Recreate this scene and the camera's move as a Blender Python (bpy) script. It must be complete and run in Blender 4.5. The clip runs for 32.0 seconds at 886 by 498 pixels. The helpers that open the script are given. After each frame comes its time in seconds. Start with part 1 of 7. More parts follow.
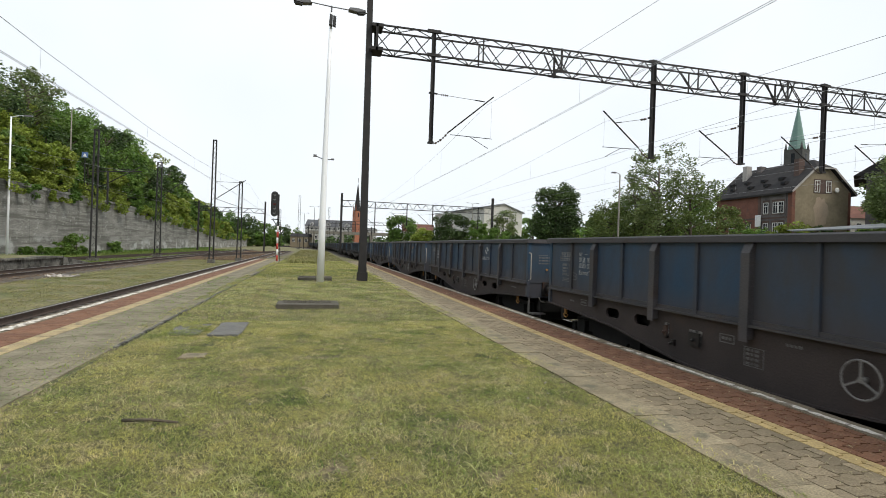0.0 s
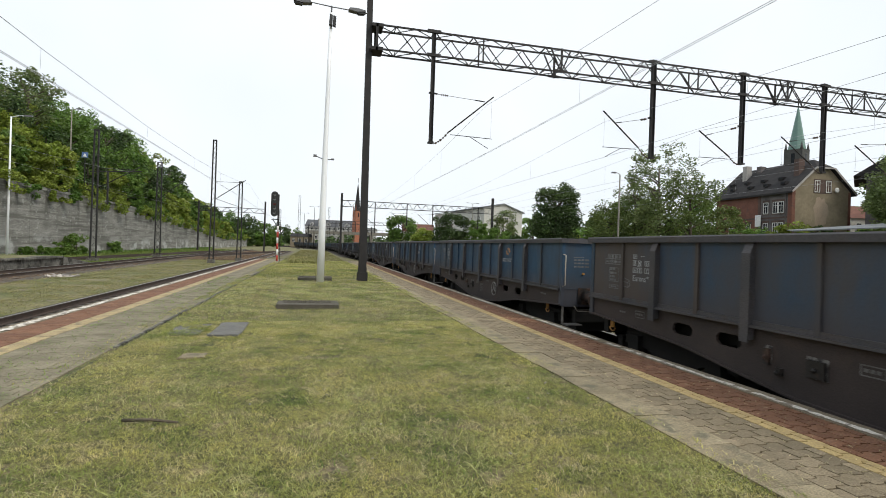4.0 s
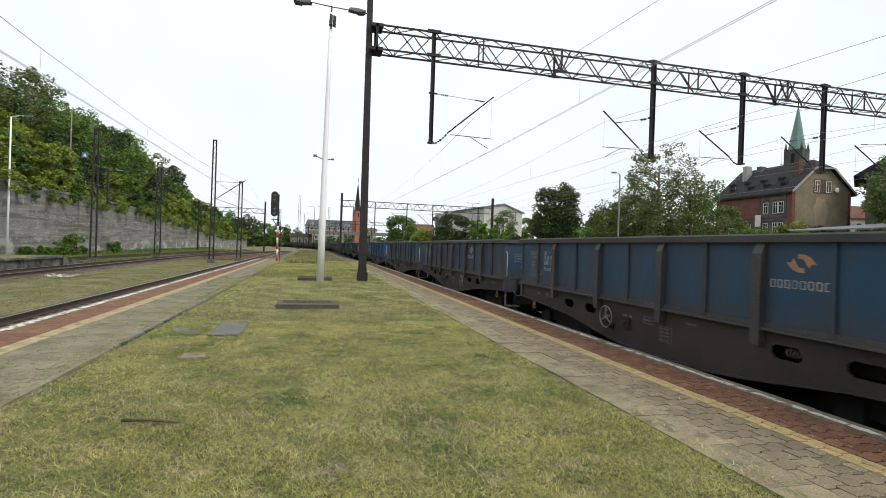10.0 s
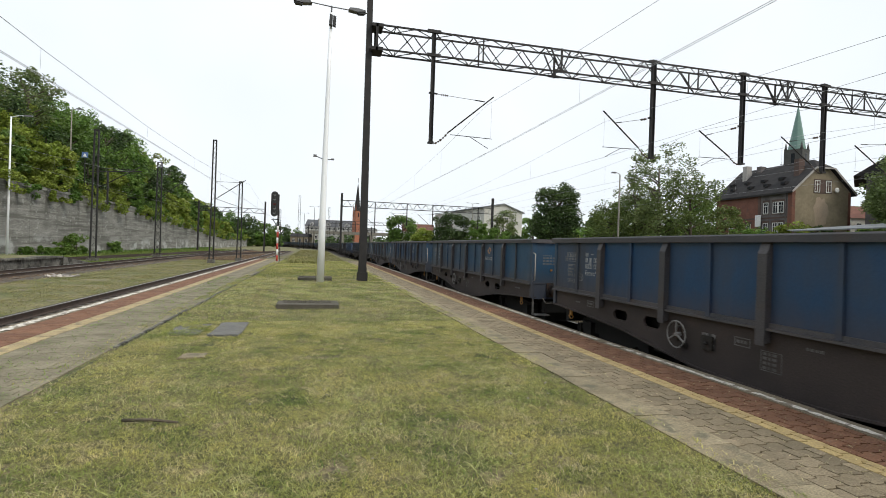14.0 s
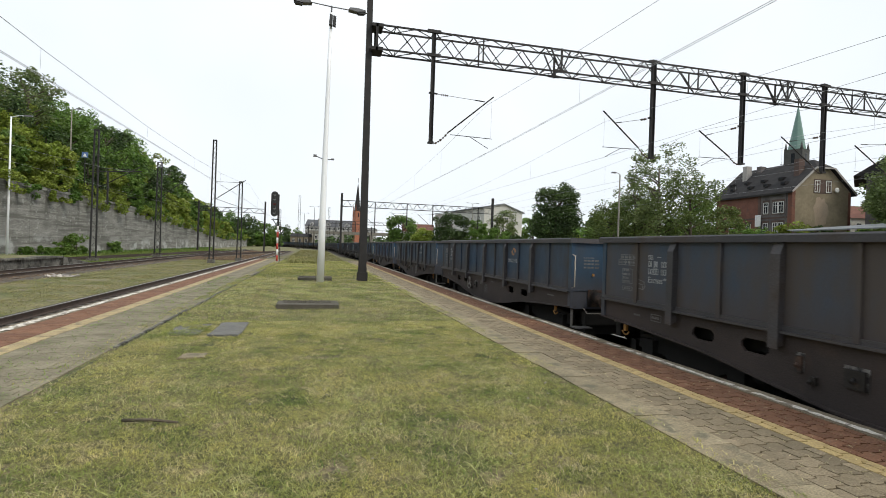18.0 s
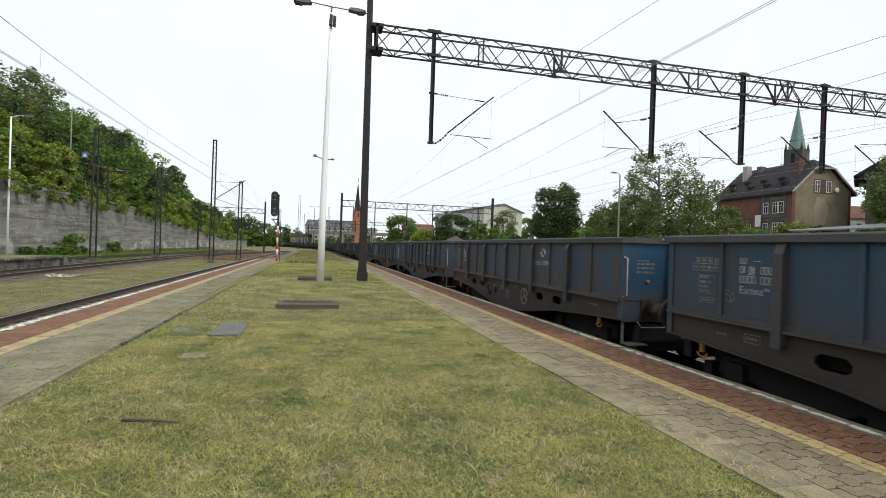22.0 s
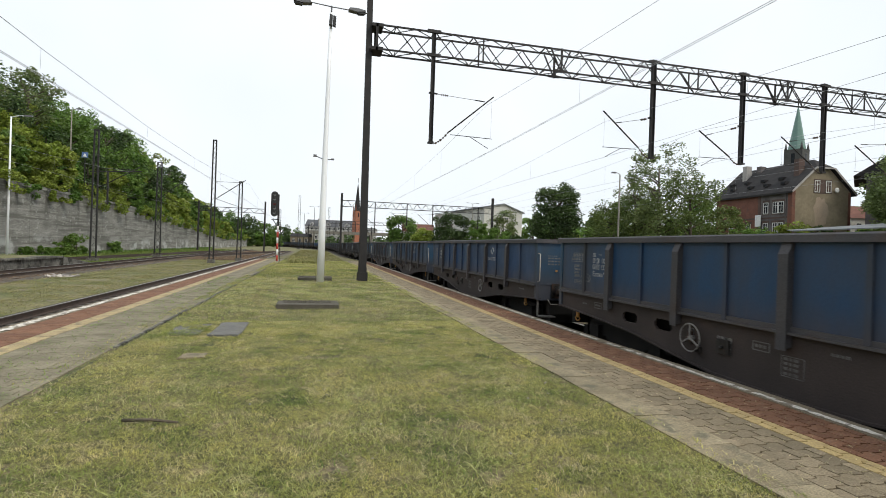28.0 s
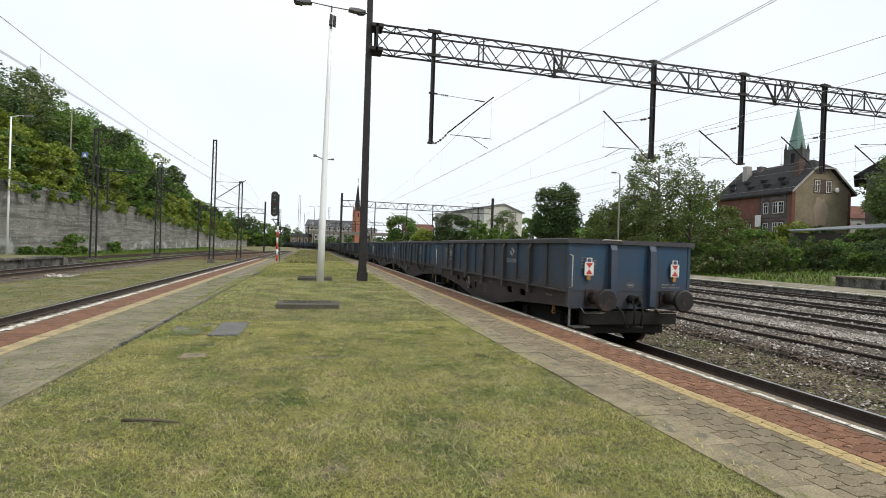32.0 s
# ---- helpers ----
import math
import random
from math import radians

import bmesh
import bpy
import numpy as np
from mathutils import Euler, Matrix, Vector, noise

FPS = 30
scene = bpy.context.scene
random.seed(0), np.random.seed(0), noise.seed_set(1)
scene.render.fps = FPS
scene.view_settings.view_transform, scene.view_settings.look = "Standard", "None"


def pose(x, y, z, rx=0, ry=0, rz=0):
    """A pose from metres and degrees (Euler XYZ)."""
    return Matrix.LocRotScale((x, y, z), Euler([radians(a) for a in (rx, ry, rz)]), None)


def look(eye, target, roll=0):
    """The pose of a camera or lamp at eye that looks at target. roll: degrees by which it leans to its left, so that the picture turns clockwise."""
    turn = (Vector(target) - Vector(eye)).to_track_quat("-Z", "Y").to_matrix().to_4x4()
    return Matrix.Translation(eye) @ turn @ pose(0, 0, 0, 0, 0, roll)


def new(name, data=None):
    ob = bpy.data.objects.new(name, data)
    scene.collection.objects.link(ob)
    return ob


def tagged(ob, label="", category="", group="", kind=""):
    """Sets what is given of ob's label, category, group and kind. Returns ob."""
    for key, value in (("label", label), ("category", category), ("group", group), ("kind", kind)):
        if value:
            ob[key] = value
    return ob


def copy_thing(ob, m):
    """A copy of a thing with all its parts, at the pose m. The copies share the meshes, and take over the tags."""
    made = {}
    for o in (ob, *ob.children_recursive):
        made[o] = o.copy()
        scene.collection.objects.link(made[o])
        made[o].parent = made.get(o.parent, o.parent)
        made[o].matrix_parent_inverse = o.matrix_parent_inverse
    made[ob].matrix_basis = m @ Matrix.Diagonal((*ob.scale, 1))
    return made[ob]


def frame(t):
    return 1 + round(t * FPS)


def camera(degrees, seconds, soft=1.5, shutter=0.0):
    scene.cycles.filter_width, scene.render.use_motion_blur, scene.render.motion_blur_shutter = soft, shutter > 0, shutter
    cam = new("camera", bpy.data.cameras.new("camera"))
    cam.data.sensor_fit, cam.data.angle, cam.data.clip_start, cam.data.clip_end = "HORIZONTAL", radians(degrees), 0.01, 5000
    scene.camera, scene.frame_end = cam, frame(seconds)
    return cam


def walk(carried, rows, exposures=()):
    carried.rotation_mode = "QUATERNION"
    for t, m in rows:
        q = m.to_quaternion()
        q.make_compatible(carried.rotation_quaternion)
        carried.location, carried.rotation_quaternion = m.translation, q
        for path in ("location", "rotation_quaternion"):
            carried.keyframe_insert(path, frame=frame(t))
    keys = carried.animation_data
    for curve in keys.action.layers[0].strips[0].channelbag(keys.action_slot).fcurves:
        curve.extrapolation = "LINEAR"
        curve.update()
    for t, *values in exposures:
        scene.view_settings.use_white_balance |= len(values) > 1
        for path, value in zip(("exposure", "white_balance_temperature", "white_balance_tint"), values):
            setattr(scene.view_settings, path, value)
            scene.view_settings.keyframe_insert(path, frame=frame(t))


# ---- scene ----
# ---- camera and its walk ----
RAIL = -0.525            # rail top; z = 0 is the platform's surface
TX = 6.44                # centre of the train's track
EYE = (0, 0, 1.45)
YAW, PITCH = radians(14.07), radians(-0.127)
AIM = (math.sin(YAW) * 50, math.cos(YAW) * 50, 1.45 + 50 * math.tan(PITCH))
cam = camera(81.16, 32.0, soft=0.9, shutter=0.1)
walk(cam, [(0.0, look(EYE, AIM, 1.983)), (32.0, look(EYE, AIM, 1.983))])

# ---- world, sun ----
world = bpy.data.worlds.new("overcast_sky")
scene.world = world
world.use_nodes = True
wn, wl = world.node_tree.nodes, world.node_tree.links
sky = wn.new("ShaderNodeTexSky")
sky.sky_type, sky.sun_disc = "NISHITA", False
sky.sun_elevation, sky.sun_rotation = radians(48), radians(139)
sky.air_density, sky.dust_density, sky.ozone_density = 1.0, 4.0, 1.0
cloud = wn.new("ShaderNodeTexNoise")
cloud.inputs["Scale"].default_value, cloud.inputs["Detail"].default_value = 1.6, 4
cloud_ramp = wn.new("ShaderNodeValToRGB")
cloud_ramp.color_ramp.elements[0].position, cloud_ramp.color_ramp.elements[1].position = 0.3, 0.7
cloud_ramp.color_ramp.elements[0].color = (9.0, 9.9, 10.6, 1)
cloud_ramp.color_ramp.elements[1].color = (11.0, 11.4, 11.7, 1)
sky_mix = wn.new("ShaderNodeMixRGB")
sky_mix.inputs[0].default_value = 0.88
wl.new(cloud.outputs["Fac"], cloud_ramp.inputs[0])
wl.new(sky.outputs[0], sky_mix.inputs[1])
wl.new(cloud_ramp.outputs[0], sky_mix.inputs[2])
wl.new(sky_mix.outputs[0], wn["Background"].inputs[0])
wn["Background"].inputs[1].default_value = 0.1
sun = new("sun", bpy.data.lights.new("sun", "SUN"))
sun.data.energy, sun.data.angle, sun.data.color = 1.62, radians(14), (1.0, 0.94, 0.82)
sun.matrix_world = look((30, -34, 50), (0, 0, 0))
scene.view_settings.exposure = 0.03


# ---- building helpers ----
def thing(name, label, category, group="", at=(0, 0, 0), rz=0):
    ob = new(name)
    ob.empty_display_size = 0.2
    ob.matrix_basis = pose(*at, 0, 0, rz)
    return tagged(ob, label, category, group)


def finish(name, bm, material):
    me = bpy.data.meshes.new(name)
    bm.normal_update()
    bm.to_mesh(me)
    bm.free()
    me.materials.append(material)
    return me


def part(name, bm, material, parent=None, label=""):
    """One mesh object under a thing or a part."""
    ob = new(name, finish(name, bm, material))
    ob.parent = parent
    return tagged(ob, label)


def solo(name, bm, material, label, category="", group="", kind=""):
    return tagged(new(name, finish(name, bm, material)), label, category, group, kind)


def box(bm, x0, x1, y0, y1, z0, z1):
    v = [bm.verts.new((x, y, z)) for x in (x0, x1) for y in (y0, y1) for z in (z0, z1)]
    for f in ((0, 1, 3, 2), (4, 6, 7, 5), (0, 4, 5, 1), (2, 3, 7, 6), (0, 2, 6, 4), (1, 5, 7, 3)):
        bm.faces.new([v[i] for i in f])
    return bm


def prism(bm, poly, lo, hi, axis="x"):
    """A polygon of (a, b) drawn out along an axis: x takes (y, z), y takes (x, z), z takes (x, y)."""
    def put(a, b, c):
        return {"x": (c, a, b), "y": (a, c, b), "z": (a, b, c)}[axis]
    lo_v = [bm.verts.new(put(a, b, lo)) for a, b in poly]
    hi_v = [bm.verts.new(put(a, b, hi)) for a, b in poly]
    n = len(poly)
    faces = [bm.faces.new(lo_v), bm.faces.new(hi_v[::-1])]
    for i in range(n):
        faces.append(bm.faces.new((lo_v[i], hi_v[i], hi_v[(i + 1) % n], lo_v[(i + 1) % n])))
    bmesh.ops.recalc_face_normals(bm, faces=faces)
    return bm


def tube(bm, pts, r, n=8, r2=None):
    """A round bar through points, from radius r to r2."""
    pts = [Vector(q) for q in pts]
    rings = []
    for i, q in enumerate(pts):
        d = (pts[min(i + 1, len(pts) - 1)] - pts[max(i - 1, 0)]).normalized()
        side = d.orthogonal().normalized() if abs(d.z) > 0.9 else Vector((d.y, -d.x, 0)).normalized()
        up = d.cross(side)
        rad = r if r2 is None else r + (r2 - r) * i / (len(pts) - 1)
        rings.append([bm.verts.new(q + rad * (math.cos(2 * math.pi * k / n) * side + math.sin(2 * math.pi * k / n) * up)) for k in range(n)])
    faces = []
    for a, b in zip(rings, rings[1:]):
        for k in range(n):
            f = bm.faces.new((a[k], a[(k + 1) % n], b[(k + 1) % n], b[k]))
            f.smooth = n > 5
            faces.append(f)
    faces.append(bm.faces.new(rings[0][::-1]))
    faces.append(bm.faces.new(rings[-1]))
    bmesh.ops.recalc_face_normals(bm, faces=faces)
    return bm


def bar(bm, a, b, w, h=None):
    """A rectangular bar between two points, w across and h high."""
    a, b, h = Vector(a), Vector(b), h or w
    d = (b - a).normalized()
    side = Vector((1, 0, 0)) if abs(d.z) > 0.95 else Vector((d.y, -d.x, 0)).normalized()
    up = d.cross(side).normalized()
    q = [[bm.verts.new(e + side * sx * w / 2 + up * sy * h / 2) for sx, sy in ((-1, -1), (1, -1), (1, 1), (-1, 1))] for e in (a, b)]
    faces = [bm.faces.new(q[0][::-1]), bm.faces.new(q[1])]
    for k in range(4):
        faces.append(bm.faces.new((q[0][k], q[0][(k + 1) % 4], q[1][(k + 1) % 4], q[1][k])))
    bmesh.ops.recalc_face_normals(bm, faces=faces)
    return bm


def ring(bm, c, r, thick, axis="x", n=24, m=6):
    """A torus round an axis."""
    c = Vector(c)
    rows = []
    for i in range(n):
        a = 2 * math.pi * i / n
        row = []
        for k in range(m):
            b = 2 * math.pi * k / m
            u, v, w = (r + thick * math.cos(b)) * math.cos(a), (r + thick * math.cos(b)) * math.sin(a), thick * math.sin(b)
            row.append(bm.verts.new(c + Vector({"x": (w, u, v), "y": (u, w, v), "z": (u, v, w)}[axis])))
        rows.append(row)
    for i in range(n):
        for k in range(m):
            f = bm.faces.new((rows[i][k], rows[(i + 1) % n][k], rows[(i + 1) % n][(k + 1) % m], rows[i][(k + 1) % m]))
            f.smooth = True
    bmesh.ops.recalc_face_normals(bm, faces=bm.faces[:])
    return bm


def mesh_arrays(name, verts, quads, material):
    """A mesh of loose quads from numpy arrays."""
    me = bpy.data.meshes.new(name)
    nv, nq = len(verts), len(quads)
    me.vertices.add(nv)
    me.vertices.foreach_set("co", verts.astype(np.float32).ravel())
    k = quads.shape[1]
    me.loops.add(nq * k)
    me.loops.foreach_set("vertex_index", quads.astype(np.int32).ravel())
    me.polygons.add(nq)
    me.polygons.foreach_set("loop_start", np.arange(0, nq * k, k, dtype=np.int32))
    me.update(calc_edges=True)
    me.materials.append(material)
    return me


# ---- materials ----
def rgb(c):
    return (c[0], c[1], c[2], 1)


def surf(name, c1, c2, scale=3.0, rough=0.8, metal=0.0, bump=0.2, c3=None, spots=(0.6, 0.75, 9.0), rnd=0.0, island=0.0, stretch=(1, 1, 1), fine=60.0, grain=0.25):
    """Two colours in a broad noise, a third in spots, fine grain and relief; rnd: brightness that varies from object to object."""
    m = bpy.data.materials.new(name)
    m.use_nodes = True
    n, l = m.node_tree.nodes, m.node_tree.links
    b = n["Principled BSDF"]
    co, mp = n.new("ShaderNodeTexCoord"), n.new("ShaderNodeMapping")
    mp.inputs["Scale"].default_value = stretch
    l.new(co.outputs["Object"], mp.inputs[0])
    info = n.new("ShaderNodeObjectInfo")
    shift = n.new("ShaderNodeVectorMath")
    shift.operation = "ADD"
    scaled = n.new("ShaderNodeVectorMath")
    scaled.operation = "SCALE"
    comb = n.new("ShaderNodeCombineXYZ")
    for i in range(3):
        l.new(info.outputs["Random"], comb.inputs[i])
    l.new(comb.outputs[0], scaled.inputs[0])
    scaled.inputs["Scale"].default_value = 37.0 if rnd else 0.0
    l.new(mp.outputs[0], shift.inputs[0])
    l.new(scaled.outputs[0], shift.inputs[1])

    def noise_tex(s, detail):
        t = n.new("ShaderNodeTexNoise")
        t.inputs["Scale"].default_value, t.inputs["Detail"].default_value = s, detail
        l.new(shift.outputs[0], t.inputs["Vector"])
        return t.outputs["Fac"]

    def ramp(src, lo, hi):
        t = n.new("ShaderNodeMapRange")
        t.inputs[1].default_value, t.inputs[2].default_value = lo, hi
        l.new(src, t.inputs[0])
        return t.outputs[0]

    def mix(fac, a, c, kind="MIX"):
        t = n.new("ShaderNodeMixRGB")
        t.blend_type = kind
        for i, v in enumerate((fac, a, c)):
            if isinstance(v, (int, float)):
                t.inputs[i].default_value = v if i == 0 else (v, v, v, 1)
            elif isinstance(v, tuple):
                t.inputs[i].default_value = v
            else:
                l.new(v, t.inputs[i])
        return t.outputs[0]

    broad, small = noise_tex(scale, 5), noise_tex(fine, 3)
    col = mix(ramp(broad, 0.32, 0.68), rgb(c1), rgb(c2))
    if c3:
        col = mix(ramp(noise_tex(spots[2], 6), spots[0], spots[1]), col, rgb(c3))
    g = n.new("ShaderNodeMapRange")
    g.inputs[1].default_value, g.inputs[2].default_value = 0.3, 0.7
    g.inputs[3].default_value, g.inputs[4].default_value = 1 - grain, 1 + grain
    l.new(small, g.inputs[0])
    col = mix(1.0, col, g.outputs[0], "MULTIPLY")
    if rnd:
        r = n.new("ShaderNodeMapRange")
        r.inputs[3].default_value, r.inputs[4].default_value = 1 - rnd, 1 + rnd
        l.new(info.outputs["Random"], r.inputs[0])
        col = mix(1.0, col, r.outputs[0], "MULTIPLY")
    if island:
        geo = n.new("ShaderNodeNewGeometry")
        r = n.new("ShaderNodeMapRange")
        r.inputs[3].default_value, r.inputs[4].default_value = 1 - island, 1 + island
        l.new(geo.outputs["Random Per Island"], r.inputs[0])
        col = mix(1.0, col, r.outputs[0], "MULTIPLY")
    l.new(col, b.inputs["Base Color"])
    b.inputs["Roughness"].default_value, b.inputs["Metallic"].default_value = rough, metal
    if bump:
        bp = n.new("ShaderNodeBump")
        bp.inputs["Strength"].default_value, bp.inputs["Distance"].default_value = bump, 0.02
        l.new(small, bp.inputs["Height"])
        l.new(bp.outputs[0], b.inputs["Normal"])
    return m


def leafy(name, c1, c2, trans=0.25, scale=0.5, vary=0.45, c3=None, spots=(0.55, 0.7, 3.0)):
    """Leaves: colour varies from leaf to leaf and over the crown, some light passes through."""
    m = surf(name, c1, c2, scale, 0.6, 0, 0, c3=c3, spots=spots, island=vary, rnd=0.12, grain=0.1)
    n, l = m.node_tree.nodes, m.node_tree.links
    b, out = n["Principled BSDF"], n["Material Output"]
    t, s = n.new("ShaderNodeBsdfTranslucent"), n.new("ShaderNodeMixShader")
    l.new(b.inputs["Base Color"].links[0].from_socket, t.inputs[0])
    s.inputs[0].default_value = trans
    l.new(b.outputs[0], s.inputs[1])
    l.new(t.outputs[0], s.inputs[2])
    l.new(s.outputs[0], out.inputs[0])
    return m


M_GRASS = surf("mown_grass_soil", (0.045, 0.055, 0.012), (0.17, 0.145, 0.06), 1.7, 0.95, 0, 0.6, c3=(0.2, 0.155, 0.095), spots=(0.55, 0.68, 2.3), fine=26, grain=0.6)
M_BLADE = leafy("grass_blade", (0.13, 0.2, 0.02), (0.54, 0.475, 0.14), 0.3, 1.6, 0.5, (0.58, 0.49, 0.23), (0.54, 0.66, 5.5))
M_BLADE_FAR = leafy("far_grass_blade", (0.19, 0.245, 0.03), (0.52, 0.465, 0.15), 0.3, 0.8, 0.45, (0.47, 0.4, 0.19), (0.55, 0.68, 1.8))
M_BLADE_DRY = leafy("verge_grass_blade", (0.15, 0.17, 0.035), (0.33, 0.28, 0.12), 0.3, 0.9, 0.35)
M_STRAW = leafy("dry_clippings", (0.58, 0.5, 0.29), (0.4, 0.36, 0.17), 0.2, 2.0, 0.4)
M_TUFT = leafy("grass_tuft_blade", (0.12, 0.185, 0.018), (0.22, 0.265, 0.04), 0.3, 2.0, 0.4)
M_CUT = leafy("cut_grass_blade", (0.42, 0.47, 0.13), (0.58, 0.55, 0.25), 0.25, 1.5, 0.4)
M_WEED = leafy("weed_leaf", (0.1, 0.18, 0.026), (0.17, 0.225, 0.045), 0.3)
M_CONC = surf("platform_concrete", (0.2, 0.185, 0.155), (0.27, 0.25, 0.21), 2.0, 0.9, 0, 0.35, c3=(0.17, 0.16, 0.13), spots=(0.55, 0.72, 7.0), rnd=0.12)
M_EDGE = surf("edge_stone_concrete", (0.176, 0.139, 0.0924), (0.248, 0.2, 0.137), 2.0, 0.9, 0, 0.5, c3=(0.12, 0.095, 0.065), spots=(0.55, 0.72, 7.0), rnd=0.12)
M_SLAB = surf("weathered_slab", (0.216, 0.177, 0.11), (0.313, 0.26, 0.167), 4.0, 0.9, 0, 0.6, c3=(0.15, 0.135, 0.09), spots=(0.52, 0.66, 6.0), rnd=0.14, fine=70, grain=0.4)
M_PAVER = surf("grey_paver", (0.169, 0.135, 0.0847), (0.232, 0.186, 0.12), 3.0, 0.9, 0, 0.4, rnd=0.16, island=0.16, grain=0.35, fine=80)
M_PAVER_FINE = surf("worn_fine_paving", (0.17, 0.145, 0.094), (0.26, 0.226, 0.152), 2.2, 0.9, 0, 0.3, c3=(0.14, 0.13, 0.07), spots=(0.56, 0.7, 1.6), island=0.05, fine=40, grain=0.22)
M_RED = surf("red_paver", (0.172, 0.078, 0.04), (0.222, 0.108, 0.06), 3.0, 0.9, 0, 0.4, rnd=0.14, island=0.16, c3=(0.24, 0.17, 0.11), spots=(0.62, 0.8, 12), grain=0.3)
M_YEL = surf("worn_yellow_paint", (0.46, 0.34, 0.15), (0.38, 0.28, 0.13), 4.0, 0.8, 0, 0.2, c3=(0.33, 0.25, 0.14), spots=(0.6, 0.75, 10), rnd=0.08)
M_YEL_OLD = surf("faded_yellow_paint", (0.44, 0.34, 0.17), (0.34, 0.26, 0.14), 3.0, 0.8, 0, 0.2, c3=(0.24, 0.19, 0.11), spots=(0.52, 0.66, 6), rnd=0.08, grain=0.35)
M_WHITE = surf("worn_white_paint", (0.74, 0.7, 0.63), (0.58, 0.54, 0.47), 4.0, 0.8, 0, 0.2, c3=(0.26, 0.225, 0.185), spots=(0.52, 0.57, 9))
M_JOINT = surf("joint_sand", (0.036, 0.032, 0.022), (0.06, 0.052, 0.036), 5.0, 1.0, 0, 0.3)
M_BALLAST = surf("dark_ballast", (0.055, 0.043, 0.032), (0.14, 0.116, 0.092), 1.5, 0.95, 0, 0.8, c3=(0.09, 0.08, 0.045), spots=(0.55, 0.75, 1.2), fine=22, grain=0.55)
M_STONE = surf("ballast_stone", (0.02, 0.014, 0.01), (0.172, 0.13, 0.098), 1.6, 0.9, 0, 0.3, island=0.7)
M_RUSTSTONE = surf("rust_stained_stone", (0.06, 0.036, 0.02), (0.2, 0.13, 0.075), 2.0, 0.9, 0, 0.3, island=0.6)
M_STONE_PALE = surf("pale_ballast_stone", (0.286, 0.258, 0.23), (0.396, 0.355, 0.32), 2.0, 0.9, 0, 0.3, island=0.6)
M_RAILTOP = surf("polished_rail", (0.5, 0.49, 0.47), (0.4, 0.38, 0.36), 3, 0.3, 1.0, 0.05)
M_RAILRUST = surf("rusty_rail", (0.05, 0.036, 0.03), (0.08, 0.055, 0.042), 5, 0.85, 0.2, 0.3)
M_SLEEPER = surf("weathered_sleeper", (0.13, 0.12, 0.1), (0.19, 0.17, 0.15), 3, 0.95, 0, 0.4, rnd=0.2)
M_MAST = surf("dark_painted_steel", (0.014, 0.013, 0.014), (0.026, 0.023, 0.022), 3, 0.7, 0.1, 0.15)
M_STEEL = surf("grey_lattice_steel", (0.013, 0.0125, 0.0125), (0.026, 0.024, 0.023), 3, 0.75, 0.05, 0.15)
M_GALV = surf("white_pole_paint", (0.9, 0.92, 0.94), (0.93, 0.945, 0.96), 2, 0.35, 0.0, 0.0, grain=0.03)
M_LAMPHEAD = surf("lamp_housing", (0.12, 0.12, 0.125), (0.16, 0.16, 0.165), 5, 0.5, 0.2, 0.05)
M_WIRE = surf("copper_wire", (0.34, 0.35, 0.36), (0.4, 0.41, 0.42), 3, 0.6, 0.3, 0)
M_INSUL = surf("brown_insulator", (0.06, 0.035, 0.025), (0.08, 0.05, 0.03), 3, 0.3, 0, 0)
M_BLACK = surf("signal_black", (0.02, 0.02, 0.022), (0.03, 0.03, 0.03), 5, 0.5, 0, 0.05)
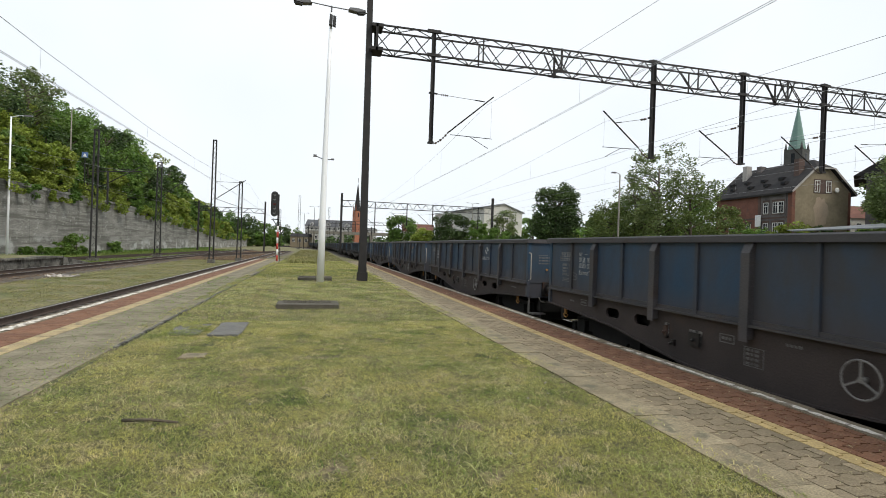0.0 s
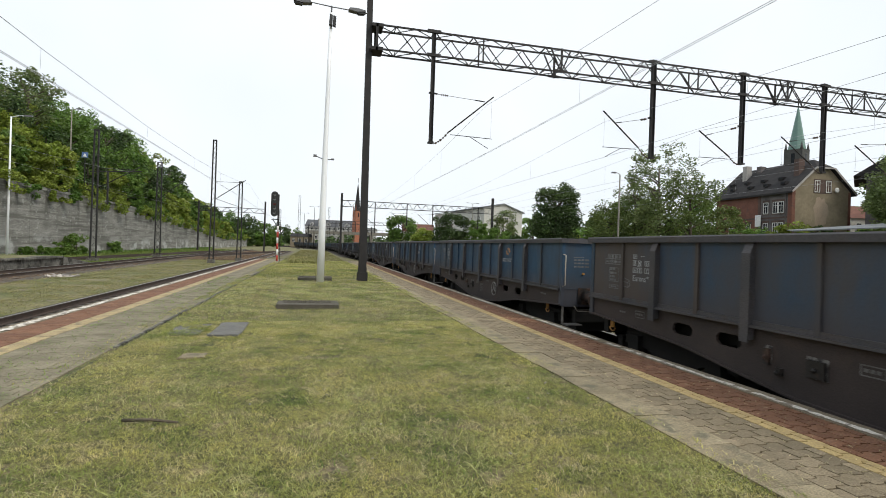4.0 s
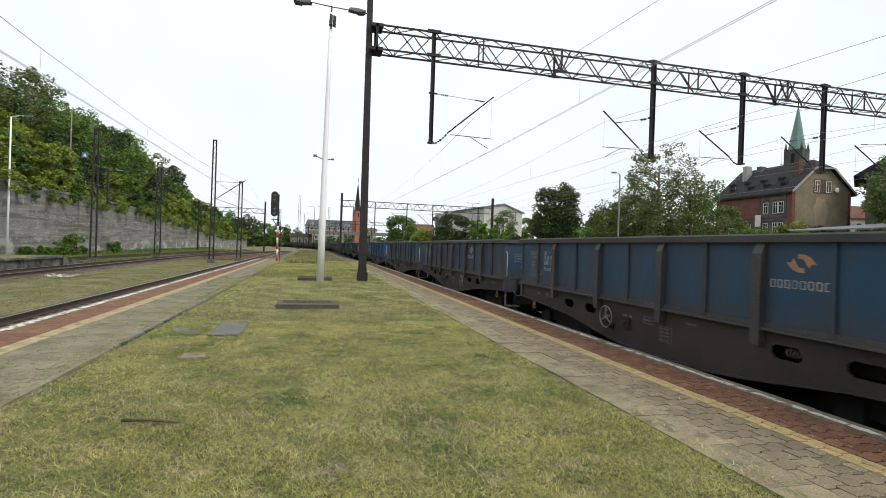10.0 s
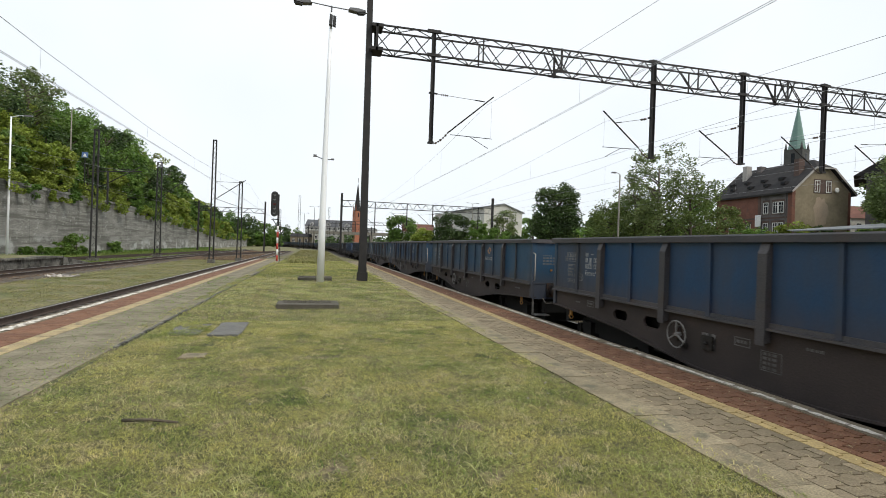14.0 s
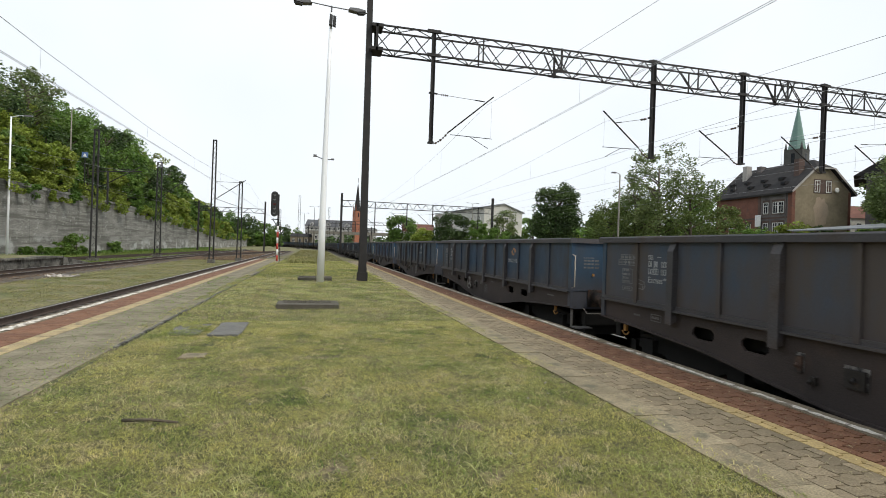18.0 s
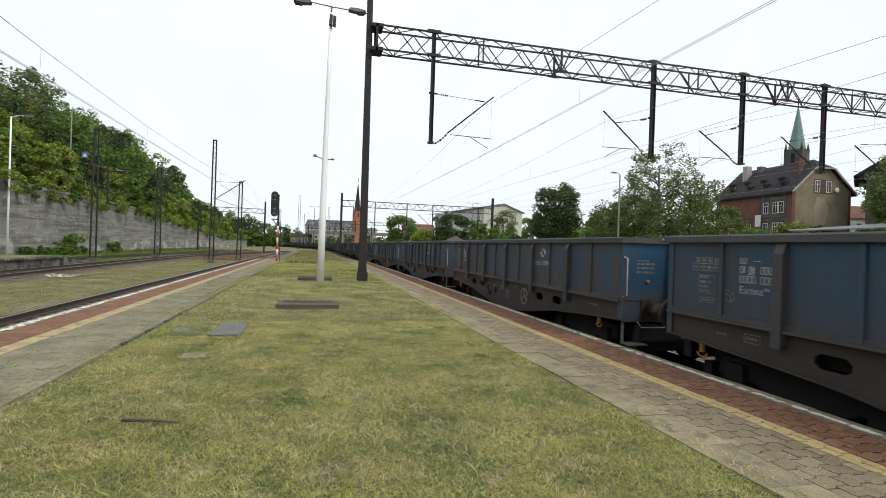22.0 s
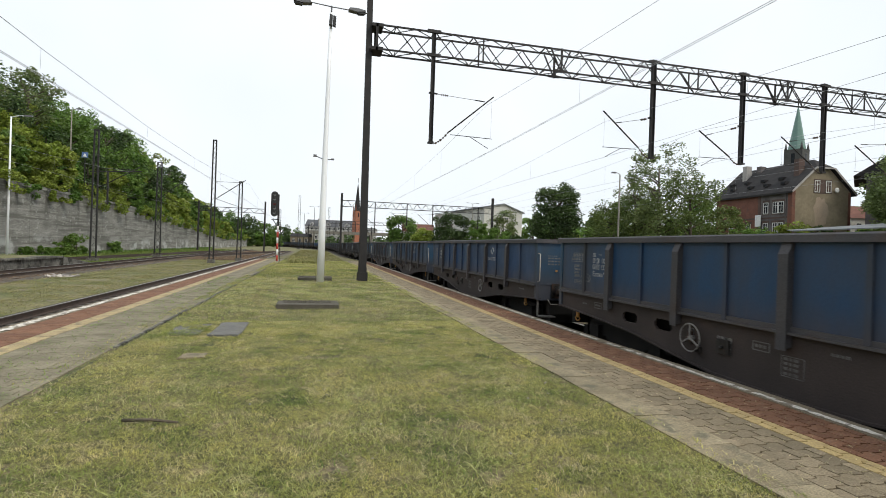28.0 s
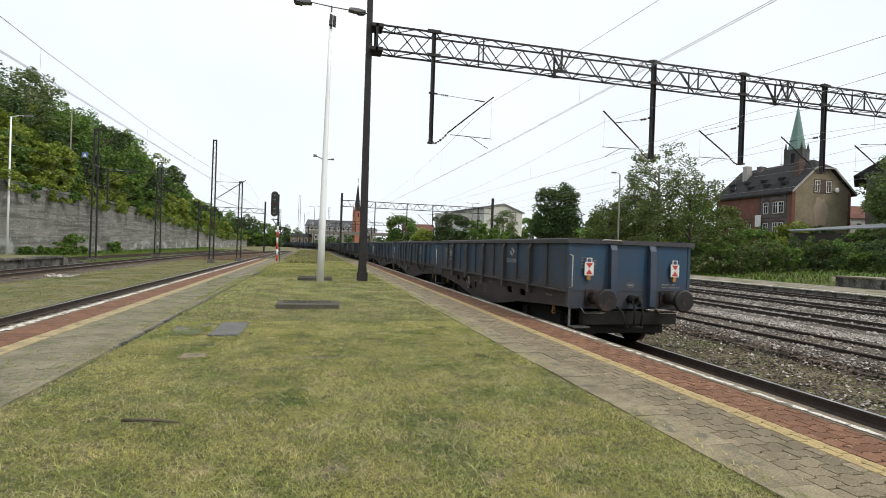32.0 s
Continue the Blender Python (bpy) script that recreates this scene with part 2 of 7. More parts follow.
def wall_concrete(name):
    """Board-marked concrete: level bands, dark runs of water from the top, pale lime low down."""
    m = surf(name, (0.2, 0.195, 0.175), (0.27, 0.262, 0.238), 0.5, 0.95, 0, 0.35, c3=(0.15, 0.147, 0.13), spots=(0.5, 0.7, 1.1), stretch=(1, 0.35, 1.6), fine=6, grain=0.22)
    n, l = m.node_tree.nodes, m.node_tree.links
    b = n["Principled BSDF"]
    col = b.inputs["Base Color"].links[0].from_socket
    co = n.new("ShaderNodeTexCoord")

    def layer(stretch, scale, lo, hi, colour, amount, z=None):
        nonlocal col
        mp, t, r, mx = n.new("ShaderNodeMapping"), n.new("ShaderNodeTexNoise"), n.new("ShaderNodeMapRange"), n.new("ShaderNodeMixRGB")
        mp.inputs["Scale"].default_value = stretch
        t.inputs["Scale"].default_value, t.inputs["Detail"].default_value = scale, 7
        r.inputs[1].default_value, r.inputs[2].default_value, r.inputs[4].default_value = lo, hi, amount
        l.new(co.outputs["Object"], mp.inputs[0])
        l.new(mp.outputs[0], t.inputs["Vector"])
        l.new(t.outputs["Fac"], r.inputs[0])
        fac = r.outputs[0]
        if z:
            sep, zr, mul = n.new("ShaderNodeSeparateXYZ"), n.new("ShaderNodeMapRange"), n.new("ShaderNodeMath")
            l.new(co.outputs["Object"], sep.inputs[0])
            l.new(sep.outputs["Z"], zr.inputs[0])
            zr.inputs[1].default_value, zr.inputs[2].default_value = z
            mul.operation = "MULTIPLY"
            l.new(zr.outputs[0], mul.inputs[0])
            l.new(fac, mul.inputs[1])
            fac = mul.outputs[0]
        l.new(fac, mx.inputs[0])
        l.new(col, mx.inputs[1])
        mx.inputs[2].default_value = rgb(colour)
        col = mx.outputs[0]
    layer((1, 0.05, 1.6), 1.6, 0.5, 0.62, (0.115, 0.11, 0.095), 0.8)
    layer((1, 0.1, 1.9), 2.6, 0.56, 0.66, (0.37, 0.36, 0.32), 0.65)
    layer((1, 0.9, 0.12), 0.8, 0.5, 0.64, (0.07, 0.067, 0.057), 0.85, (1.5, 5.6))
    layer((1, 0.5, 0.9), 0.7, 0.5, 0.6, (0.46, 0.46, 0.44), 0.8, (1.5, 0.6))
    layer((1, 1.2, 2.0), 1.5, 0.6, 0.68, (0.4, 0.4, 0.37), 0.6)
    l.new(col, b.inputs["Base Color"])
    return m


M_WALL = wall_concrete("retaining_wall_concrete")
M_OLDCONC = surf("crumbling_concrete", (0.075, 0.07, 0.06), (0.2, 0.19, 0.165), 1.1, 0.95, 0, 0.8, c3=(0.04, 0.037, 0.03), spots=(0.52, 0.62, 1.8), fine=9, grain=0.5)
M_BARK = surf("bark", (0.07, 0.055, 0.04), (0.11, 0.09, 0.065), 4, 0.95, 0, 0.5, stretch=(1, 1, 0.3))
M_LEAF1 = leafy("leaf_mid_green", (0.0708, 0.153, 0.0212), (0.159, 0.248, 0.0472), 0.35)
M_LEAF2 = leafy("leaf_dark_green", (0.036, 0.074, 0.018), (0.075, 0.12, 0.027))
M_LEAF3 = leafy("leaf_yellow_green", (0.18, 0.25, 0.028), (0.29, 0.34, 0.062), 0.35)
M_LEAF5 = leafy("leaf_olive_green", (0.08, 0.125, 0.026), (0.15, 0.19, 0.048), 0.3)
M_LEAF4 = leafy("leaf_grey_green", (0.115, 0.167, 0.0517), (0.184, 0.224, 0.0782), 0.35)


# ---- the lie of the land and the tracks ----
CURVE_Y, CURVE_R = 135.0, 440.0


def along(s, off=0.0):
    """Place and heading on the line s metres ahead of the camera, off metres beside the train's track: straight, then a curve to the left."""
    if s <= CURVE_Y:
        return TX + off, s, 0.0
    a = (s - CURVE_Y) / CURVE_R
    r = CURVE_R + off
    return TX - CURVE_R + r * math.cos(a), CURVE_Y + r * math.sin(a), a


def smooth(lo, hi, v):
    k = min(1.0, max(0.0, (v - lo) / (hi - lo)))
    return k * k * (3 - 2 * k)


WALL_X = -27.0


def land(x, y):
    """Height of the ground."""
    z = -0.80 + 0.03 * noise.noise(Vector((x * 0.3, y * 0.3, 0)))
    z += 1.0 * smooth(33, 48, x) * smooth(-400, 0, y) + 1.2 * smooth(48, 75, x)
    hill = smooth(WALL_X - 0.35, WALL_X - 0.7, x) if x > WALL_X - 0.7 else 1.0
    top = 5.7 - 3.2 * smooth(75, 190, y)
    rise = (8.0 * smooth(-27.5, -50, x)) * (1 - 0.55 * smooth(110, 260, y))
    fade = 1 - smooth(225, 330, y)
    return z + hill * fade * (top + rise + 0.8)


def grid_axis(near, far_reach, step):
    a = list(np.arange(near[0], near[1] + 0.01, step))
    d = step
    lo, hi = a[0], a[-1]
    while hi < far_reach:
        d *= 1.5
        hi += d
        lo -= d
        a = [lo] + a + [hi]
    return a


def build_ground():
    xs = grid_axis((-60, 90), 2400, 3.0)
    xs = sorted(xs + [WALL_X - 0.35, WALL_X - 0.7, WALL_X - 0.2])
    ys = grid_axis((-30, 300), 2400, 5.0)
    v = np.array([(x, y, land(x, y)) for y in ys for x in xs])
    nx = len(xs)
    q = np.array([(j * nx + i, j * nx + i + 1, (j + 1) * nx + i + 1, (j + 1) * nx + i) for j in range(len(ys) - 1) for i in range(nx - 1)])
    me = mesh_arrays("ground", v, q, M_GROUND)
    return tagged(new("ground", me), "rough grassy railway land with weeds and gravel", "ground", kind="structure")


M_GROUND = surf("rough_grass_ground", (0.1, 0.115, 0.032), (0.2, 0.17, 0.08), 0.6, 0.95, 0, 0.5, c3=(0.22, 0.18, 0.135), spots=(0.56, 0.7, 1.3), fine=9, grain=0.5)
build_ground()


def ribbon(bm, s0, s1, step, section, off):
    """Sweeps a section of (across, z) along the line."""
    n = max(1, int(math.ceil((s1 - s0) / step)))
    rows = []
    for i in range(n + 1):
        s = s0 + (s1 - s0) * i / n
        row = []
        for a, z in section:
            x, y, _ = along(s, off + a)
            row.append(bm.verts.new((x, y, z)))
        rows.append(row)
    k = len(section)
    fs = []
    for a, b in zip(rows, rows[1:]):
        for i in range(k):
            fs.append(bm.faces.new((a[i], a[(i + 1) % k], b[(i + 1) % k], b[i])))
    fs.append(bm.faces.new(rows[0]))
    fs.append(bm.faces.new(rows[-1][::-1]))
    bmesh.ops.recalc_face_normals(bm, faces=fs)
    return bm


SLEEPER_MESH = {}


def build_track(off, s0, s1, worn, pale, sleepers, sunk=0.0):
    """A track: ballast bed, two rails with polished or rusty heads, and sleepers."""
    t = RAIL
    tag = "bright-topped running rails on dark ballast" if worn else "rusty little-used rails sunk in weedy ballast"
    track = thing("railway_track", tag, "track", "tracks")
    track["kind"] = "structure"
    part("ballast_bed", ribbon(bmesh.new(), s0, s1, 8, [(-1.95, t - 0.3 + sunk), (-1.5, t - 0.2 + sunk), (1.5, t - 0.2 + sunk), (1.95, t - 0.3 + sunk), (1.95, t - 0.5), (-1.95, t - 0.5)], off), M_BALLAST, track)
    for side in (-1, 1):
        c = off + side * 0.752
        part("rail", ribbon(bmesh.new(), s0, s1, 6, [(-0.07, t - 0.17), (0.07, t - 0.17), (0.012, t - 0.135), (0.012, t - 0.045), (0.036, t - 0.035), (0.036, t - 0.004), (-0.036, t - 0.004), (-0.036, t - 0.035), (-0.012, t - 0.045), (-0.012, t - 0.135)], c), M_RAILRUST, track)
        if worn:
            part("rail_head", ribbon(bmesh.new(), s0, s1, 6, [(-0.03, t - 0.003), (0.03, t - 0.003), (0.028, t), (-0.028, t)], c), M_RAILTOP, track, "polished rail head")
    if "m" not in SLEEPER_MESH:
        SLEEPER_MESH["m"] = finish("sleeper", box(bmesh.new(), -1.25, 1.25, -0.12, 0.12, -0.1, 0.02), M_SLEEPER)
    s = sleepers[0]
    while s < sleepers[1]:
        x, y, a = along(s, off)
        ob = new("sleeper", SLEEPER_MESH["m"])
        ob.parent = track
        ob.matrix_basis = pose(x, y, t - 0.2, 0, 0, math.degrees(a))
        s += 0.62
    return track


T_OFFS = [0.0, 6.0, 10.96, 15.96, 20.96]
build_track(0.0, -30, 620, True, False, (-2, 22))
build_track(6.0, -30, 420, False, True, (1.5, 1.6), 0.11)
build_track(10.96, -30, 420, True, True, (6, 30), 0.06)
build_track(15.96, -30, 420, True, True, (10, 34), 0.06)
build_track(20.96, -30, 420, True, True, (14, 40), 0.06)
build_track(-12.66, -30, 134, True, False, (5, 50))
build_track(-21.5, -30, 134, True, False, (20, 60))


def spur_track(p, q):
    """A straight siding that runs in beyond the old platform."""
    t = thing("railway_track", "dark rails of a siding beside the old platform", "track", "tracks")
    t["kind"] = "structure"
    d = (Vector(q) - Vector(p)).normalized()
    n = Vector((d.y, -d.x, 0))
    part("ballast_bed", bar(bmesh.new(), Vector(p) - Vector((0, 0, 0.3)), Vector(q) - Vector((0, 0, 0.3)), 3.4, 0.22), M_BALLAST, t)
    for s in (-0.752, 0.752):
        part("rail", bar(bmesh.new(), Vector(p) + n * s - Vector((0, 0, 0.08)), Vector(q) + n * s - Vector((0, 0, 0.08)), 0.07, 0.16), M_RAILRUST, t)


spur_track((-20.7, 47.5, RAIL), (-16.9, 108.0, RAIL))
spur_track((-14.06, 70.0, RAIL), (-6.3, 128.0, RAIL))


def stones(name, x0, x1, y0, y1, z, count, material, size, label):
    """A scatter of broken stones, joined."""
    r = np.random.RandomState(count)
    c = np.stack([r.uniform(x0, x1, count), y0 + (y1 - y0) * r.uniform(0, 1, count) ** 1.4, np.full(count, z)], 1)
    base = np.array([(1, 0, 0), (0, 1, 0), (-1, 0, 0), (0, -1, 0), (0.2, 0.1, 0.7), (-0.1, 0, -0.7)], float)
    v = base[None] * (size * r.uniform(0.5, 1.3, (count, 1, 1))) * r.uniform(0.6, 1.35, (count, 6, 3))
    tilt = r.uniform(-0.8, 0.8, count)
    ct, st = np.cos(tilt)[:, None], np.sin(tilt)[:, None]
    v = np.stack([v[..., 0], v[..., 1] * ct - v[..., 2] * st, v[..., 1] * st + v[..., 2] * ct], 2)
    a = r.uniform(0, 6.28, count)
    ca, sa = np.cos(a)[:, None], np.sin(a)[:, None]
    v = np.stack([v[..., 0] * ca - v[..., 1] * sa, v[..., 0] * sa + v[..., 1] * ca, v[..., 2]], 2) + c[:, None]
    f = np.array([(0, 1, 4), (1, 2, 4), (2, 3, 4), (3, 0, 4)])
    q = (np.arange(count)[:, None, None] * 6 + f[None]).reshape(-1, 3)
    return tagged(new(name, mesh_arrays(name, v.reshape(-1, 3), q, material)), label, "ballast", kind="stuff")


stones("ballast_stones", 4.9, 11.5, 2, 30, RAIL - 0.21, 36000, M_STONE, 0.032, "grey-brown broken ballast stones along the platform track")
stones("ballast_stones", 13.6, 16.6, 6, 42, RAIL - 0.17, 20000, M_STONE_PALE, 0.04, "pale grey fresh ballast stones between tracks")
stones("ballast_stones", 10.4, 14.2, 5, 34, RAIL - 0.095, 18000, M_STONE, 0.034, "grey-brown ballast stones in a rusty track")
stones("ballast_stones", 16.0, 28.8, 9, 60, RAIL - 0.13, 16000, M_STONE_PALE, 0.05, "grey ballast stones between the far tracks")
stones("pale_stones", 7.8, 14.0, 4, 30, RAIL - 0.18, 2200, M_STONE_PALE, 0.034, "scattered pale stones on the dark ballast")
stones("pale_stones", 10.4, 14.2, 5, 34, RAIL - 0.085, 5200, M_STONE_PALE, 0.036, "scattered pale stones in the rusty track")
stones("rusty_stones", 4.85, 5.6, 2, 34, RAIL - 0.19, 7000, M_RUSTSTONE, 0.03, "rust-stained stones along the platform edge")
stones("rusty_stones", -5.5, -4.6, 7, 46, RAIL - 0.19, 7000, M_RUSTSTONE, 0.034, "rust-stained stones along the platform edge")
stones("rusty_stones", -17.0, -13.6, 24, 100, RAIL - 0.19, 9000, M_RUSTSTONE, 0.05, "rust-stained stones in the siding")
stones("ballast_stones", 10.2, 11.1, 4, 34, RAIL - 0.14, 6500, M_STONE, 0.036, "brown ballast stones along the rusty track")
stones("pale_stones", -2.3, 2.7, 1.8, 20, 0.004, 130, M_STONE_PALE, 0.014, "small pale stones and litter on the lawn")
stones("rubble", -13.7, -12.3, 31.4, 32.6, -0.76, 70, M_STONE_PALE, 0.11, "small heap of pale rubble beside the siding")
stones("ballast_stones", -7.5, -4.7, 8, 50, RAIL - 0.21, 10000, M_STONE, 0.035, "brown-grey ballast stones along the inner track")

# ---- island platform ----
PE_R, PE_L = 4.8, -4.55      # platform edges
PAVE_END = 46.0


def edge_r(y):
    return PE_R - 0.5 * smooth(40, 110, y)


def build_platform():
    plat = thing("platform", "grassy island platform with paved edges", "platform")
    plat["kind"] = "structure"
    bm = bmesh.new()
    poly = [(-4.35, -12), (4.6, -12), (4.6, 46), (3.2, 60), (2.2, 110), (-1.0, 110), (-3.0, 60), (-4.35, 46)]
    prism(bm, poly, -0.95, -0.012, "z")
    part("platform_core", bm, M_GRASS, plat, "mown yellowish grass over soil")
    # edge stones, one after another
    me = finish("edge_stone", box(bmesh.new(), -0.11, 0.11, -0.495, 0.495, -0.28, 0.0), M_EDGE)
    for x in (PE_R - 0.11, PE_L + 0.11):
        for i in range(56):
            ob = new("edge_stone", me)
            ob.parent = plat
            ob.matrix_basis = pose(x + random.uniform(-0.006, 0.006), -9.5 + i, random.uniform(-0.004, 0.006))
    for x in (PE_R - 0.09, PE_L + 0.09):
        bm = bmesh.new()
        box(bm, x - 0.06, x + 0.06, -10, 46.5, -0.9, -0.285)
        part("edge_wall", bm, M_CONC, plat, "stained concrete edge wall")
    # painted white lines on the stones
    for x, wide, seed in ((PE_R - 0.15, 0.034, 4.0), (PE_L + 0.13, 0.06, 9.0)):
        bm = bmesh.new()
        y, last = -2.0, None
        while y < 46:
            wear = noise.noise(Vector((y * 2.3, seed, 0))) + 0.6 * noise.noise(Vector((y * 9.0, seed, 3)))
            a = wide * (1 + 0.7 * noise.noise(Vector((y * 7.0, seed, 5))) + random.uniform(-0.25, 0.25))
            b = wide * (1 + 0.7 * noise.noise(Vector((y * 6.0, seed, 7))) + random.uniform(-0.25, 0.25))
            row = None if wear < -0.42 else [bm.verts.new(p) for p in ((x - a, y, 0.007), (x - a, y, 0.0115), (x + b, y, 0.0115), (x + b, y, 0.007))]
            if row and last:
                for k in range(3):
                    bm.faces.new((last[k], row[k], row[k + 1], last[k + 1]))
            last = row
            y += 0.035 if y < 14 else 0.09
        bmesh.ops.delete(bm, geom=[v for v in bm.verts if not v.link_faces], context="VERTS")
        bmesh.ops.recalc_face_normals(bm, faces=bm.faces[:])
        part("white_line", bm, M_WHITE, plat, "worn white edge line")
    # bedding under the pavers
    for x0, x1 in ((2.86, PE_R - 0.22), (PE_L + 0.22, -2.48)):
        bm = bmesh.new()
        box(bm, x0, x1, -10, 46.5, -0.2, -0.01)
        part("paving_bed", bm, M_JOINT if x0 > 0 else M_PAVER_FINE, plat)
    return plat


platform = build_platform()


def zig_paver(bm, cx, cy, w, h, z, gap=0.005, flip=False, k=0.032):
    """A double-T shaped interlocking paver, lying crosswise."""
    a, b = w / 2 - gap, h / 2 - gap
    ring_pts = [(-a, -b), (-a * 0.16, -b), (a * 0.16, -b + k), (a, -b + k), (a + 0.003, k), (a, b + k), (a * 0.16, b + k), (-a * 0.16, b), (-a, b), (-a + 0.003, 0)]
    if flip:
        ring_pts = [(-u, v) for u, v in ring_pts[::-1]]
    top = [bm.verts.new((cx + u * 0.985, cy + v * 0.985, z)) for u, v in ring_pts]
    bot = [bm.verts.new((cx + u, cy + v, z - 0.03)) for u, v in ring_pts]
    bm.faces.new(top)
    for i in range(10):
        bm.faces.new((bot[i], bot[(i + 1) % 10], top[(i + 1) % 10], top[i]))


PAVE_BANDS = [
    ("grey_paver", 3.21, 3.82, M_PAVER), ("yellow_paver", 3.82, 4.005, M_YEL), ("red_paver", 4.005, PE_R - 0.225, M_RED),
    ("red_paver", PE_L + 0.225, -3.8, M_RED), ("yellow_paver", -3.79, -3.56, M_YEL_OLD), ("grey_paver", -3.55, -2.48, M_PAVER_FINE)]


def build_paving():
    done = 0
    for name, x0, x1, material in PAVE_BANDS:
        cols = max(1, round((x1 - x0) / 0.19))
        w, h = (x1 - x0) / cols, 0.145
        gap = 0.005 if x0 > 0 else 0.0012
        one = bmesh.new()
        zig_paver(one, 0, 0, w, h, 0.0, gap)
        shared = [finish(name, one, material)]
        one = bmesh.new()
        zig_paver(one, 0, 0, w, h, 0.0, gap, True)
        shared.append(finish(name, one, material))
        rest = bmesh.new()
        y = -9.53 if x0 > 0 else -9.47
        row = 0
        while y < PAVE_END:
            odd = row % 2
            if odd:
                # half pavers close the shifted rows
                zig_paver(rest, x0 + w / 4, y, w / 2, h, 0.0, gap, False, 0.0)
                zig_paver(rest, x1 - w / 4, y + 0.032, w / 2, h, 0.0, gap, False, 0.0)
            for i in range(cols - odd):
                cx = x0 + w * (i + 0.5 + 0.5 * odd)
                z = 0.004 * noise.noise(Vector((cx * 2.1, y * 1.7, 3))) + (random.uniform(-0.0015, 0.0015) if y > 1.1 else 0.0)
                yy = y
                if x0 > 0 and 1.1 < y < 6.6 and done < 296:
                    ob = new(name, shared[odd])
                    ob.parent = platform
                    ob.matrix_basis = pose(cx, yy, z, random.uniform(-0.5, 0.5), random.uniform(-0.5, 0.5), random.uniform(-0.8, 0.8))
                    done += 1
                else:
                    zig_paver(rest, cx, yy, w, h, z, gap, odd == 1)
            y += h
            row += 1
        tagged(part(name + "_paving", rest, material, platform), kind="stuff")
    # pale concrete slabs along the grass
    me = finish("concrete_slab", box(bmesh.new(), -0.19, 0.19, -0.345, 0.345, -0.06, 0.0), M_SLAB)
    for i in range(64):
        ob = new("concrete_slab", me)
        ob.parent = platform
        ob.matrix_basis = pose(3.015 + random.uniform(-0.012, 0.01), 0.9 + i * 0.7, 0.002 + random.uniform(-0.006, 0.009), random.uniform(-0.5, 0.5), random.uniform(-0.7, 0.7), random.uniform(-1.0, 1.0))
    for i in range(14):
        ob = new("concrete_slab", me)
        ob.parent = platform
        ob.matrix_basis = pose(3.015, 0.2 - i * 0.7, 0.002)
    # narrow kerb between the grass and the inner paving
    me = finish("kerb_stone", box(bmesh.new(), -0.022, 0.022, -0.496, 0.496, -0.1, 0.022), M_OLDCONC)
    for i in range(38):
        ob = new("kerb_stone", me)
        ob.parent = platform
        ob.matrix_basis = pose(-2.445 + random.uniform(-0.012, 0.012), 8.0 + i, random.uniform(-0.012, 0.008), random.uniform(-0.4, 0.4), 0, random.uniform(-0.5, 0.5))


# ---- overhead line ----
def truss(owner, x0, x1, y, z0, z1, depth, pitch, chord, web, near=False):
    """A box girder of four chords with zigzag webs, along x."""
    for yy in (y, y + depth):
        for z in (z0, z1):
            part("chord", bar(bmesh.new(), (x0, yy, z), (x1, yy, z), chord), M_MAST, owner)
    n = int(round((x1 - x0) / pitch))
    w = (x1 - x0) / n
    if near:
        rise = finish("lacing_bar", bar(bmesh.new(), (0, 0, z0), (w, 0, z1), web), M_MAST)
        fall = finish("lacing_bar", bar(bmesh.new(), (0, 0, z1), (w, 0, z0), web), M_MAST)
        over = finish("tie_bar", bar(bmesh.new(), (0, 0, 0), (w, depth, 0), web * 0.8), M_MAST)
        back = finish("tie_bar", bar(bmesh.new(), (0, depth, 0), (w, 0, 0), web * 0.8), M_MAST)
        cross = finish("tie_bar", bar(bmesh.new(), (0, 0, 0), (0, depth, 0), web * 0.8), M_MAST)
        for i in range(n):
            sets = [(rise if i % 2 == 0 else fall, (x0 + i * w, y, 0)), (fall if i % 2 == 0 else rise, (x0 + i * w, y + depth, 0))]
            for z in (z0, z1):
                sets.append((over if i % 2 == 0 else back, (x0 + i * w, y, z)))
                if i % 2:
                    sets.append((cross, (x0 + i * w, y, z)))
            for me, at in sets:
                ob = new(me.name.split(".")[0], me)
                ob.parent = owner
                ob.matrix_basis = Matrix.Translation(at)
        return
    for yy in (y, y + depth):
        bm = bmesh.new()
        for i in range(n):
            a, b = (z0, z1) if i % 2 == 0 else (z1, z0)
            bar(bm, (x0 + i * w, yy, a), (x0 + (i + 1) * w, yy, b), web)
        tagged(part("side_lacing", bm, M_MAST, owner), kind="stuff")
    for z in (z0, z1):
        bm = bmesh.new()
        for i in range(n):
            a, b = (y, y + depth) if i % 2 == 0 else (y + depth, y)
            bar(bm, (x0 + i * w, a, z), (x0 + (i + 1) * w, b, z), web * 0.8)
            if i % 2:
                bar(bm, (x0 + i * w, y, z), (x0 + i * w, y + depth, z), web * 0.8)
        tagged(part("flat_lacing", bm, M_MAST, owner), kind="stuff")


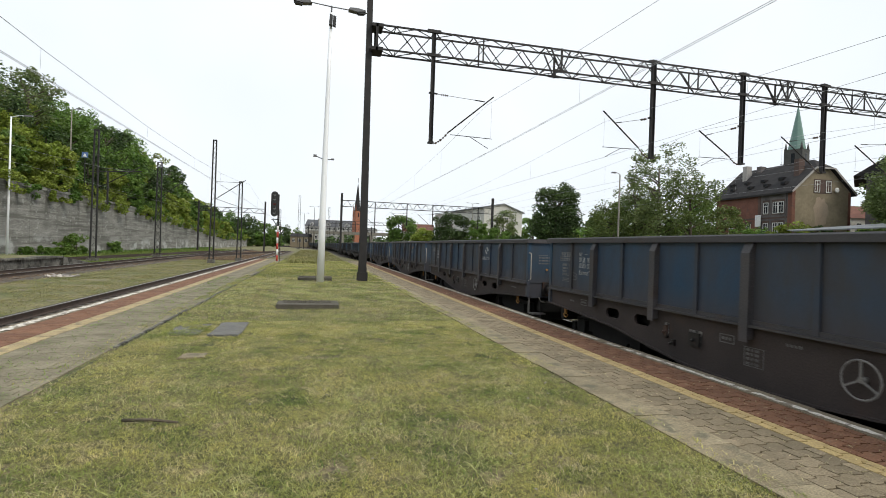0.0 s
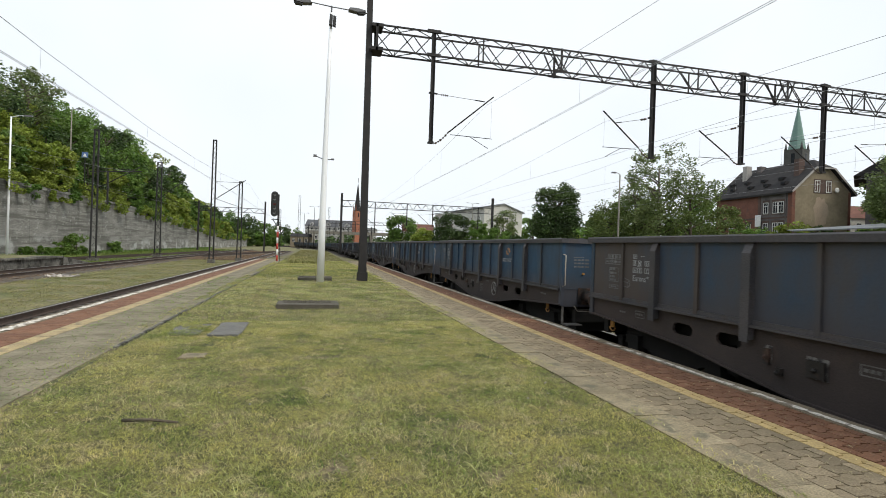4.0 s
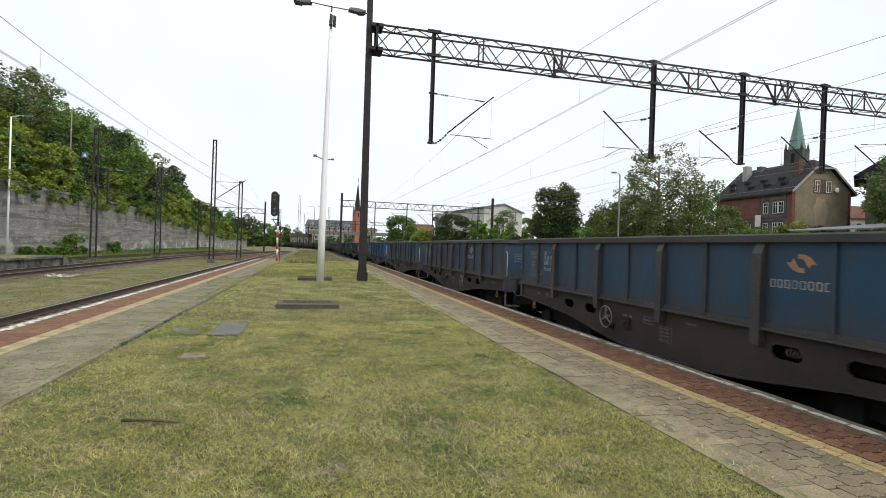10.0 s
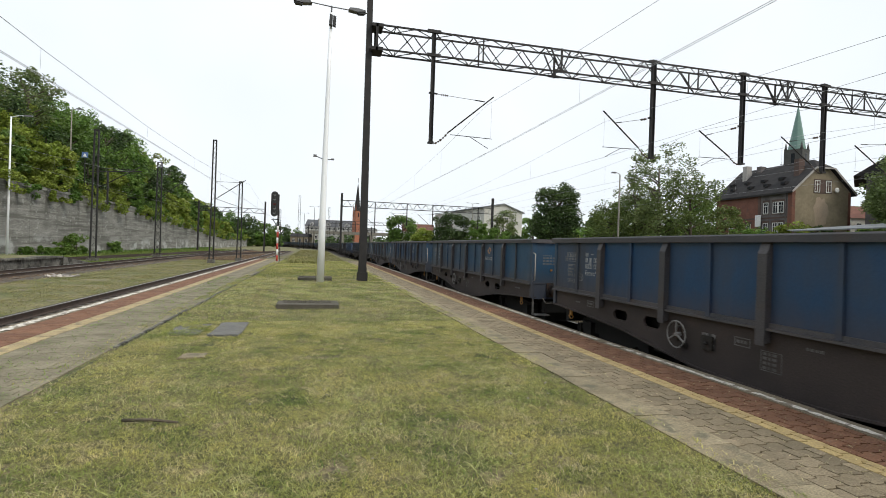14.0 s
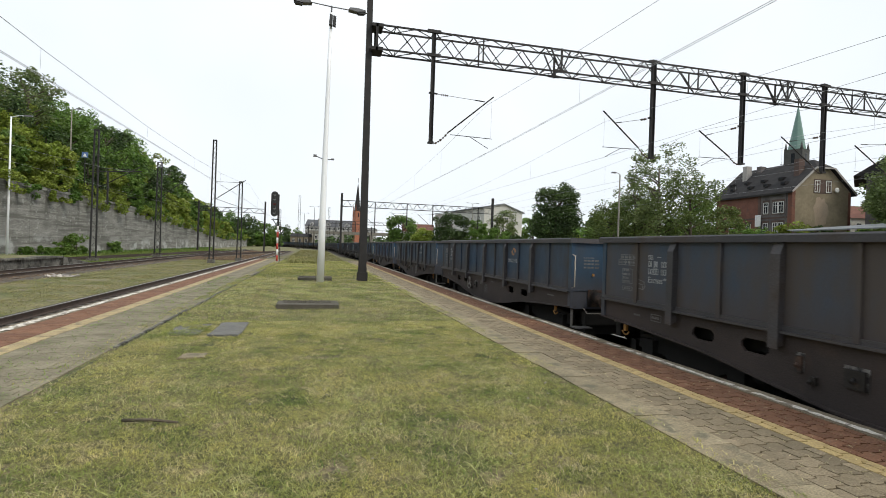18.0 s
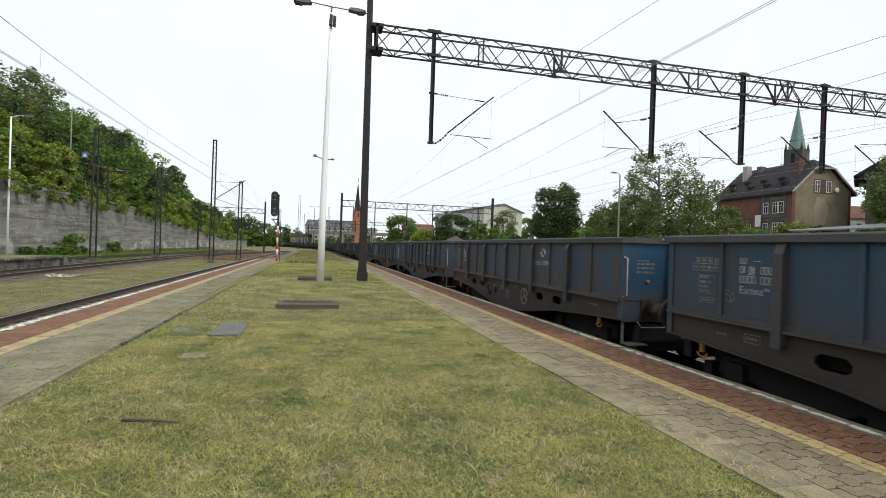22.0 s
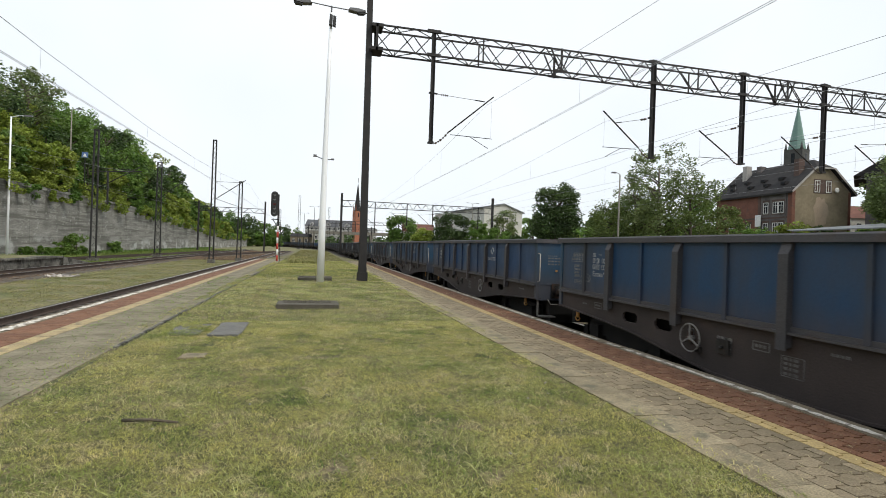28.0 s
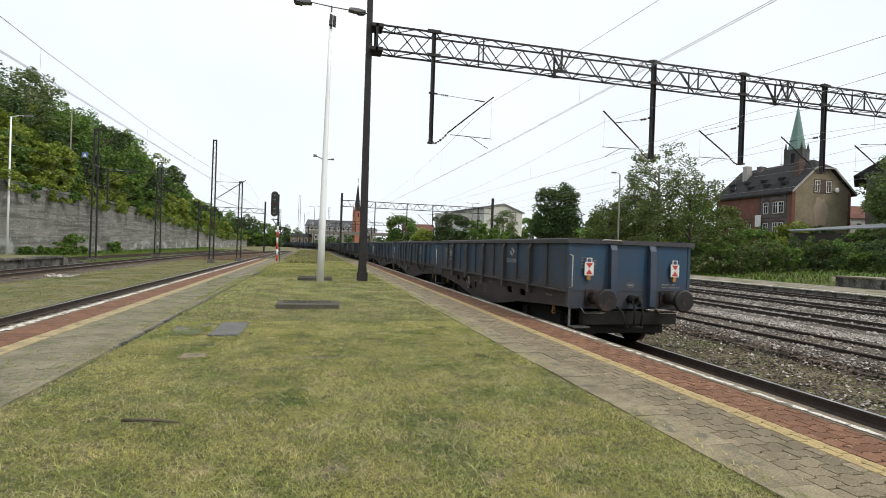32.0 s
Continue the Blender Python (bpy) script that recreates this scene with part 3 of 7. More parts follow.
def dropper(owner, x, y, ztop, zbot, reach, width, rise=2.05, tie=(0.93, -0.2), tie_up=2.08):
    """A post hung from the girder with its wire arm, which reaches to the side."""
    w, t = width / 2, width * 0.12
    bm = bmesh.new()
    for x0, x1, y0, y1 in ((-w, -w + t, -w, w), (w - t, w, -w, w), (-w + t, w - t, -0.01, 0.01)):
        box(bm, x + x0, x + x1, y + y0, y + y1, zbot, ztop)
    p0 = part("drop_post", bm, M_MAST, owner)
    part("foot_plate", box(bmesh.new(), x - width * 0.75, x + width * 0.75, y - width * 0.75, y + width * 0.75, zbot - 0.03, zbot + 0.04), M_MAST, p0)
    for z in (9.37, 10.34):
        if ztop > 9.9:
            part("clamp_plate", box(bmesh.new(), x - 0.28, x + 0.28, y - 0.09, y + 0.02, z - 0.07, z + 0.05), M_MAST, p0)
    sgn = 1 if reach > 0 else -1
    foot, tip = Vector((x + sgn * 0.12, y, zbot - 0.04)), Vector((x + reach, y, zbot + rise))
    b0 = foot.lerp(tip, 0.24)
    part("strut", tube(bmesh.new(), [b0, tip], 0.032, 6), M_MAST, owner)
    # a chain of insulator shells between post and strut
    bm = bmesh.new()
    sag = [foot.lerp(tip, 0.24 * k / 6) - Vector((0, 0, 0.07 * math.sin(math.pi * k / 6))) for k in range(7)]
    tube(bm, sag, 0.014, 5)
    for k, c in enumerate(sag[1:], 1):
        d = (c - sag[k - 1]).normalized()
        tube(bm, [c - d * 0.03, c + d * 0.03], 0.055 if k % 2 else 0.035, 8, 0.03)
    part("insulator", bm, M_INSUL, owner)
    zt = zbot + tie_up
    e0, e1 = Vector((x, y, zt)), Vector((x + reach * tie[0], y, zt + tie[1]))
    part("tie_rod", tube(bmesh.new(), [e0, e1], 0.009, 5), M_MAST, owner)
    part("tie_link", tube(bmesh.new(), [e0.lerp(e1, 0.8), e1], 0.022, 6), M_MAST, owner)
    part("tie_bracket", box(bmesh.new(), *sorted((x - sgn * 0.14, x + sgn * 0.22)), y - 0.03, y + 0.03, zt - 0.03, zt + 0.03), M_MAST, p0)
    bm = bmesh.new()
    for k in range(4):
        c = e0.lerp(e1, 0.17) + (e1 - e0).normalized() * 0.08 * k
        tube(bm, [c, c + (e1 - e0).normalized() * 0.035], 0.055, 8, 0.03)
    part("tie_insulator", bm, M_INSUL, owner)
    reg = foot.lerp(tip, 0.28)
    a0, a1 = Vector((reg.x, y, reg.z - 0.17)), Vector((x + reach * 1.0, y, reg.z - 0.2))
    part("registration_arm", tube(bmesh.new(), [a0, a1], 0.015, 6), M_MAST, owner)
    part("steady_arm", tube(bmesh.new(), [a0.lerp(a1, 0.45), a0.lerp(a1, 0.9) - Vector((0, 0, 0.42))], 0.013, 5), M_MAST, owner)
    part("hanger", tube(bmesh.new(), [a0.lerp(a1, 0.96), (a0.lerp(a1, 0.96).x, y, tip.z - 0.3)], 0.004, 4), M_WIRE, owner)


def h_mast(name, owner, x, y, z0, z1, w, top=None, lean=0.0):
    """A mast of two flanges and two webs, which may narrow and lean towards its top."""
    k = (top or w) / w
    bm = bmesh.new()
    for x0, x1, y0, y1 in ((-0.5, 0.5, -0.6, -0.45), (-0.5, 0.5, 0.45, 0.6), (-0.46, -0.32, -0.45, 0.45), (0.32, 0.46, -0.45, 0.45)):
        v = [bm.verts.new((x + a * w * f + d, y + b * w * f, z)) for z, f, d in ((z0, 1.0, 0.0), (z1, k, lean)) for a, b in ((x0, y0), (x1, y0), (x1, y1), (x0, y1))]
        fs = [bm.faces.new(v[:4][::-1]), bm.faces.new(v[4:])] + [bm.faces.new((v[i], v[(i + 1) % 4], v[4 + (i + 1) % 4], v[4 + i])) for i in range(4)]
        bmesh.ops.recalc_face_normals(bm, faces=fs)
    p = part(name, bm, M_MAST, owner)
    bm = bmesh.new()
    b = w * 0.68
    prism(bm, [(x - b, y - b), (x + b, y - b), (x + b, y + b), (x - b, y + b)], z0, z0 + 0.35, "z")
    b *= 0.78
    prism(bm, [(x - b, y - b), (x + b, y - b), (x + b, y + b), (x - b, y + b)], z0 + 0.35, z0 + 0.55, "z")
    part("mast_foot", bm, M_MAST, p, "dark bolted mast foot")
    return p


G_Y = 20.9


def build_gantries():
    g = thing("overhead_line_gantry", "black steel lattice gantry spanning the tracks", "gantry", "gantries")
    h_mast("mast", g, 1.96, G_Y + 0.3, 0.0, 13.2, 0.3, 0.2, -0.06)
    h_mast("mast", g, 38.5, G_Y + 0.3, RAIL - 0.3, 12.0, 0.3, 0.2)
    truss(g, 2.15, 38.3, G_Y, 9.37, 10.34, 0.65, 0.82, 0.062, 0.034, True)
    for x in (2.2, 10.3, 22.6):
        for yy in (G_Y - 0.04, G_Y + 0.69):
            bm = bmesh.new()
            box(bm, x - 0.045, x + 0.045, yy - 0.02, yy + 0.02, 9.3, 10.38)
            if x > 3:
                bar(bm, (x - 0.5, yy, 10.3), (x - 0.02, yy, 9.36), 0.05)
                bar(bm, (x + 0.42, yy, 10.3), (x + 0.02, yy, 9.36), 0.05)
            box(bm, x - 0.3, x + 0.25, yy - 0.015, yy + 0.015, 9.32, 9.44)
            part("splice_frame", bm, M_MAST, g)
    # brackets that hold the girder to the mast
    for z in (9.3, 10.25):
        part("girder_bracket", box(bmesh.new(), 1.98, 2.45, G_Y - 0.06, G_Y + 0.7, z, z + 0.13), M_MAST, g)
    for x in (6.7, 17.4, 27.6):
        for d in (0.0, 0.65):
            part("stiffener", bar(bmesh.new(), (x, G_Y + d, 9.37), (x, G_Y + d, 10.34), 0.05), M_MAST, g)
    dropper(g, 4.54, G_Y - 0.05, 10.4, 5.76, 2.67, 0.15, 2.16, (0.86, -0.12), 2.04)
    for x, zb, rch, rise, tie in ((14.95, 5.92, -2.52, 1.93, (0.78, -0.4)), (19.92, 6.0, -2.41, 1.41, (0.86, -0.62)), (24.9, 5.93, -2.6, 1.6, (0.8, -0.42)), (29.75, 5.93, -2.75, 1.55, (0.85, -0.2))):
        dropper(g, x, G_Y - 0.05, 10.44, zb, rch, 0.175, rise, tie, 1.83)
    # the next gantry down the line
    g2 = thing("overhead_line_gantry", "black steel lattice gantry spanning the tracks, far down the line", "gantry", "gantries")
    y2 = 85.0
    h_mast("mast", g2, 4.2, y2, -0.1, 9.7, 0.34)
    h_mast("mast", g2, 29.9, y2, RAIL - 0.4, 10.3, 0.34)
    truss(g2, 4.4, 29.7, y2, 7.6, 8.6, 0.6, 0.72, 0.065, 0.034)
    for x, rch in ((9.6, -2.6), (14.9, -2.6), (19.3, -2.6), (27.3, -2.6)):
        dropper(g2, x, y2 - 0.05, 8.6, 4.9, rch, 0.14)
    # further gantries
    for y3, x3, w3 in ((150.0, 2.0, 22.0), (205.0, -2.0, 24.0)):
        g3 = thing("overhead_line_gantry", "dark lattice gantry far down the line", "gantry", "gantries")
        h_mast("mast", g3, x3, y3, -0.5, 8.7, 0.3)
        h_mast("mast", g3, x3 + w3, y3, -0.5, 8.7, 0.3)
        truss(g3, x3, x3 + w3, y3, 7.3, 8.1, 0.6, 1.3, 0.08, 0.05)
        for k in range(3):
            x = x3 + 4 + 5.5 * k
            part("drop_post", box(bmesh.new(), x - 0.1, x + 0.1, y3 - 0.1, y3 + 0.1, 5.0, 8.1), M_MAST, g3)
    gl = thing("overhead_line_gantry", "dark lattice gantry over the sidings by the wall", "gantry", "gantries")
    h_mast("mast", gl, -10.1, 115, -0.8, 9.9, 0.3)
    h_mast("mast", gl, -23.0, 115, -0.8, 9.4, 0.3)
    truss(gl, -22.9, -10.2, 115, 7.4, 8.3, 0.6, 1.1, 0.08, 0.05)


build_gantries()


def lattice_mast(x, y, z0, z1, w, arm=None, label="dark riveted steel lattice mast", dense=False):
    """A mast of two channels tied by flat lacing, which narrows to the top."""
    t = thing("lattice_mast", label, "mast", "lattice masts", (x, y, 0))
    top = w * 0.72
    for s in (-1, 1):
        part("channel", bar(bmesh.new(), (s * w / 2, 0, z0), (s * top / 2, 0, z1), 0.11, 0.14), M_STEEL, t)
    n = max(4, int((z1 - z0) / (w * 1.25)))
    for i in range(n):
        a, b = i / n, (i + 1) / n
        za, zb = z0 + (z1 - z0) * a, z0 + (z1 - z0) * b
        wa, wb = w + (top - w) * a, w + (top - w) * b
        s = 1 if i % 2 else -1
        part("lacing_bar", bar(bmesh.new(), (s * wa / 2, -0.05, za), (-s * wb / 2, -0.05, zb), 0.05 if dense else 0.022), M_STEEL, t)
        if dense:
            part("lacing_bar", bar(bmesh.new(), (-s * wa / 2, 0.05, za), (s * wb / 2, 0.05, zb), 0.05), M_STEEL, t)
    part("cap", box(bmesh.new(), -top / 2 - 0.03, top / 2 + 0.03, -0.08, 0.08, z1 - 0.06, z1 + 0.04), M_STEEL, t)
    part("foot", prism(bmesh.new(), [(-w * 0.9, z0 - 0.3), (w * 0.9, z0 - 0.3), (w * 0.7, z0 + 0.3), (-w * 0.7, z0 + 0.3)], -0.35, 0.35, "y"), M_OLDCONC, t, "dark concrete footing")
    if arm:
        r, zb = arm
        s = 1 if r > 0 else -1
        part("strut", tube(bmesh.new(), [(s * w * 0.5, 0, zb), (r, 0, zb + 2.0)], 0.04, 6), M_STEEL, t)
        part("tie_rod", tube(bmesh.new(), [(s * w * 0.4, 0, zb + 1.7), (r * 0.9, 0, zb + 1.75)], 0.02, 5), M_STEEL, t)
        part("registration_arm", tube(bmesh.new(), [(s * w * 0.5, 0, zb + 0.05), (r * 0.95, 0, zb - 0.75)], 0.022, 5), M_STEEL, t)
    return t


lattice_mast(-9.55, 54, -0.75, 11.1, 0.38, (2.9, 5.4))
lattice_mast(-8.0, 61.1, -0.75, 8.0, 0.42)
mast = lattice_mast(-18.45, 50.7, -0.75, 10.6, 0.46, (3.4, 5.6))
part("cross_arm", bar(bmesh.new(), (-0.4, 0, 7.0), (3.6, 0, 7.25), 0.05, 0.09), M_STEEL, mast)
part("drop_post", bar(bmesh.new(), (0.98, 0, 4.2), (0.94, 0, 7.1), 0.12), M_STEEL, mast)
lattice_mast(-17.3, 65.3, -0.75, 10.1, 0.6, (2.6, 6.2), dense=True)
lattice_mast(-9.2, 150, -0.75, 10.5, 0.5)
lattice_mast(-5.17, 190, -0.75, 18.1, 0.8)
lattice_mast(5.9, 220, -0.75, 16.7, 0.8)


def wire(owner, name, pts, r):
    part(name, tube(bmesh.new(), pts, r, 4), M_WIRE, owner)


def build_wires():
    def line(x, sup, zc, zm, sag, label, two, thin=1.0):
        w = thing("overhead_wires", label, "wires", "overhead wires")
        for a, b in zip(sup, sup[1:]):
            n = 8
            ms = []
            for i in range(n + 1):
                s = a + (b - a) * i / n
                k = 4 * (i / n) * (1 - i / n)
                xx, yy, _ = along(s, x - TX)
                ms.append((xx, yy, zm - sag * k))
            wire(w, "messenger_wire", ms, 0.008 * thin)
            ends = [along(s, x - TX + stag)[:2] for s, stag in ((a, sup.index(a) % 2 * 0.5 - 0.5), ((a + b) / 2, -0.2), (b, sup.index(b) % 2 * 0.5 - 0.5))]
            for d in ((-0.03, 0.03) if two else (0.0,)):
                wire(w, "contact_wire", [(q[0] + d, q[1], zc) for q in ends], 0.0075 * thin)
            bm = bmesh.new()
            for i in range(1, n):
                tube(bm, [ms[i], (ms[i][0], ms[i][1], zc)], 0.003, 4)
            part("hangers", bm, M_WIRE, w)
    for i, x in enumerate((6.95, 12.5, 17.5, 22.4, 27.3)):
        line(x, (-43, G_Y, 85, 149, 213), 5.5 if i == 0 else 5.76, (7.57, 7.36, 7.4, 7.45, 7.4)[i], 1.22, "twin overhead wires strung above a running track", i == 0, 0.75)
    line(-6.3, (-10, 54, 118, 182, 240), 5.3, 7.03, 1.34, "overhead wires strung above the inner track", True)
    line(-15.0, (-12, 51, 115, 180, 240), 5.1, 7.1, 1.4, "overhead wires strung above the siding", False, 0.7)


build_wires()


# ---- freight wagons ----
def wagon_paint(name, blue, dust, amount, streak, edge=0.4):
    """Blue paint under a coat of brown-grey dust, thicker on some panels than on others."""
    m = surf(name, blue, blue, 0.9, 0.5, 0.05, 0.1, fine=35, grain=0.1)
    n, l = m.node_tree.nodes, m.node_tree.links
    b = n["Principled BSDF"]
    old = b.inputs["Base Color"].links[0].from_socket
    info, co, mp = n.new("ShaderNodeObjectInfo"), n.new("ShaderNodeTexCoord"), n.new("ShaderNodeMapping")
    mp.inputs["Scale"].default_value = (1, 1, 0.45)
    l.new(co.outputs["Object"], mp.inputs[0])
    cloud_n, streak_n = n.new("ShaderNodeTexNoise"), n.new("ShaderNodeTexNoise")
    cloud_n.inputs["Scale"].default_value, cloud_n.inputs["Detail"].default_value = 1.3, 6
    streak_n.inputs["Scale"].default_value, streak_n.inputs["Detail"].default_value = 7.0, 5
    for t in (cloud_n, streak_n):
        l.new(mp.outputs[0], t.inputs["Vector"])

    def madd(src, k, add):
        t = n.new("ShaderNodeMath")
        t.operation = "MULTIPLY_ADD"
        l.new(src, t.inputs[0])
        t.inputs[1].default_value = k
        if isinstance(add, float):
            t.inputs[2].default_value = add
        else:
            l.new(add, t.inputs[2])
        return t.outputs[0]
    f = madd(info.outputs["Random"], 0.5, amount - 0.25)
    f = madd(cloud_n.outputs["Fac"], 1.7, madd(f, 1.0, -0.85))
    f = madd(streak_n.outputs["Fac"], 0.7, madd(f, 1.0, -0.35 + streak))
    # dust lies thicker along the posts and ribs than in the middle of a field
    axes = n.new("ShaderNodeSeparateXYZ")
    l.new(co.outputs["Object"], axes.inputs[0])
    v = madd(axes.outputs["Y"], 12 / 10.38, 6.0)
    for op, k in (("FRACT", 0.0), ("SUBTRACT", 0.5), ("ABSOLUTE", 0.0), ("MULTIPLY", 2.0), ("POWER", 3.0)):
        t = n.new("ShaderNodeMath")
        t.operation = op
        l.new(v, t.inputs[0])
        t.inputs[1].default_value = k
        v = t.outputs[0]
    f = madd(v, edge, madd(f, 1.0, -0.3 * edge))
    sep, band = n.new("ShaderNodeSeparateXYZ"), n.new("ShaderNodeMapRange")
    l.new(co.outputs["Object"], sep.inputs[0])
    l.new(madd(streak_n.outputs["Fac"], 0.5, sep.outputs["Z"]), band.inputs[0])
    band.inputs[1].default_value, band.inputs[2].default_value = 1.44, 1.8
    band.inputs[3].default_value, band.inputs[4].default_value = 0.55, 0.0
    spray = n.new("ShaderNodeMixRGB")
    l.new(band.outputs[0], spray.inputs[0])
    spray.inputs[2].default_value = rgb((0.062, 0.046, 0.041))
    clamp = n.new("ShaderNodeClamp")
    l.new(f, clamp.inputs[0])
    mx = n.new("ShaderNodeMixRGB")
    l.new(clamp.outputs[0], mx.inputs[0])
    l.new(old, mx.inputs[1])
    mx.inputs[2].default_value = rgb(dust)
    gloss = n.new("ShaderNodeMapRange")
    gloss.inputs[3].default_value, gloss.inputs[4].default_value = 0.4, 0.8
    l.new(clamp.outputs[0], gloss.inputs[0])
    l.new(gloss.outputs[0], b.inputs["Roughness"])
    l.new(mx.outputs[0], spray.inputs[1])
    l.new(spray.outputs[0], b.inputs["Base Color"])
    return m


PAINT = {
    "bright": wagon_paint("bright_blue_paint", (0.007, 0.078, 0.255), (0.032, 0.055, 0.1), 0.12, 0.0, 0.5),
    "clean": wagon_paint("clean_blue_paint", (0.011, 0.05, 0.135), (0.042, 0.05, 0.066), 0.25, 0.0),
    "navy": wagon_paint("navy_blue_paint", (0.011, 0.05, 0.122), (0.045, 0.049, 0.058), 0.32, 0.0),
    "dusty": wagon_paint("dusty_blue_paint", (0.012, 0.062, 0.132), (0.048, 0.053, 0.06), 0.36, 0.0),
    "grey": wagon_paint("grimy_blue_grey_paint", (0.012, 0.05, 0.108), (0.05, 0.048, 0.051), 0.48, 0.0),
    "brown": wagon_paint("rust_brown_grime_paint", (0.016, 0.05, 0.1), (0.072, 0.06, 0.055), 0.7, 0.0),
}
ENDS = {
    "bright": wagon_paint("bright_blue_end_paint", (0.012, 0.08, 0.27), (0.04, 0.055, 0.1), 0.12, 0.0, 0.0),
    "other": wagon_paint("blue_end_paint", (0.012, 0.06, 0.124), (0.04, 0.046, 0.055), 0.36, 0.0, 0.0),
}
M_FRAME = surf("grimy_underframe", (0.0273, 0.0215, 0.0206), (0.0472, 0.0353, 0.0329), 1.2, 0.75, 0.1, 0.2, c3=(0.055, 0.036, 0.03), spots=(0.58, 0.8, 2.5))
M_POST = surf("grimy_post", (0.0429, 0.0432, 0.0499), (0.0714, 0.0642, 0.0677), 1.5, 0.6, 0.05, 0.03, c3=(0.055, 0.04, 0.036), spots=(0.55, 0.75, 3), rnd=0.15)
M_POST_BLUE = surf("bluish_post", (0.03, 0.047, 0.085), (0.045, 0.06, 0.09), 1.5, 0.55, 0.05, 0.03, c3=(0.05, 0.045, 0.045), spots=(0.6, 0.8, 3), rnd=0.15)
M_LOAD = surf("purple_brown_bulk_load", (0.07, 0.052, 0.05), (0.11, 0.082, 0.08), 2.0, 0.95, 0, 0.6, c3=(0.05, 0.04, 0.04), spots=(0.55, 0.7, 5), fine=30, grain=0.4)
M_PLATE = surf("scuffed_plate", (0.05, 0.047, 0.046), (0.22, 0.21, 0.2), 9.0, 0.7, 0.1, 0.2, c3=(0.03, 0.028, 0.028), spots=(0.48, 0.56, 14), fine=40)
M_STEP = surf("worn_step_steel", (0.13, 0.125, 0.12), (0.18, 0.17, 0.16), 6, 0.6, 0.3, 0.1)
M_TABLE = surf("worn_table_paint", (0.2, 0.205, 0.21), (0.09, 0.092, 0.095), 4, 0.7, 0, 0)
M_FADED = surf("nearly_worn_off_lettering", (0.13, 0.126, 0.122), (0.06, 0.058, 0.056), 5, 0.7, 0, 0)
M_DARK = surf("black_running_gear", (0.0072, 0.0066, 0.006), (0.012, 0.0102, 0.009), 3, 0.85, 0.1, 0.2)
M_BUFFER = surf("greasy_buffer_steel", (0.016, 0.015, 0.015), (0.032, 0.028, 0.026), 3, 0.55, 0.3, 0.15, c3=(0.075, 0.045, 0.035), spots=(0.5, 0.62, 5))
M_HOOK = surf("orange_hook_paint", (0.42, 0.21, 0.05), (0.28, 0.14, 0.045), 6, 0.7, 0, 0.2)
M_WHEEL = surf("grey_wheel_paint", (0.15, 0.145, 0.14), (0.22, 0.21, 0.2), 6, 0.6, 0, 0.1)
M_GRAB = surf("cream_grab_rail_paint", (0.5, 0.45, 0.37), (0.34, 0.31, 0.27), 6, 0.6, 0, 0.1)
M_MARK = surf("faded_white_lettering", (0.4, 0.41, 0.42), (0.22, 0.23, 0.24), 5, 0.7, 0, 0)
M_MARKO = surf("faded_orange_emblem", (0.42, 0.21, 0.1), (0.3, 0.19, 0.11), 5, 0.7, 0, 0)
M_TAILW = surf("tail_board_white", (0.75, 0.74, 0.72), (0.68, 0.67, 0.65), 5, 0.5, 0, 0)
M_TAILR = surf("tail_board_red", (0.5, 0.05, 0.03), (0.45, 0.05, 0.03), 5, 0.5, 0, 0)
HALF, BODY = 1.42, 5.32       # half width and half length of the body
RIM, FLOOR, CILL = 2.262, 1.205, 2.165   # rim, floor and underside of the top rail
WY = -BODY                    # rear end
W0, BAY = -5.19, 1.73         # from where the posts are counted, and their pitch


def sole_bottom(u):
    """Lower edge of the fish-bellied sole bar, u metres from an end."""
    u = min(u, 2 * BODY - u)
    pts = [(0, 0.885), (1.3, 0.815), (2.5, 0.735), (3.4, 0.605), (4.25, 0.495), (5.4, 0.465)]
    for (a, za), (b, zb) in zip(pts, pts[1:]):
        if u <= b:
            return za + (zb - za) * (u - a) / (b - a)
    return 0.47


SLOTS = [2.4, 3.26, 7.38, 8.21]


def sole_bar(side):
    """The deep side girder with its oval openings and a lower flange."""
    bm = bmesh.new()
    cuts = sorted({0.0, 2 * BODY, *[i * 0.64 for i in range(1, 16)], *[s + d for s in SLOTS for d in (-0.2, 0.2)]})
    x0, x1 = sorted((side * 1.36, side * 1.40))
    f0, f1 = sorted((side * 1.30, side * 1.45))
    for a, b in zip(cuts, cuts[1:]):
        if b - a < 0.01:
            continue
        za, zb = sole_bottom(a), sole_bottom(b)
        ya, yb = WY + a, WY + b
        hole = any(abs((a + b) / 2 - s) < 0.19 for s in SLOTS)
        if hole:
            prism(bm, [(ya, 1.03), (yb, 1.03), (yb, FLOOR - 0.03), (ya, FLOOR - 0.03)], x0, x1)
            prism(bm, [(ya, za), (yb, zb), (yb, 0.87), (ya, 0.87)], x0, x1)
        else:
            prism(bm, [(ya, za), (yb, zb), (yb, FLOOR - 0.03), (ya, FLOOR - 0.03)], x0, x1)
        prism(bm, [(ya, za - 0.015), (yb, zb - 0.015), (yb, zb + 0.01), (ya, za + 0.01)], f0, f1)
    # rounded corners of the openings
    for s in SLOTS:
        for d in (-1, 1):
            for z, k in ((0.87, 1), (1.03, -1)):
                y = WY + s + d * 0.2
                prism(bm, [(y, z), (y - d * 0.06, z), (y, z + k * 0.05)], x0, x1)
    bmesh.ops.remove_doubles(bm, verts=bm.verts[:], dist=0.0005)
    return bm


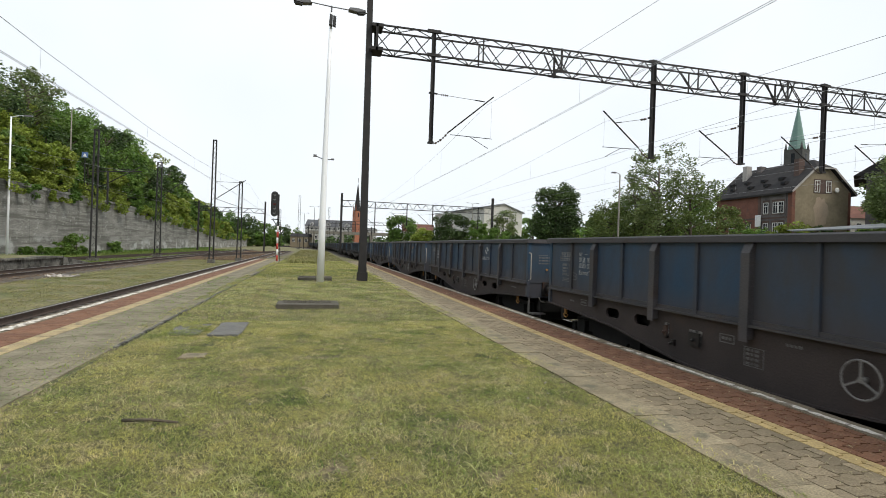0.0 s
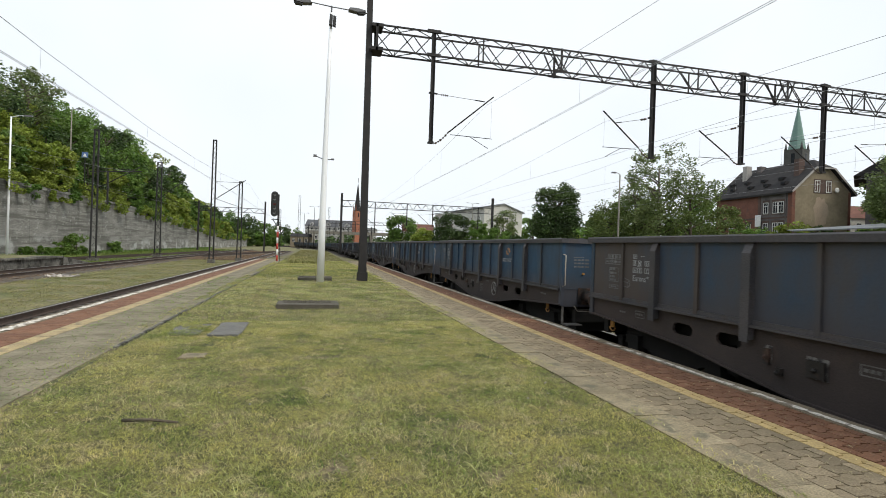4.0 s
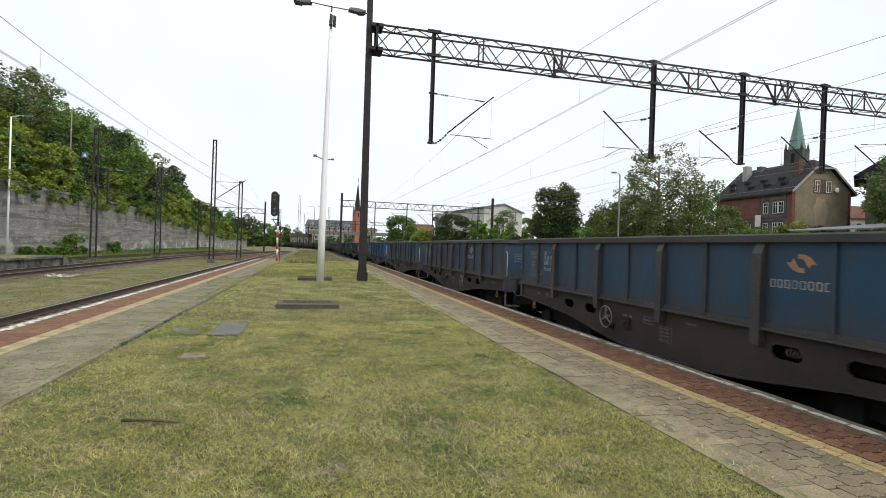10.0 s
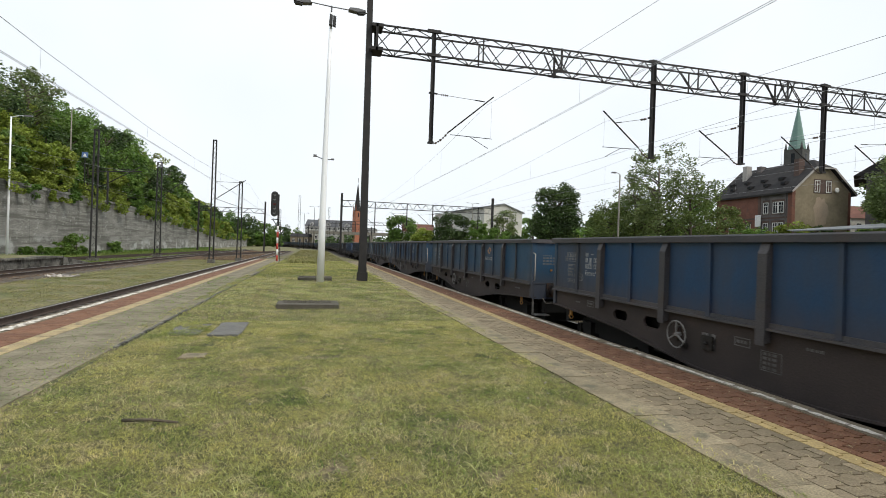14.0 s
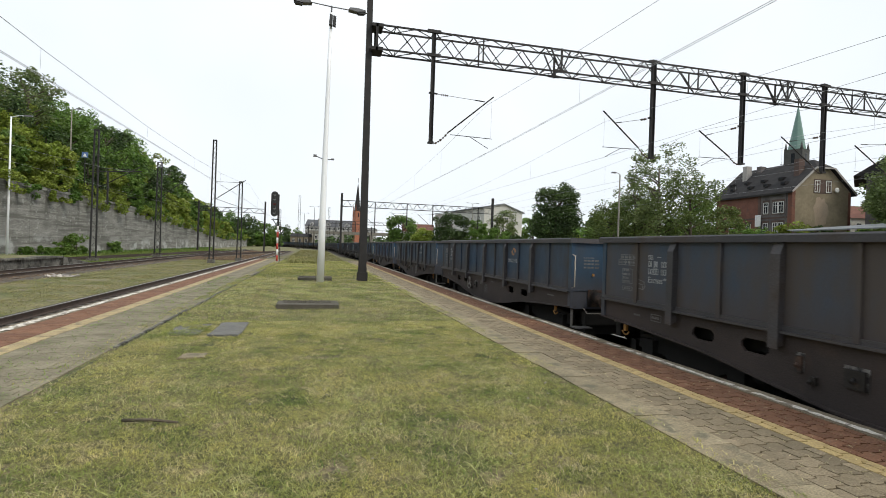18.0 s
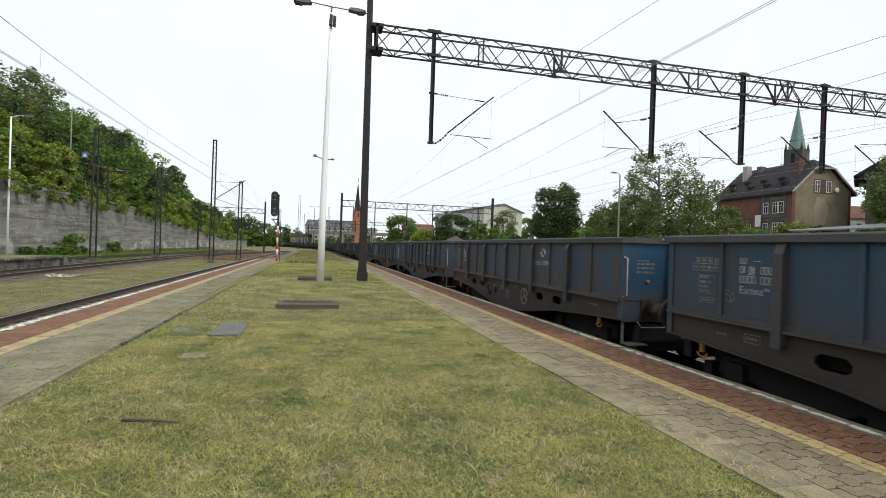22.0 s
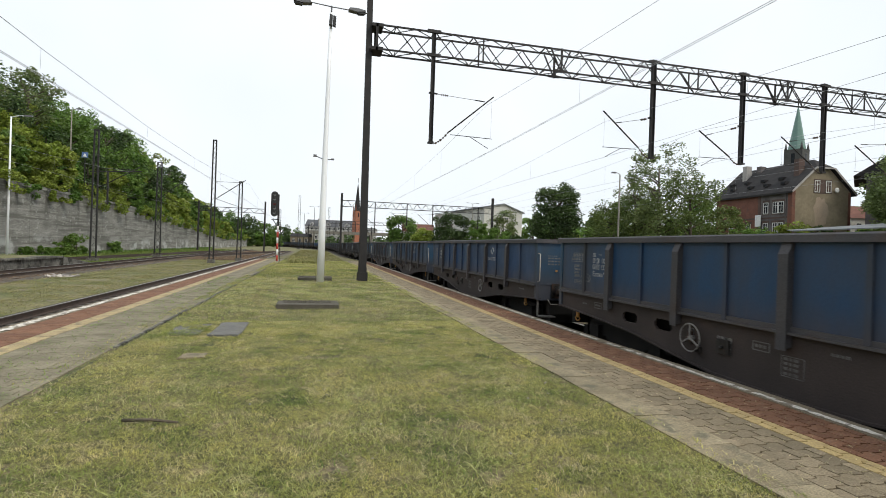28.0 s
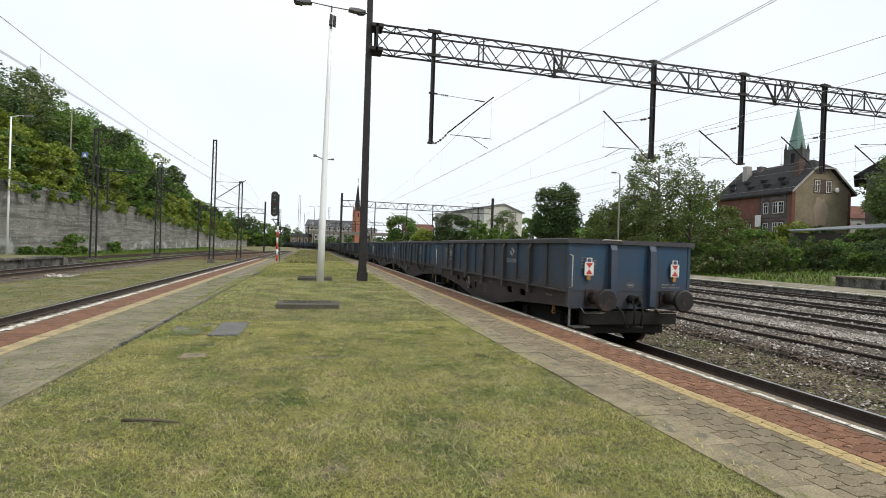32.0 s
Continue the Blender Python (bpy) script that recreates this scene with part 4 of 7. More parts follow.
def side_post(y, side):
    """An outer post: a web under a broad flange, which slopes in under the rail and hangs below the sill."""
    def flip(prof):
        return prof if side > 0 else [(-a, b) for a, b in prof]
    bm = bmesh.new()
    prism(bm, flip([(HALF - 0.02, 1.01), (HALF + 0.07, 1.01), (HALF + 0.07, 2.03), (HALF + 0.015, CILL), (HALF - 0.02, CILL)]), y - 0.012, y + 0.012, "y")
    prism(bm, flip([(HALF + 0.07, 0.995), (HALF + 0.086, 0.995), (HALF + 0.086, 2.035), (HALF + 0.03, CILL), (HALF + 0.015, CILL), (HALF + 0.07, 2.03)]), y - 0.062, y + 0.062, "y")
    for d in (-0.055, 0.055):
        prism(bm, flip([(HALF - 0.01, 1.03), (HALF + 0.068, 1.02), (HALF + 0.068, 2.028), (HALF + 0.014, CILL - 0.004), (HALF - 0.01, CILL - 0.004)]), y + d - 0.006, y + d + 0.006, "y")
    return bm


def swirl(bm, x, y, z, r, side):
    """A plain emblem of two interlocking hooked blades as thin plates."""
    for k in (1, -1):
        pts = [(-0.35, 1.0), (0.35, 0.95), (0.95, 0.62), (1.5, -0.08), (1.0, -0.12), (0.8, -0.5), (0.52, -0.12), (0.42, 0.2), (0.15, 0.48), (-0.3, 0.5)]
        if k < 0:
            pts = [(-a, -b) for a, b in pts]
        prism(bm, [(y + side * r * a, z + 0.85 * r * b) for a, b in pts], x - 0.0035, x, "x")


def stencil_word(bm, x, y, z, h, widths, gap, t=0.011):
    """Plain hollow blocks in a row, where lettering stands; it runs towards the tail."""
    for w in widths:
        outline(bm, x, y - w, y, z, z + h, t)
        y -= w + gap


def word_mesh(text, size, material):
    """A word in the built-in font as a thin mesh, for the side that faces the platform."""
    cu = bpy.data.curves.new("word", "FONT")
    cu.body, cu.size, cu.extrude = text, size, 0.0015
    ob = bpy.data.objects.new("word", cu)
    me = bpy.data.meshes.new_from_object(ob)
    me.transform(Matrix(((0, 0, -1, 0), (-1, 0, 0, 0), (0, 1, 0, 0), (0, 0, 0, 1))))
    me.materials.clear()
    me.materials.append(material)
    return me


def letter_bars(bm, x, y, z, h, widths, gap, thick=0.0035):
    for w in widths:
        box(bm, x - thick, x, y - w, y, z, z + h)
        y -= w + gap


def outline(bm, x, y0, y1, z0, z1, t=0.012):
    box(bm, x - 0.0035, x, y0, y1, z0, z0 + t)
    box(bm, x - 0.0035, x, y0, y1, z1 - t, z1)
    box(bm, x - 0.0035, x, y0, y0 + t, z0 + t, z1 - t)
    box(bm, x - 0.0035, x, y1 - t, y1, z0 + t, z1 - t)


def build_wagon(full=True):
    w = thing("gondola_wagon", "blue low-sided gondola wagon, grimed with dust", "freight wagon", "wagons of the train")
    for side in (-1, 1):
        xi, xo = sorted((side * (HALF - 0.05), side * HALF))
        for i in range(6):
            y0 = W0 + i * BAY
            part("side_panel", box(bmesh.new(), xi, xo, (WY if i == 0 else y0) + 0.002, (-WY if i == 5 else y0 + BAY) - 0.002, FLOOR - 0.02, CILL), PAINT["dusty"], w)
            if full:
                rx0, rx1 = sorted((side * HALF, side * (HALF + 0.035)))
                part("rib", prism(bmesh.new(), [(y0 + BAY / 2 - 0.035, FLOOR), (y0 + BAY / 2 + 0.035, FLOOR), (y0 + BAY / 2 + 0.025, CILL - 0.01), (y0 + BAY / 2 - 0.025, CILL - 0.01)], rx0, rx1), PAINT["dusty"], w)
        for i in range(1, 6):
            part("side_post", side_post(W0 + i * BAY, side), M_POST, w)
        sx0, sx1 = sorted((side * (HALF - 0.06), side * (HALF + 0.065)))
        bm = bmesh.new()
        box(bm, sx0, sx1, WY + 0.03, -WY - 0.03, FLOOR - 0.035, FLOOR - 0.005)
        lx0, lx1 = sorted((side * (HALF + 0.001), side * (HALF + 0.025)))
        box(bm, lx0, lx1, WY + 0.06, -WY - 0.06, FLOOR - 0.005, FLOOR + 0.05)
        part("sill", bm, M_POST, w)
        part("sole_bar", sole_bar(side), M_FRAME, w)
        rx0, rx1 = sorted((side * (HALF - 0.07), side * (HALF + 0.07)))
        part("top_rail", prism(bmesh.new(), [(rx0, CILL), (rx1, CILL), (rx1, RIM - 0.02), (rx1 - 0.02, RIM), (rx0 + 0.02, RIM), (rx0, RIM - 0.02)], WY - 0.06, -WY + 0.06, "y"), M_POST, w)
    part("floor", box(bmesh.new(), -HALF + 0.06, HALF - 0.06, WY + 0.05, -WY - 0.05, FLOOR - 0.12, FLOOR - 0.04), M_FRAME, w)
    for e in (-1, 1):
        ye = e * BODY
        y0, y1 = sorted((ye, ye - e * 0.05))
        wall = part("end_wall", box(bmesh.new(), -HALF + 0.055, HALF - 0.055, y0, y1, 0.84, CILL), ENDS["other"], w)
        r0, r1 = sorted((ye + e * 0.06, ye - e * 0.07))
        part("end_top_rail", box(bmesh.new(), -HALF + 0.07, HALF - 0.07, r0, r1, CILL + 0.002, RIM - 0.003), M_POST, w)
        for s in (-1, 1):
            bm = bmesh.new()
            prof = [(ye, 0.84), (ye + e * 0.13, 0.9), (ye + e * 0.13, 1.3), (ye + e * 0.1, 2.05), (ye + e * 0.05, CILL - 0.005), (ye, CILL - 0.005)]
            prism(bm, prof, s * 0.46 - 0.07, s * 0.46 + 0.07, "x")
            part("end_post", bm, M_POST, w)
            # corner posts
            cx0, cx1 = sorted((s * (HALF - 0.05), s * (HALF + 0.015)))
            c0, c1 = sorted((ye + e * 0.012, ye - e * 0.09))
            part("corner_post", box(bmesh.new(), cx0, cx1, c0, c1, 0.86, CILL - 0.002), ENDS["other"], w)
        if full:
            part("weld_ridge", box(bmesh.new(), -HALF + 0.07, HALF - 0.07, *sorted((ye, ye + e * 0.012)), 1.2, 1.225), ENDS["other"], wall)
        for s in (-1, 1):
            x = s * 0.875
            bm = bmesh.new()
            box(bm, x - 0.17, x + 0.17, *sorted((ye, ye + e * 0.03)), 0.89, 1.23)
            tube(bm, [(x, ye + e * 0.03, 1.06), (x, ye + e * 0.35, 1.06)], 0.125, 14, 0.115)
            tube(bm, [(x, ye + e * 0.35, 1.06), (x, ye + e * 0.535, 1.06)], 0.095, 14)
            b = part("buffer", bm, M_BUFFER, w)
            bm = bmesh.new()
            tube(bm, [(x, ye + e * 0.525, 1.06), (x, ye + e * 0.555, 1.06), (x, ye + e * 0.58, 1.06)], 0.235, 20, 0.2)
            tube(bm, [(x, ye + e * 0.58, 1.06), (x, ye + e * 0.587, 1.06)], 0.085, 14)
            part("buffer_head", bm, M_BUFFER, b)
            if full:
                bm = bmesh.new()
                tube(bm, [(x - 0.26, ye + e * 0.02, 0.86), (x - 0.22, ye + e * 0.1, 0.76), (x + 0.22, ye + e * 0.1, 0.76), (x + 0.27, ye + e * 0.02, 0.86)], 0.007, 6)
                part("shunter_handle", bm, M_GRAB, w)
                # shunter's step at one corner of each end
                if s != e:
                    continue
                bm = bmesh.new()
                sx = s * 1.36
                box(bm, sx - 0.02, sx + 0.02, ye - e * 0.04 - 0.012, ye - e * 0.04 + 0.012, 0.49, 0.98)
                box(bm, *sorted((sx, sx - s * 0.36)), *sorted((ye - e * 0.1, ye + e * 0.16)), 0.465, 0.49)
                part("step", bm, M_STEP, w)
                bm = bmesh.new()
                gx, gy = s * (HALF - 0.015), ye + e * 0.05
                tube(bm, [(gx, gy - e * 0.05, 1.93), (gx - s * 0.015, gy + e * 0.04, 1.91), (gx - s * 0.015, gy + e * 0.04, 1.29), (gx, gy - e * 0.05, 1.26)], 0.011, 7)
                part("grab_rail", bm, M_GRAB, w, "cream grab rail")
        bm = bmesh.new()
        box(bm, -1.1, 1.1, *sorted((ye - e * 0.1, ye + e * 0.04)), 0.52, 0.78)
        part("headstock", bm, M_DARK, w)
        # guessed beams, added to block the bright gap below the headstock
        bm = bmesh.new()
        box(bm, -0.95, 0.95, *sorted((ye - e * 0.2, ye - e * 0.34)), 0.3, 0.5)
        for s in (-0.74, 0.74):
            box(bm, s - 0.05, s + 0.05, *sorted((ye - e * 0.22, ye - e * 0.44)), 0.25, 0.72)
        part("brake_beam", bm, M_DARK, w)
        bm = bmesh.new()
        yc = ye + e * 0.1
        tube(bm, [(0, ye, 1.04), (0, yc + e * 0.12, 1.04)], 0.09, 8)
        tube(bm, [(0, yc + e * 0.12, 1.04), (0, yc + e * 0.22, 1.1), (0, yc + e * 0.28, 1.0), (0, yc + e * 0.2, 0.93)], 0.045, 7)
        for s in (-0.09, 0.09):
            tube(bm, [(s, yc + e * 0.14, 1.02), (s, yc + e * 0.22, 0.8), (s * 0.9, yc + e * 0.18, 0.5)], 0.024, 6)
        tube(bm, [(-0.12, yc + e * 0.18, 0.5), (0.12, yc + e * 0.18, 0.5)], 0.03, 6)
        part("screw_coupling", bm, M_DARK, w)
        if full:
            bm = bmesh.new()
            tube(bm, [(-0.35, ye + e * 0.05, 0.9), (-0.36, yc + e * 0.2, 0.8), (-0.3, yc + e * 0.22, 0.55), (-0.2, yc + e * 0.15, 0.48)], 0.022, 6)
            part("brake_hose", bm, M_DARK, w)
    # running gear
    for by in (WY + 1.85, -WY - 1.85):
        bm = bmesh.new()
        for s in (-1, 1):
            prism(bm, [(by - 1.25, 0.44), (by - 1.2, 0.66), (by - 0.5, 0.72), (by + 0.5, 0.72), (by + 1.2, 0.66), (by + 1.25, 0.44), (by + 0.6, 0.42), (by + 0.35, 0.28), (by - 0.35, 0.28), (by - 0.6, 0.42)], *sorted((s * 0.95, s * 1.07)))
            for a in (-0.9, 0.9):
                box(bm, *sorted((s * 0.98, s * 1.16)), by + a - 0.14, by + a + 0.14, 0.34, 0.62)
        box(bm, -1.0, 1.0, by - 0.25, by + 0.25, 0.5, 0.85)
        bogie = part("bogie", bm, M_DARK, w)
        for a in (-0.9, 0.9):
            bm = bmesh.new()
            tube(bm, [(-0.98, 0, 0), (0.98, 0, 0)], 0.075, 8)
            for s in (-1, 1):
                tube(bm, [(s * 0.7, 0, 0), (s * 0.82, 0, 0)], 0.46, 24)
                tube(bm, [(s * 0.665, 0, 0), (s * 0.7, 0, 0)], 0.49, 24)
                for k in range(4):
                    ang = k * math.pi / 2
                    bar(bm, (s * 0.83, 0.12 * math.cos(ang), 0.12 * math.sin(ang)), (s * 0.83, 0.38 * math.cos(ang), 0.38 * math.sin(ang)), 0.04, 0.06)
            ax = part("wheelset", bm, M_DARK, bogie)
            ax.matrix_basis = pose(0, by + a, 0.46)
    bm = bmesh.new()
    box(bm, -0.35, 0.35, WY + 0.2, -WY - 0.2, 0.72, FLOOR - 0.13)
    # wide solid box added behind the girder openings to keep daylight out
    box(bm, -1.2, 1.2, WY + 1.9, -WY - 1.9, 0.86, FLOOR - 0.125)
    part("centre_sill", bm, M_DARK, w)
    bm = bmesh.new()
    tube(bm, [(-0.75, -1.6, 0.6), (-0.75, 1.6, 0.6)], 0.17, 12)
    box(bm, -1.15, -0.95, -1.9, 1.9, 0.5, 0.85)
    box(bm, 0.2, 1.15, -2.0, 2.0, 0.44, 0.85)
    # added solid filler that stands in for the deep shade under the floor
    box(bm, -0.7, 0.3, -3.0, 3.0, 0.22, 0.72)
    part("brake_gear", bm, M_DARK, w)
    if not full:
        return w
    for side in (-1, 1):
        for y in (WY + 0.87, -WY - 0.55):
            bm = bmesh.new()
            x = side * 1.3
            box(bm, x - 0.02, x + 0.02, y - 0.035, y + 0.035, 0.69, 0.82)
            tube(bm, [(x, y - 0.09, 0.685), (x, y - 0.055, 0.64), (x, y, 0.625), (x, y + 0.055, 0.64), (x, y + 0.09, 0.685)], 0.013, 6)
            part("tie_hook", bm, M_HOOK, w, "orange tie hook")
        # small fittings on the sole bar
        for u, z, a, b in ((6.07, 0.86, 0.1, 0.09), (6.66, 0.88, 0.04, 0.09), (6.5, 0.74, 0.04, 0.04)):
            bm = bmesh.new()
            box(bm, *sorted((side * 1.40, side * 1.44)), W0 + u - a, W0 + u + a, z - b, z + b)
            tube(bm, [(side * 1.44, W0 + u, z), (side * 1.475, W0 + u, z - 0.02)], 0.02, 6)
            part("release_lever_box", bm, M_BUFFER, w)
        # plates and springs that show pale on the dark girder
        px0, px1 = sorted((side * 1.402, side * 1.41))
        for u, z, a, b in ((6.07, 0.87, 0.12, 0.11), (6.66, 0.9, 0.05, 0.1)):
            part("valve_plate", box(bmesh.new(), px0, px1, W0 + u - a, W0 + u + a, z - b, z + b), M_PLATE, w, "scuffed pale plate")
        bm = bmesh.new()
        for k in range(6):
            ring(bm, (side * 1.24, W0 + 3.0 + 0.045 * k, 0.945), 0.05, 0.011, "y", 10, 4)
        part("spring", bm, M_WHEEL, w, "bare steel spring behind the girder's opening")
    # lettering and tables; numbers as plain bars
    xs = -(HALF + 0.0005)
    bm = bmesh.new()
    y0 = W0 + 10.05
    outline(bm, xs, y0 - 0.48, y0 - 0.06, 1.885, 1.97, 0.009)
    outline(bm, xs, y0 - 0.53, y0, 1.795, 1.89, 0.009)
    for k in range(4):
        letter_bars(bm, xs, y0 - 0.08 - 0.105 * k, 1.905, 0.045, (0.03, 0.025), 0.012)
        box(bm, xs - 0.003, xs, y0 - 0.1 - 0.105 * k, y0 - 0.092 - 0.105 * k, 1.8, 1.966)
        letter_bars(bm, xs, y0 - 0.02 - 0.125 * k, 1.825, 0.035, (0.03, 0.02, 0.02), 0.012)
    yb = W0 + 9.93
    outline(bm, xs, yb - 0.29, yb, 1.5, 1.74, 0.009)
    for z, ws in ((1.695, (0.05, 0.08)), (1.63, (0.12, 0.05)), (1.57, (0.04, 0.09)), (1.515, (0.1, 0.06))):
        letter_bars(bm, xs, yb - 0.03, z, 0.035, ws, 0.02)
    outline(bm, xs, yb - 0.29, yb - 0.01, 1.38, 1.45, 0.009)
    letter_bars(bm, xs, yb - 0.06, 1.4, 0.03, (0.05, 0.05, 0.04), 0.015)
    # outline of a box with its lid
    for p, q in (((9.57, 1.6), (9.4, 1.56)), ((9.4, 1.56), (9.38, 1.49)), ((9.38, 1.49), (9.55, 1.51)), ((9.55, 1.51), (9.57, 1.6)), ((9.57, 1.6), (9.5, 1.64)), ((9.5, 1.64), (9.35, 1.61)), ((9.35, 1.61), (9.4, 1.56)), ((9.35, 1.61), (9.34, 1.53)), ((9.34, 1.53), (9.38, 1.49))):
        bar(bm, (xs - 0.001, W0 + p[0] - 0.02, p[1] - 0.06), (xs - 0.001, W0 + q[0] - 0.02, q[1] - 0.06), 0.004, 0.007)
    tagged(part("load_table", bm, M_TABLE, w, "faded white load tables"), kind="stuff")
    bm = bmesh.new()
    y = W0 + 9.245
    for z, h, ws in ((1.905, 0.07, (0.04, 0.045)), (1.795, 0.085, (0.045, 0.022, -0.03, 0.04, 0.03, -0.06, 0.045, 0.045, 0.045, 0.045)), (1.68, 0.085, (0.05, 0.05, 0.05, 0.05, -0.04, 0.05, 0.05, 0.05, 0.025, 0.05))):
        yy = y
        for k in ws:
            if k > 0:
                stencil_word(bm, xs, yy, z, h, (k,), 0.0, 0.0095)
            yy -= abs(k) + 0.012
    box(bm, xs - 0.0035, xs, y - 0.3, y - 0.2, 1.94, 1.949)
    box(bm, xs - 0.0035, xs, y - 0.22, y - 0.12, 1.777, 1.786)
    stencil_word(bm, xs, y - 0.36, 1.6, 0.035, (0.02, 0.02, 0.02), 0.006, 0.006)
    tagged(part("side_stencilling", bm, M_MARK, w, "faded white stencilling"), kind="stuff")
    ob = new("class_lettering", word_mesh("Eamns", 0.135, M_MARK))
    ob.parent = w
    ob.matrix_basis = pose(xs - 0.002, y, 1.55)
    tagged(ob, "faded white class letters", kind="stuff")
    bm = bmesh.new()
    swirl(bm, xs, W0 + 2.97, 1.94, 0.117, -1)
    tagged(part("emblem", bm, M_MARK, w, "faded owner's emblem"), kind="stuff")
    bm = bmesh.new()
    stencil_word(bm, xs, W0 + 3.34, 1.665, 0.09, (0.062, 0.06, 0.062, 0.064, 0.066, 0.062, 0.064, 0.066), 0.029, 0.011)
    tagged(part("owner_marking", bm, M_MARK, w, "faded white marking below the emblem"), kind="stuff")
    bm = bmesh.new()
    xf = -1.4005
    outline(bm, xf, W0 + 4.98, W0 + 5.26, 0.7, 0.93, 0.009)
    for z in (0.72, 0.775, 0.83, 0.88):
        letter_bars(bm, xf, W0 + 5.23, z, 0.03, (0.05, 0.03, 0.06), 0.02)
    for u, z in ((9.05, 1.02), (5.53, 0.96)):
        outline(bm, xf, W0 + u - 0.12, W0 + u + 0.12, z - 0.05, z + 0.06)
        letter_bars(bm, xf, W0 + u + 0.09, z - 0.01, 0.035, (0.05, 0.04, 0.04), 0.015)
    for u, z, ws in ((0.95, 1.02, (0.03, 0.05, 0.03, 0.04, 0.06, 0.03)), (9.6, 1.0, (0.05, 0.03, 0.05)), (4.7, 1.03, (0.03, 0.04, 0.03, 0.05))):
        letter_bars(bm, xf, W0 + u, z, 0.03, ws, 0.015)
    tagged(part("frame_stencilling", bm, M_FADED, w, "faded white stencilling"), kind="stuff")
    bm = bmesh.new()
    for z in (1.86,):
        for k in range(5):
            box(bm, -1.16 + k * 0.05, -1.125 + k * 0.05, WY - 0.0035, WY - 0.0005, z, z + 0.022)
    for z in (1.8, 1.73, 1.66):
        xx = -1.15
        for k in (0.06, 0.07, 0.06, 0.09):
            box(bm, xx, xx + k, WY - 0.0035, WY - 0.0005, z, z + 0.035)
            xx += k + 0.02
    tagged(part("end_stencilling", bm, M_TABLE, w, "faded white stencilling"), kind="stuff")
    bm = bmesh.new()
    for k in range(14):
        a0, a1 = 2 * math.pi * k / 14, 2 * math.pi * (k + 0.8) / 14
        prism(bm, [(0.09 * math.cos(a0), 1.33 + 0.05 * math.sin(a0)), (0.09 * math.cos(a1), 1.33 + 0.05 * math.sin(a1)), (0.1 * math.cos(a1), 1.33 + 0.06 * math.sin(a1)), (0.1 * math.cos(a0), 1.33 + 0.06 * math.sin(a0))], WY - 0.0035, WY - 0.0005, "y")
    box(bm, -0.06, 0.06, WY - 0.0035, WY - 0.0005, 1.31, 1.35)
    for z, ws in ((1.34, (0.2, 0.1)), (1.28, (0.12, 0.2, 0.08))):
        xx = 0.75
        for k in ws:
            box(bm, xx, xx + k, WY - 0.0035, WY - 0.0005, z, z + 0.03)
            xx += k + 0.02
    tagged(part("inspection_stencilling", bm, M_TABLE, w, "faded white stencilling"), kind="stuff")
    bm = bmesh.new()
    tube(bm, [(-0.75, WY - 0.07, 2.22), (-0.72, WY - 0.12, 2.25), (-0.32, WY - 0.12, 2.25), (-0.29, WY - 0.07, 2.22)], 0.014, 6)
    part("rim_handle", bm, M_GRAB, w, "cream rim handle")
    bm = bmesh.new()
    box(bm, -0.96, -0.92, WY - 0.03, WY - 0.001, 1.505, 1.55)
    part("tail_lamp_bracket", bm, M_HOOK, w)
    return w


def add_brake_wheel(w, u):
    bm = bmesh.new()
    c = (-1.47, W0 + u, 0.88)
    ring(bm, c, 0.185, 0.0105)
    for k in range(3):
        a = math.pi / 2 + k * 2 * math.pi / 3
        bar(bm, c, (c[0], c[1] + 0.18 * math.cos(a), c[2] + 0.18 * math.sin(a)), 0.022, 0.016)
    tube(bm, [(-1.38, c[1], 0.88), (-1.48, c[1], 0.88)], 0.03, 8)
    part("brake_wheel", bm, M_WHEEL, w, "grey spoked brake wheel")


def add_heap(w):
    """A heap of bulk load that stands above the rim."""
    bm = bmesh.new()
    nx, ny, y0, y1 = 10, 28, -4.2, 1.3
    rows = []
    for i in range(ny + 1):
        row = []
        for k in range(nx + 1):
            x, y = -1.3 + 2.6 * k / nx, y0 + (y1 - y0) * i / ny
            h = max(0.0, 1 - math.hypot((y + 1.45) / 2.5, x / 2.2))
            row.append(bm.verts.new((x, y, FLOOR + 0.3 + 1.06 * h + 0.05 * noise.noise(Vector((x * 3, y * 3, 2))))))
        rows.append(row)
    for a, b in zip(rows, rows[1:]):
        for k in range(nx):
            bm.faces.new((a[k], a[k + 1], b[k + 1], b[k]))
    for row, skirt in ((rows[0], -0.2), (rows[-1], 0.2)):
        low = [bm.verts.new((v.co.x, v.co.y + skirt, FLOOR - 0.05)) for v in row]
        for k in range(nx):
            bm.faces.new((row[k], row[k + 1], low[k + 1], low[k]))
    bmesh.ops.recalc_face_normals(bm, faces=bm.faces[:])
    part("bulk_load", bm, M_LOAD, w, "purple-brown heap of bulk load")


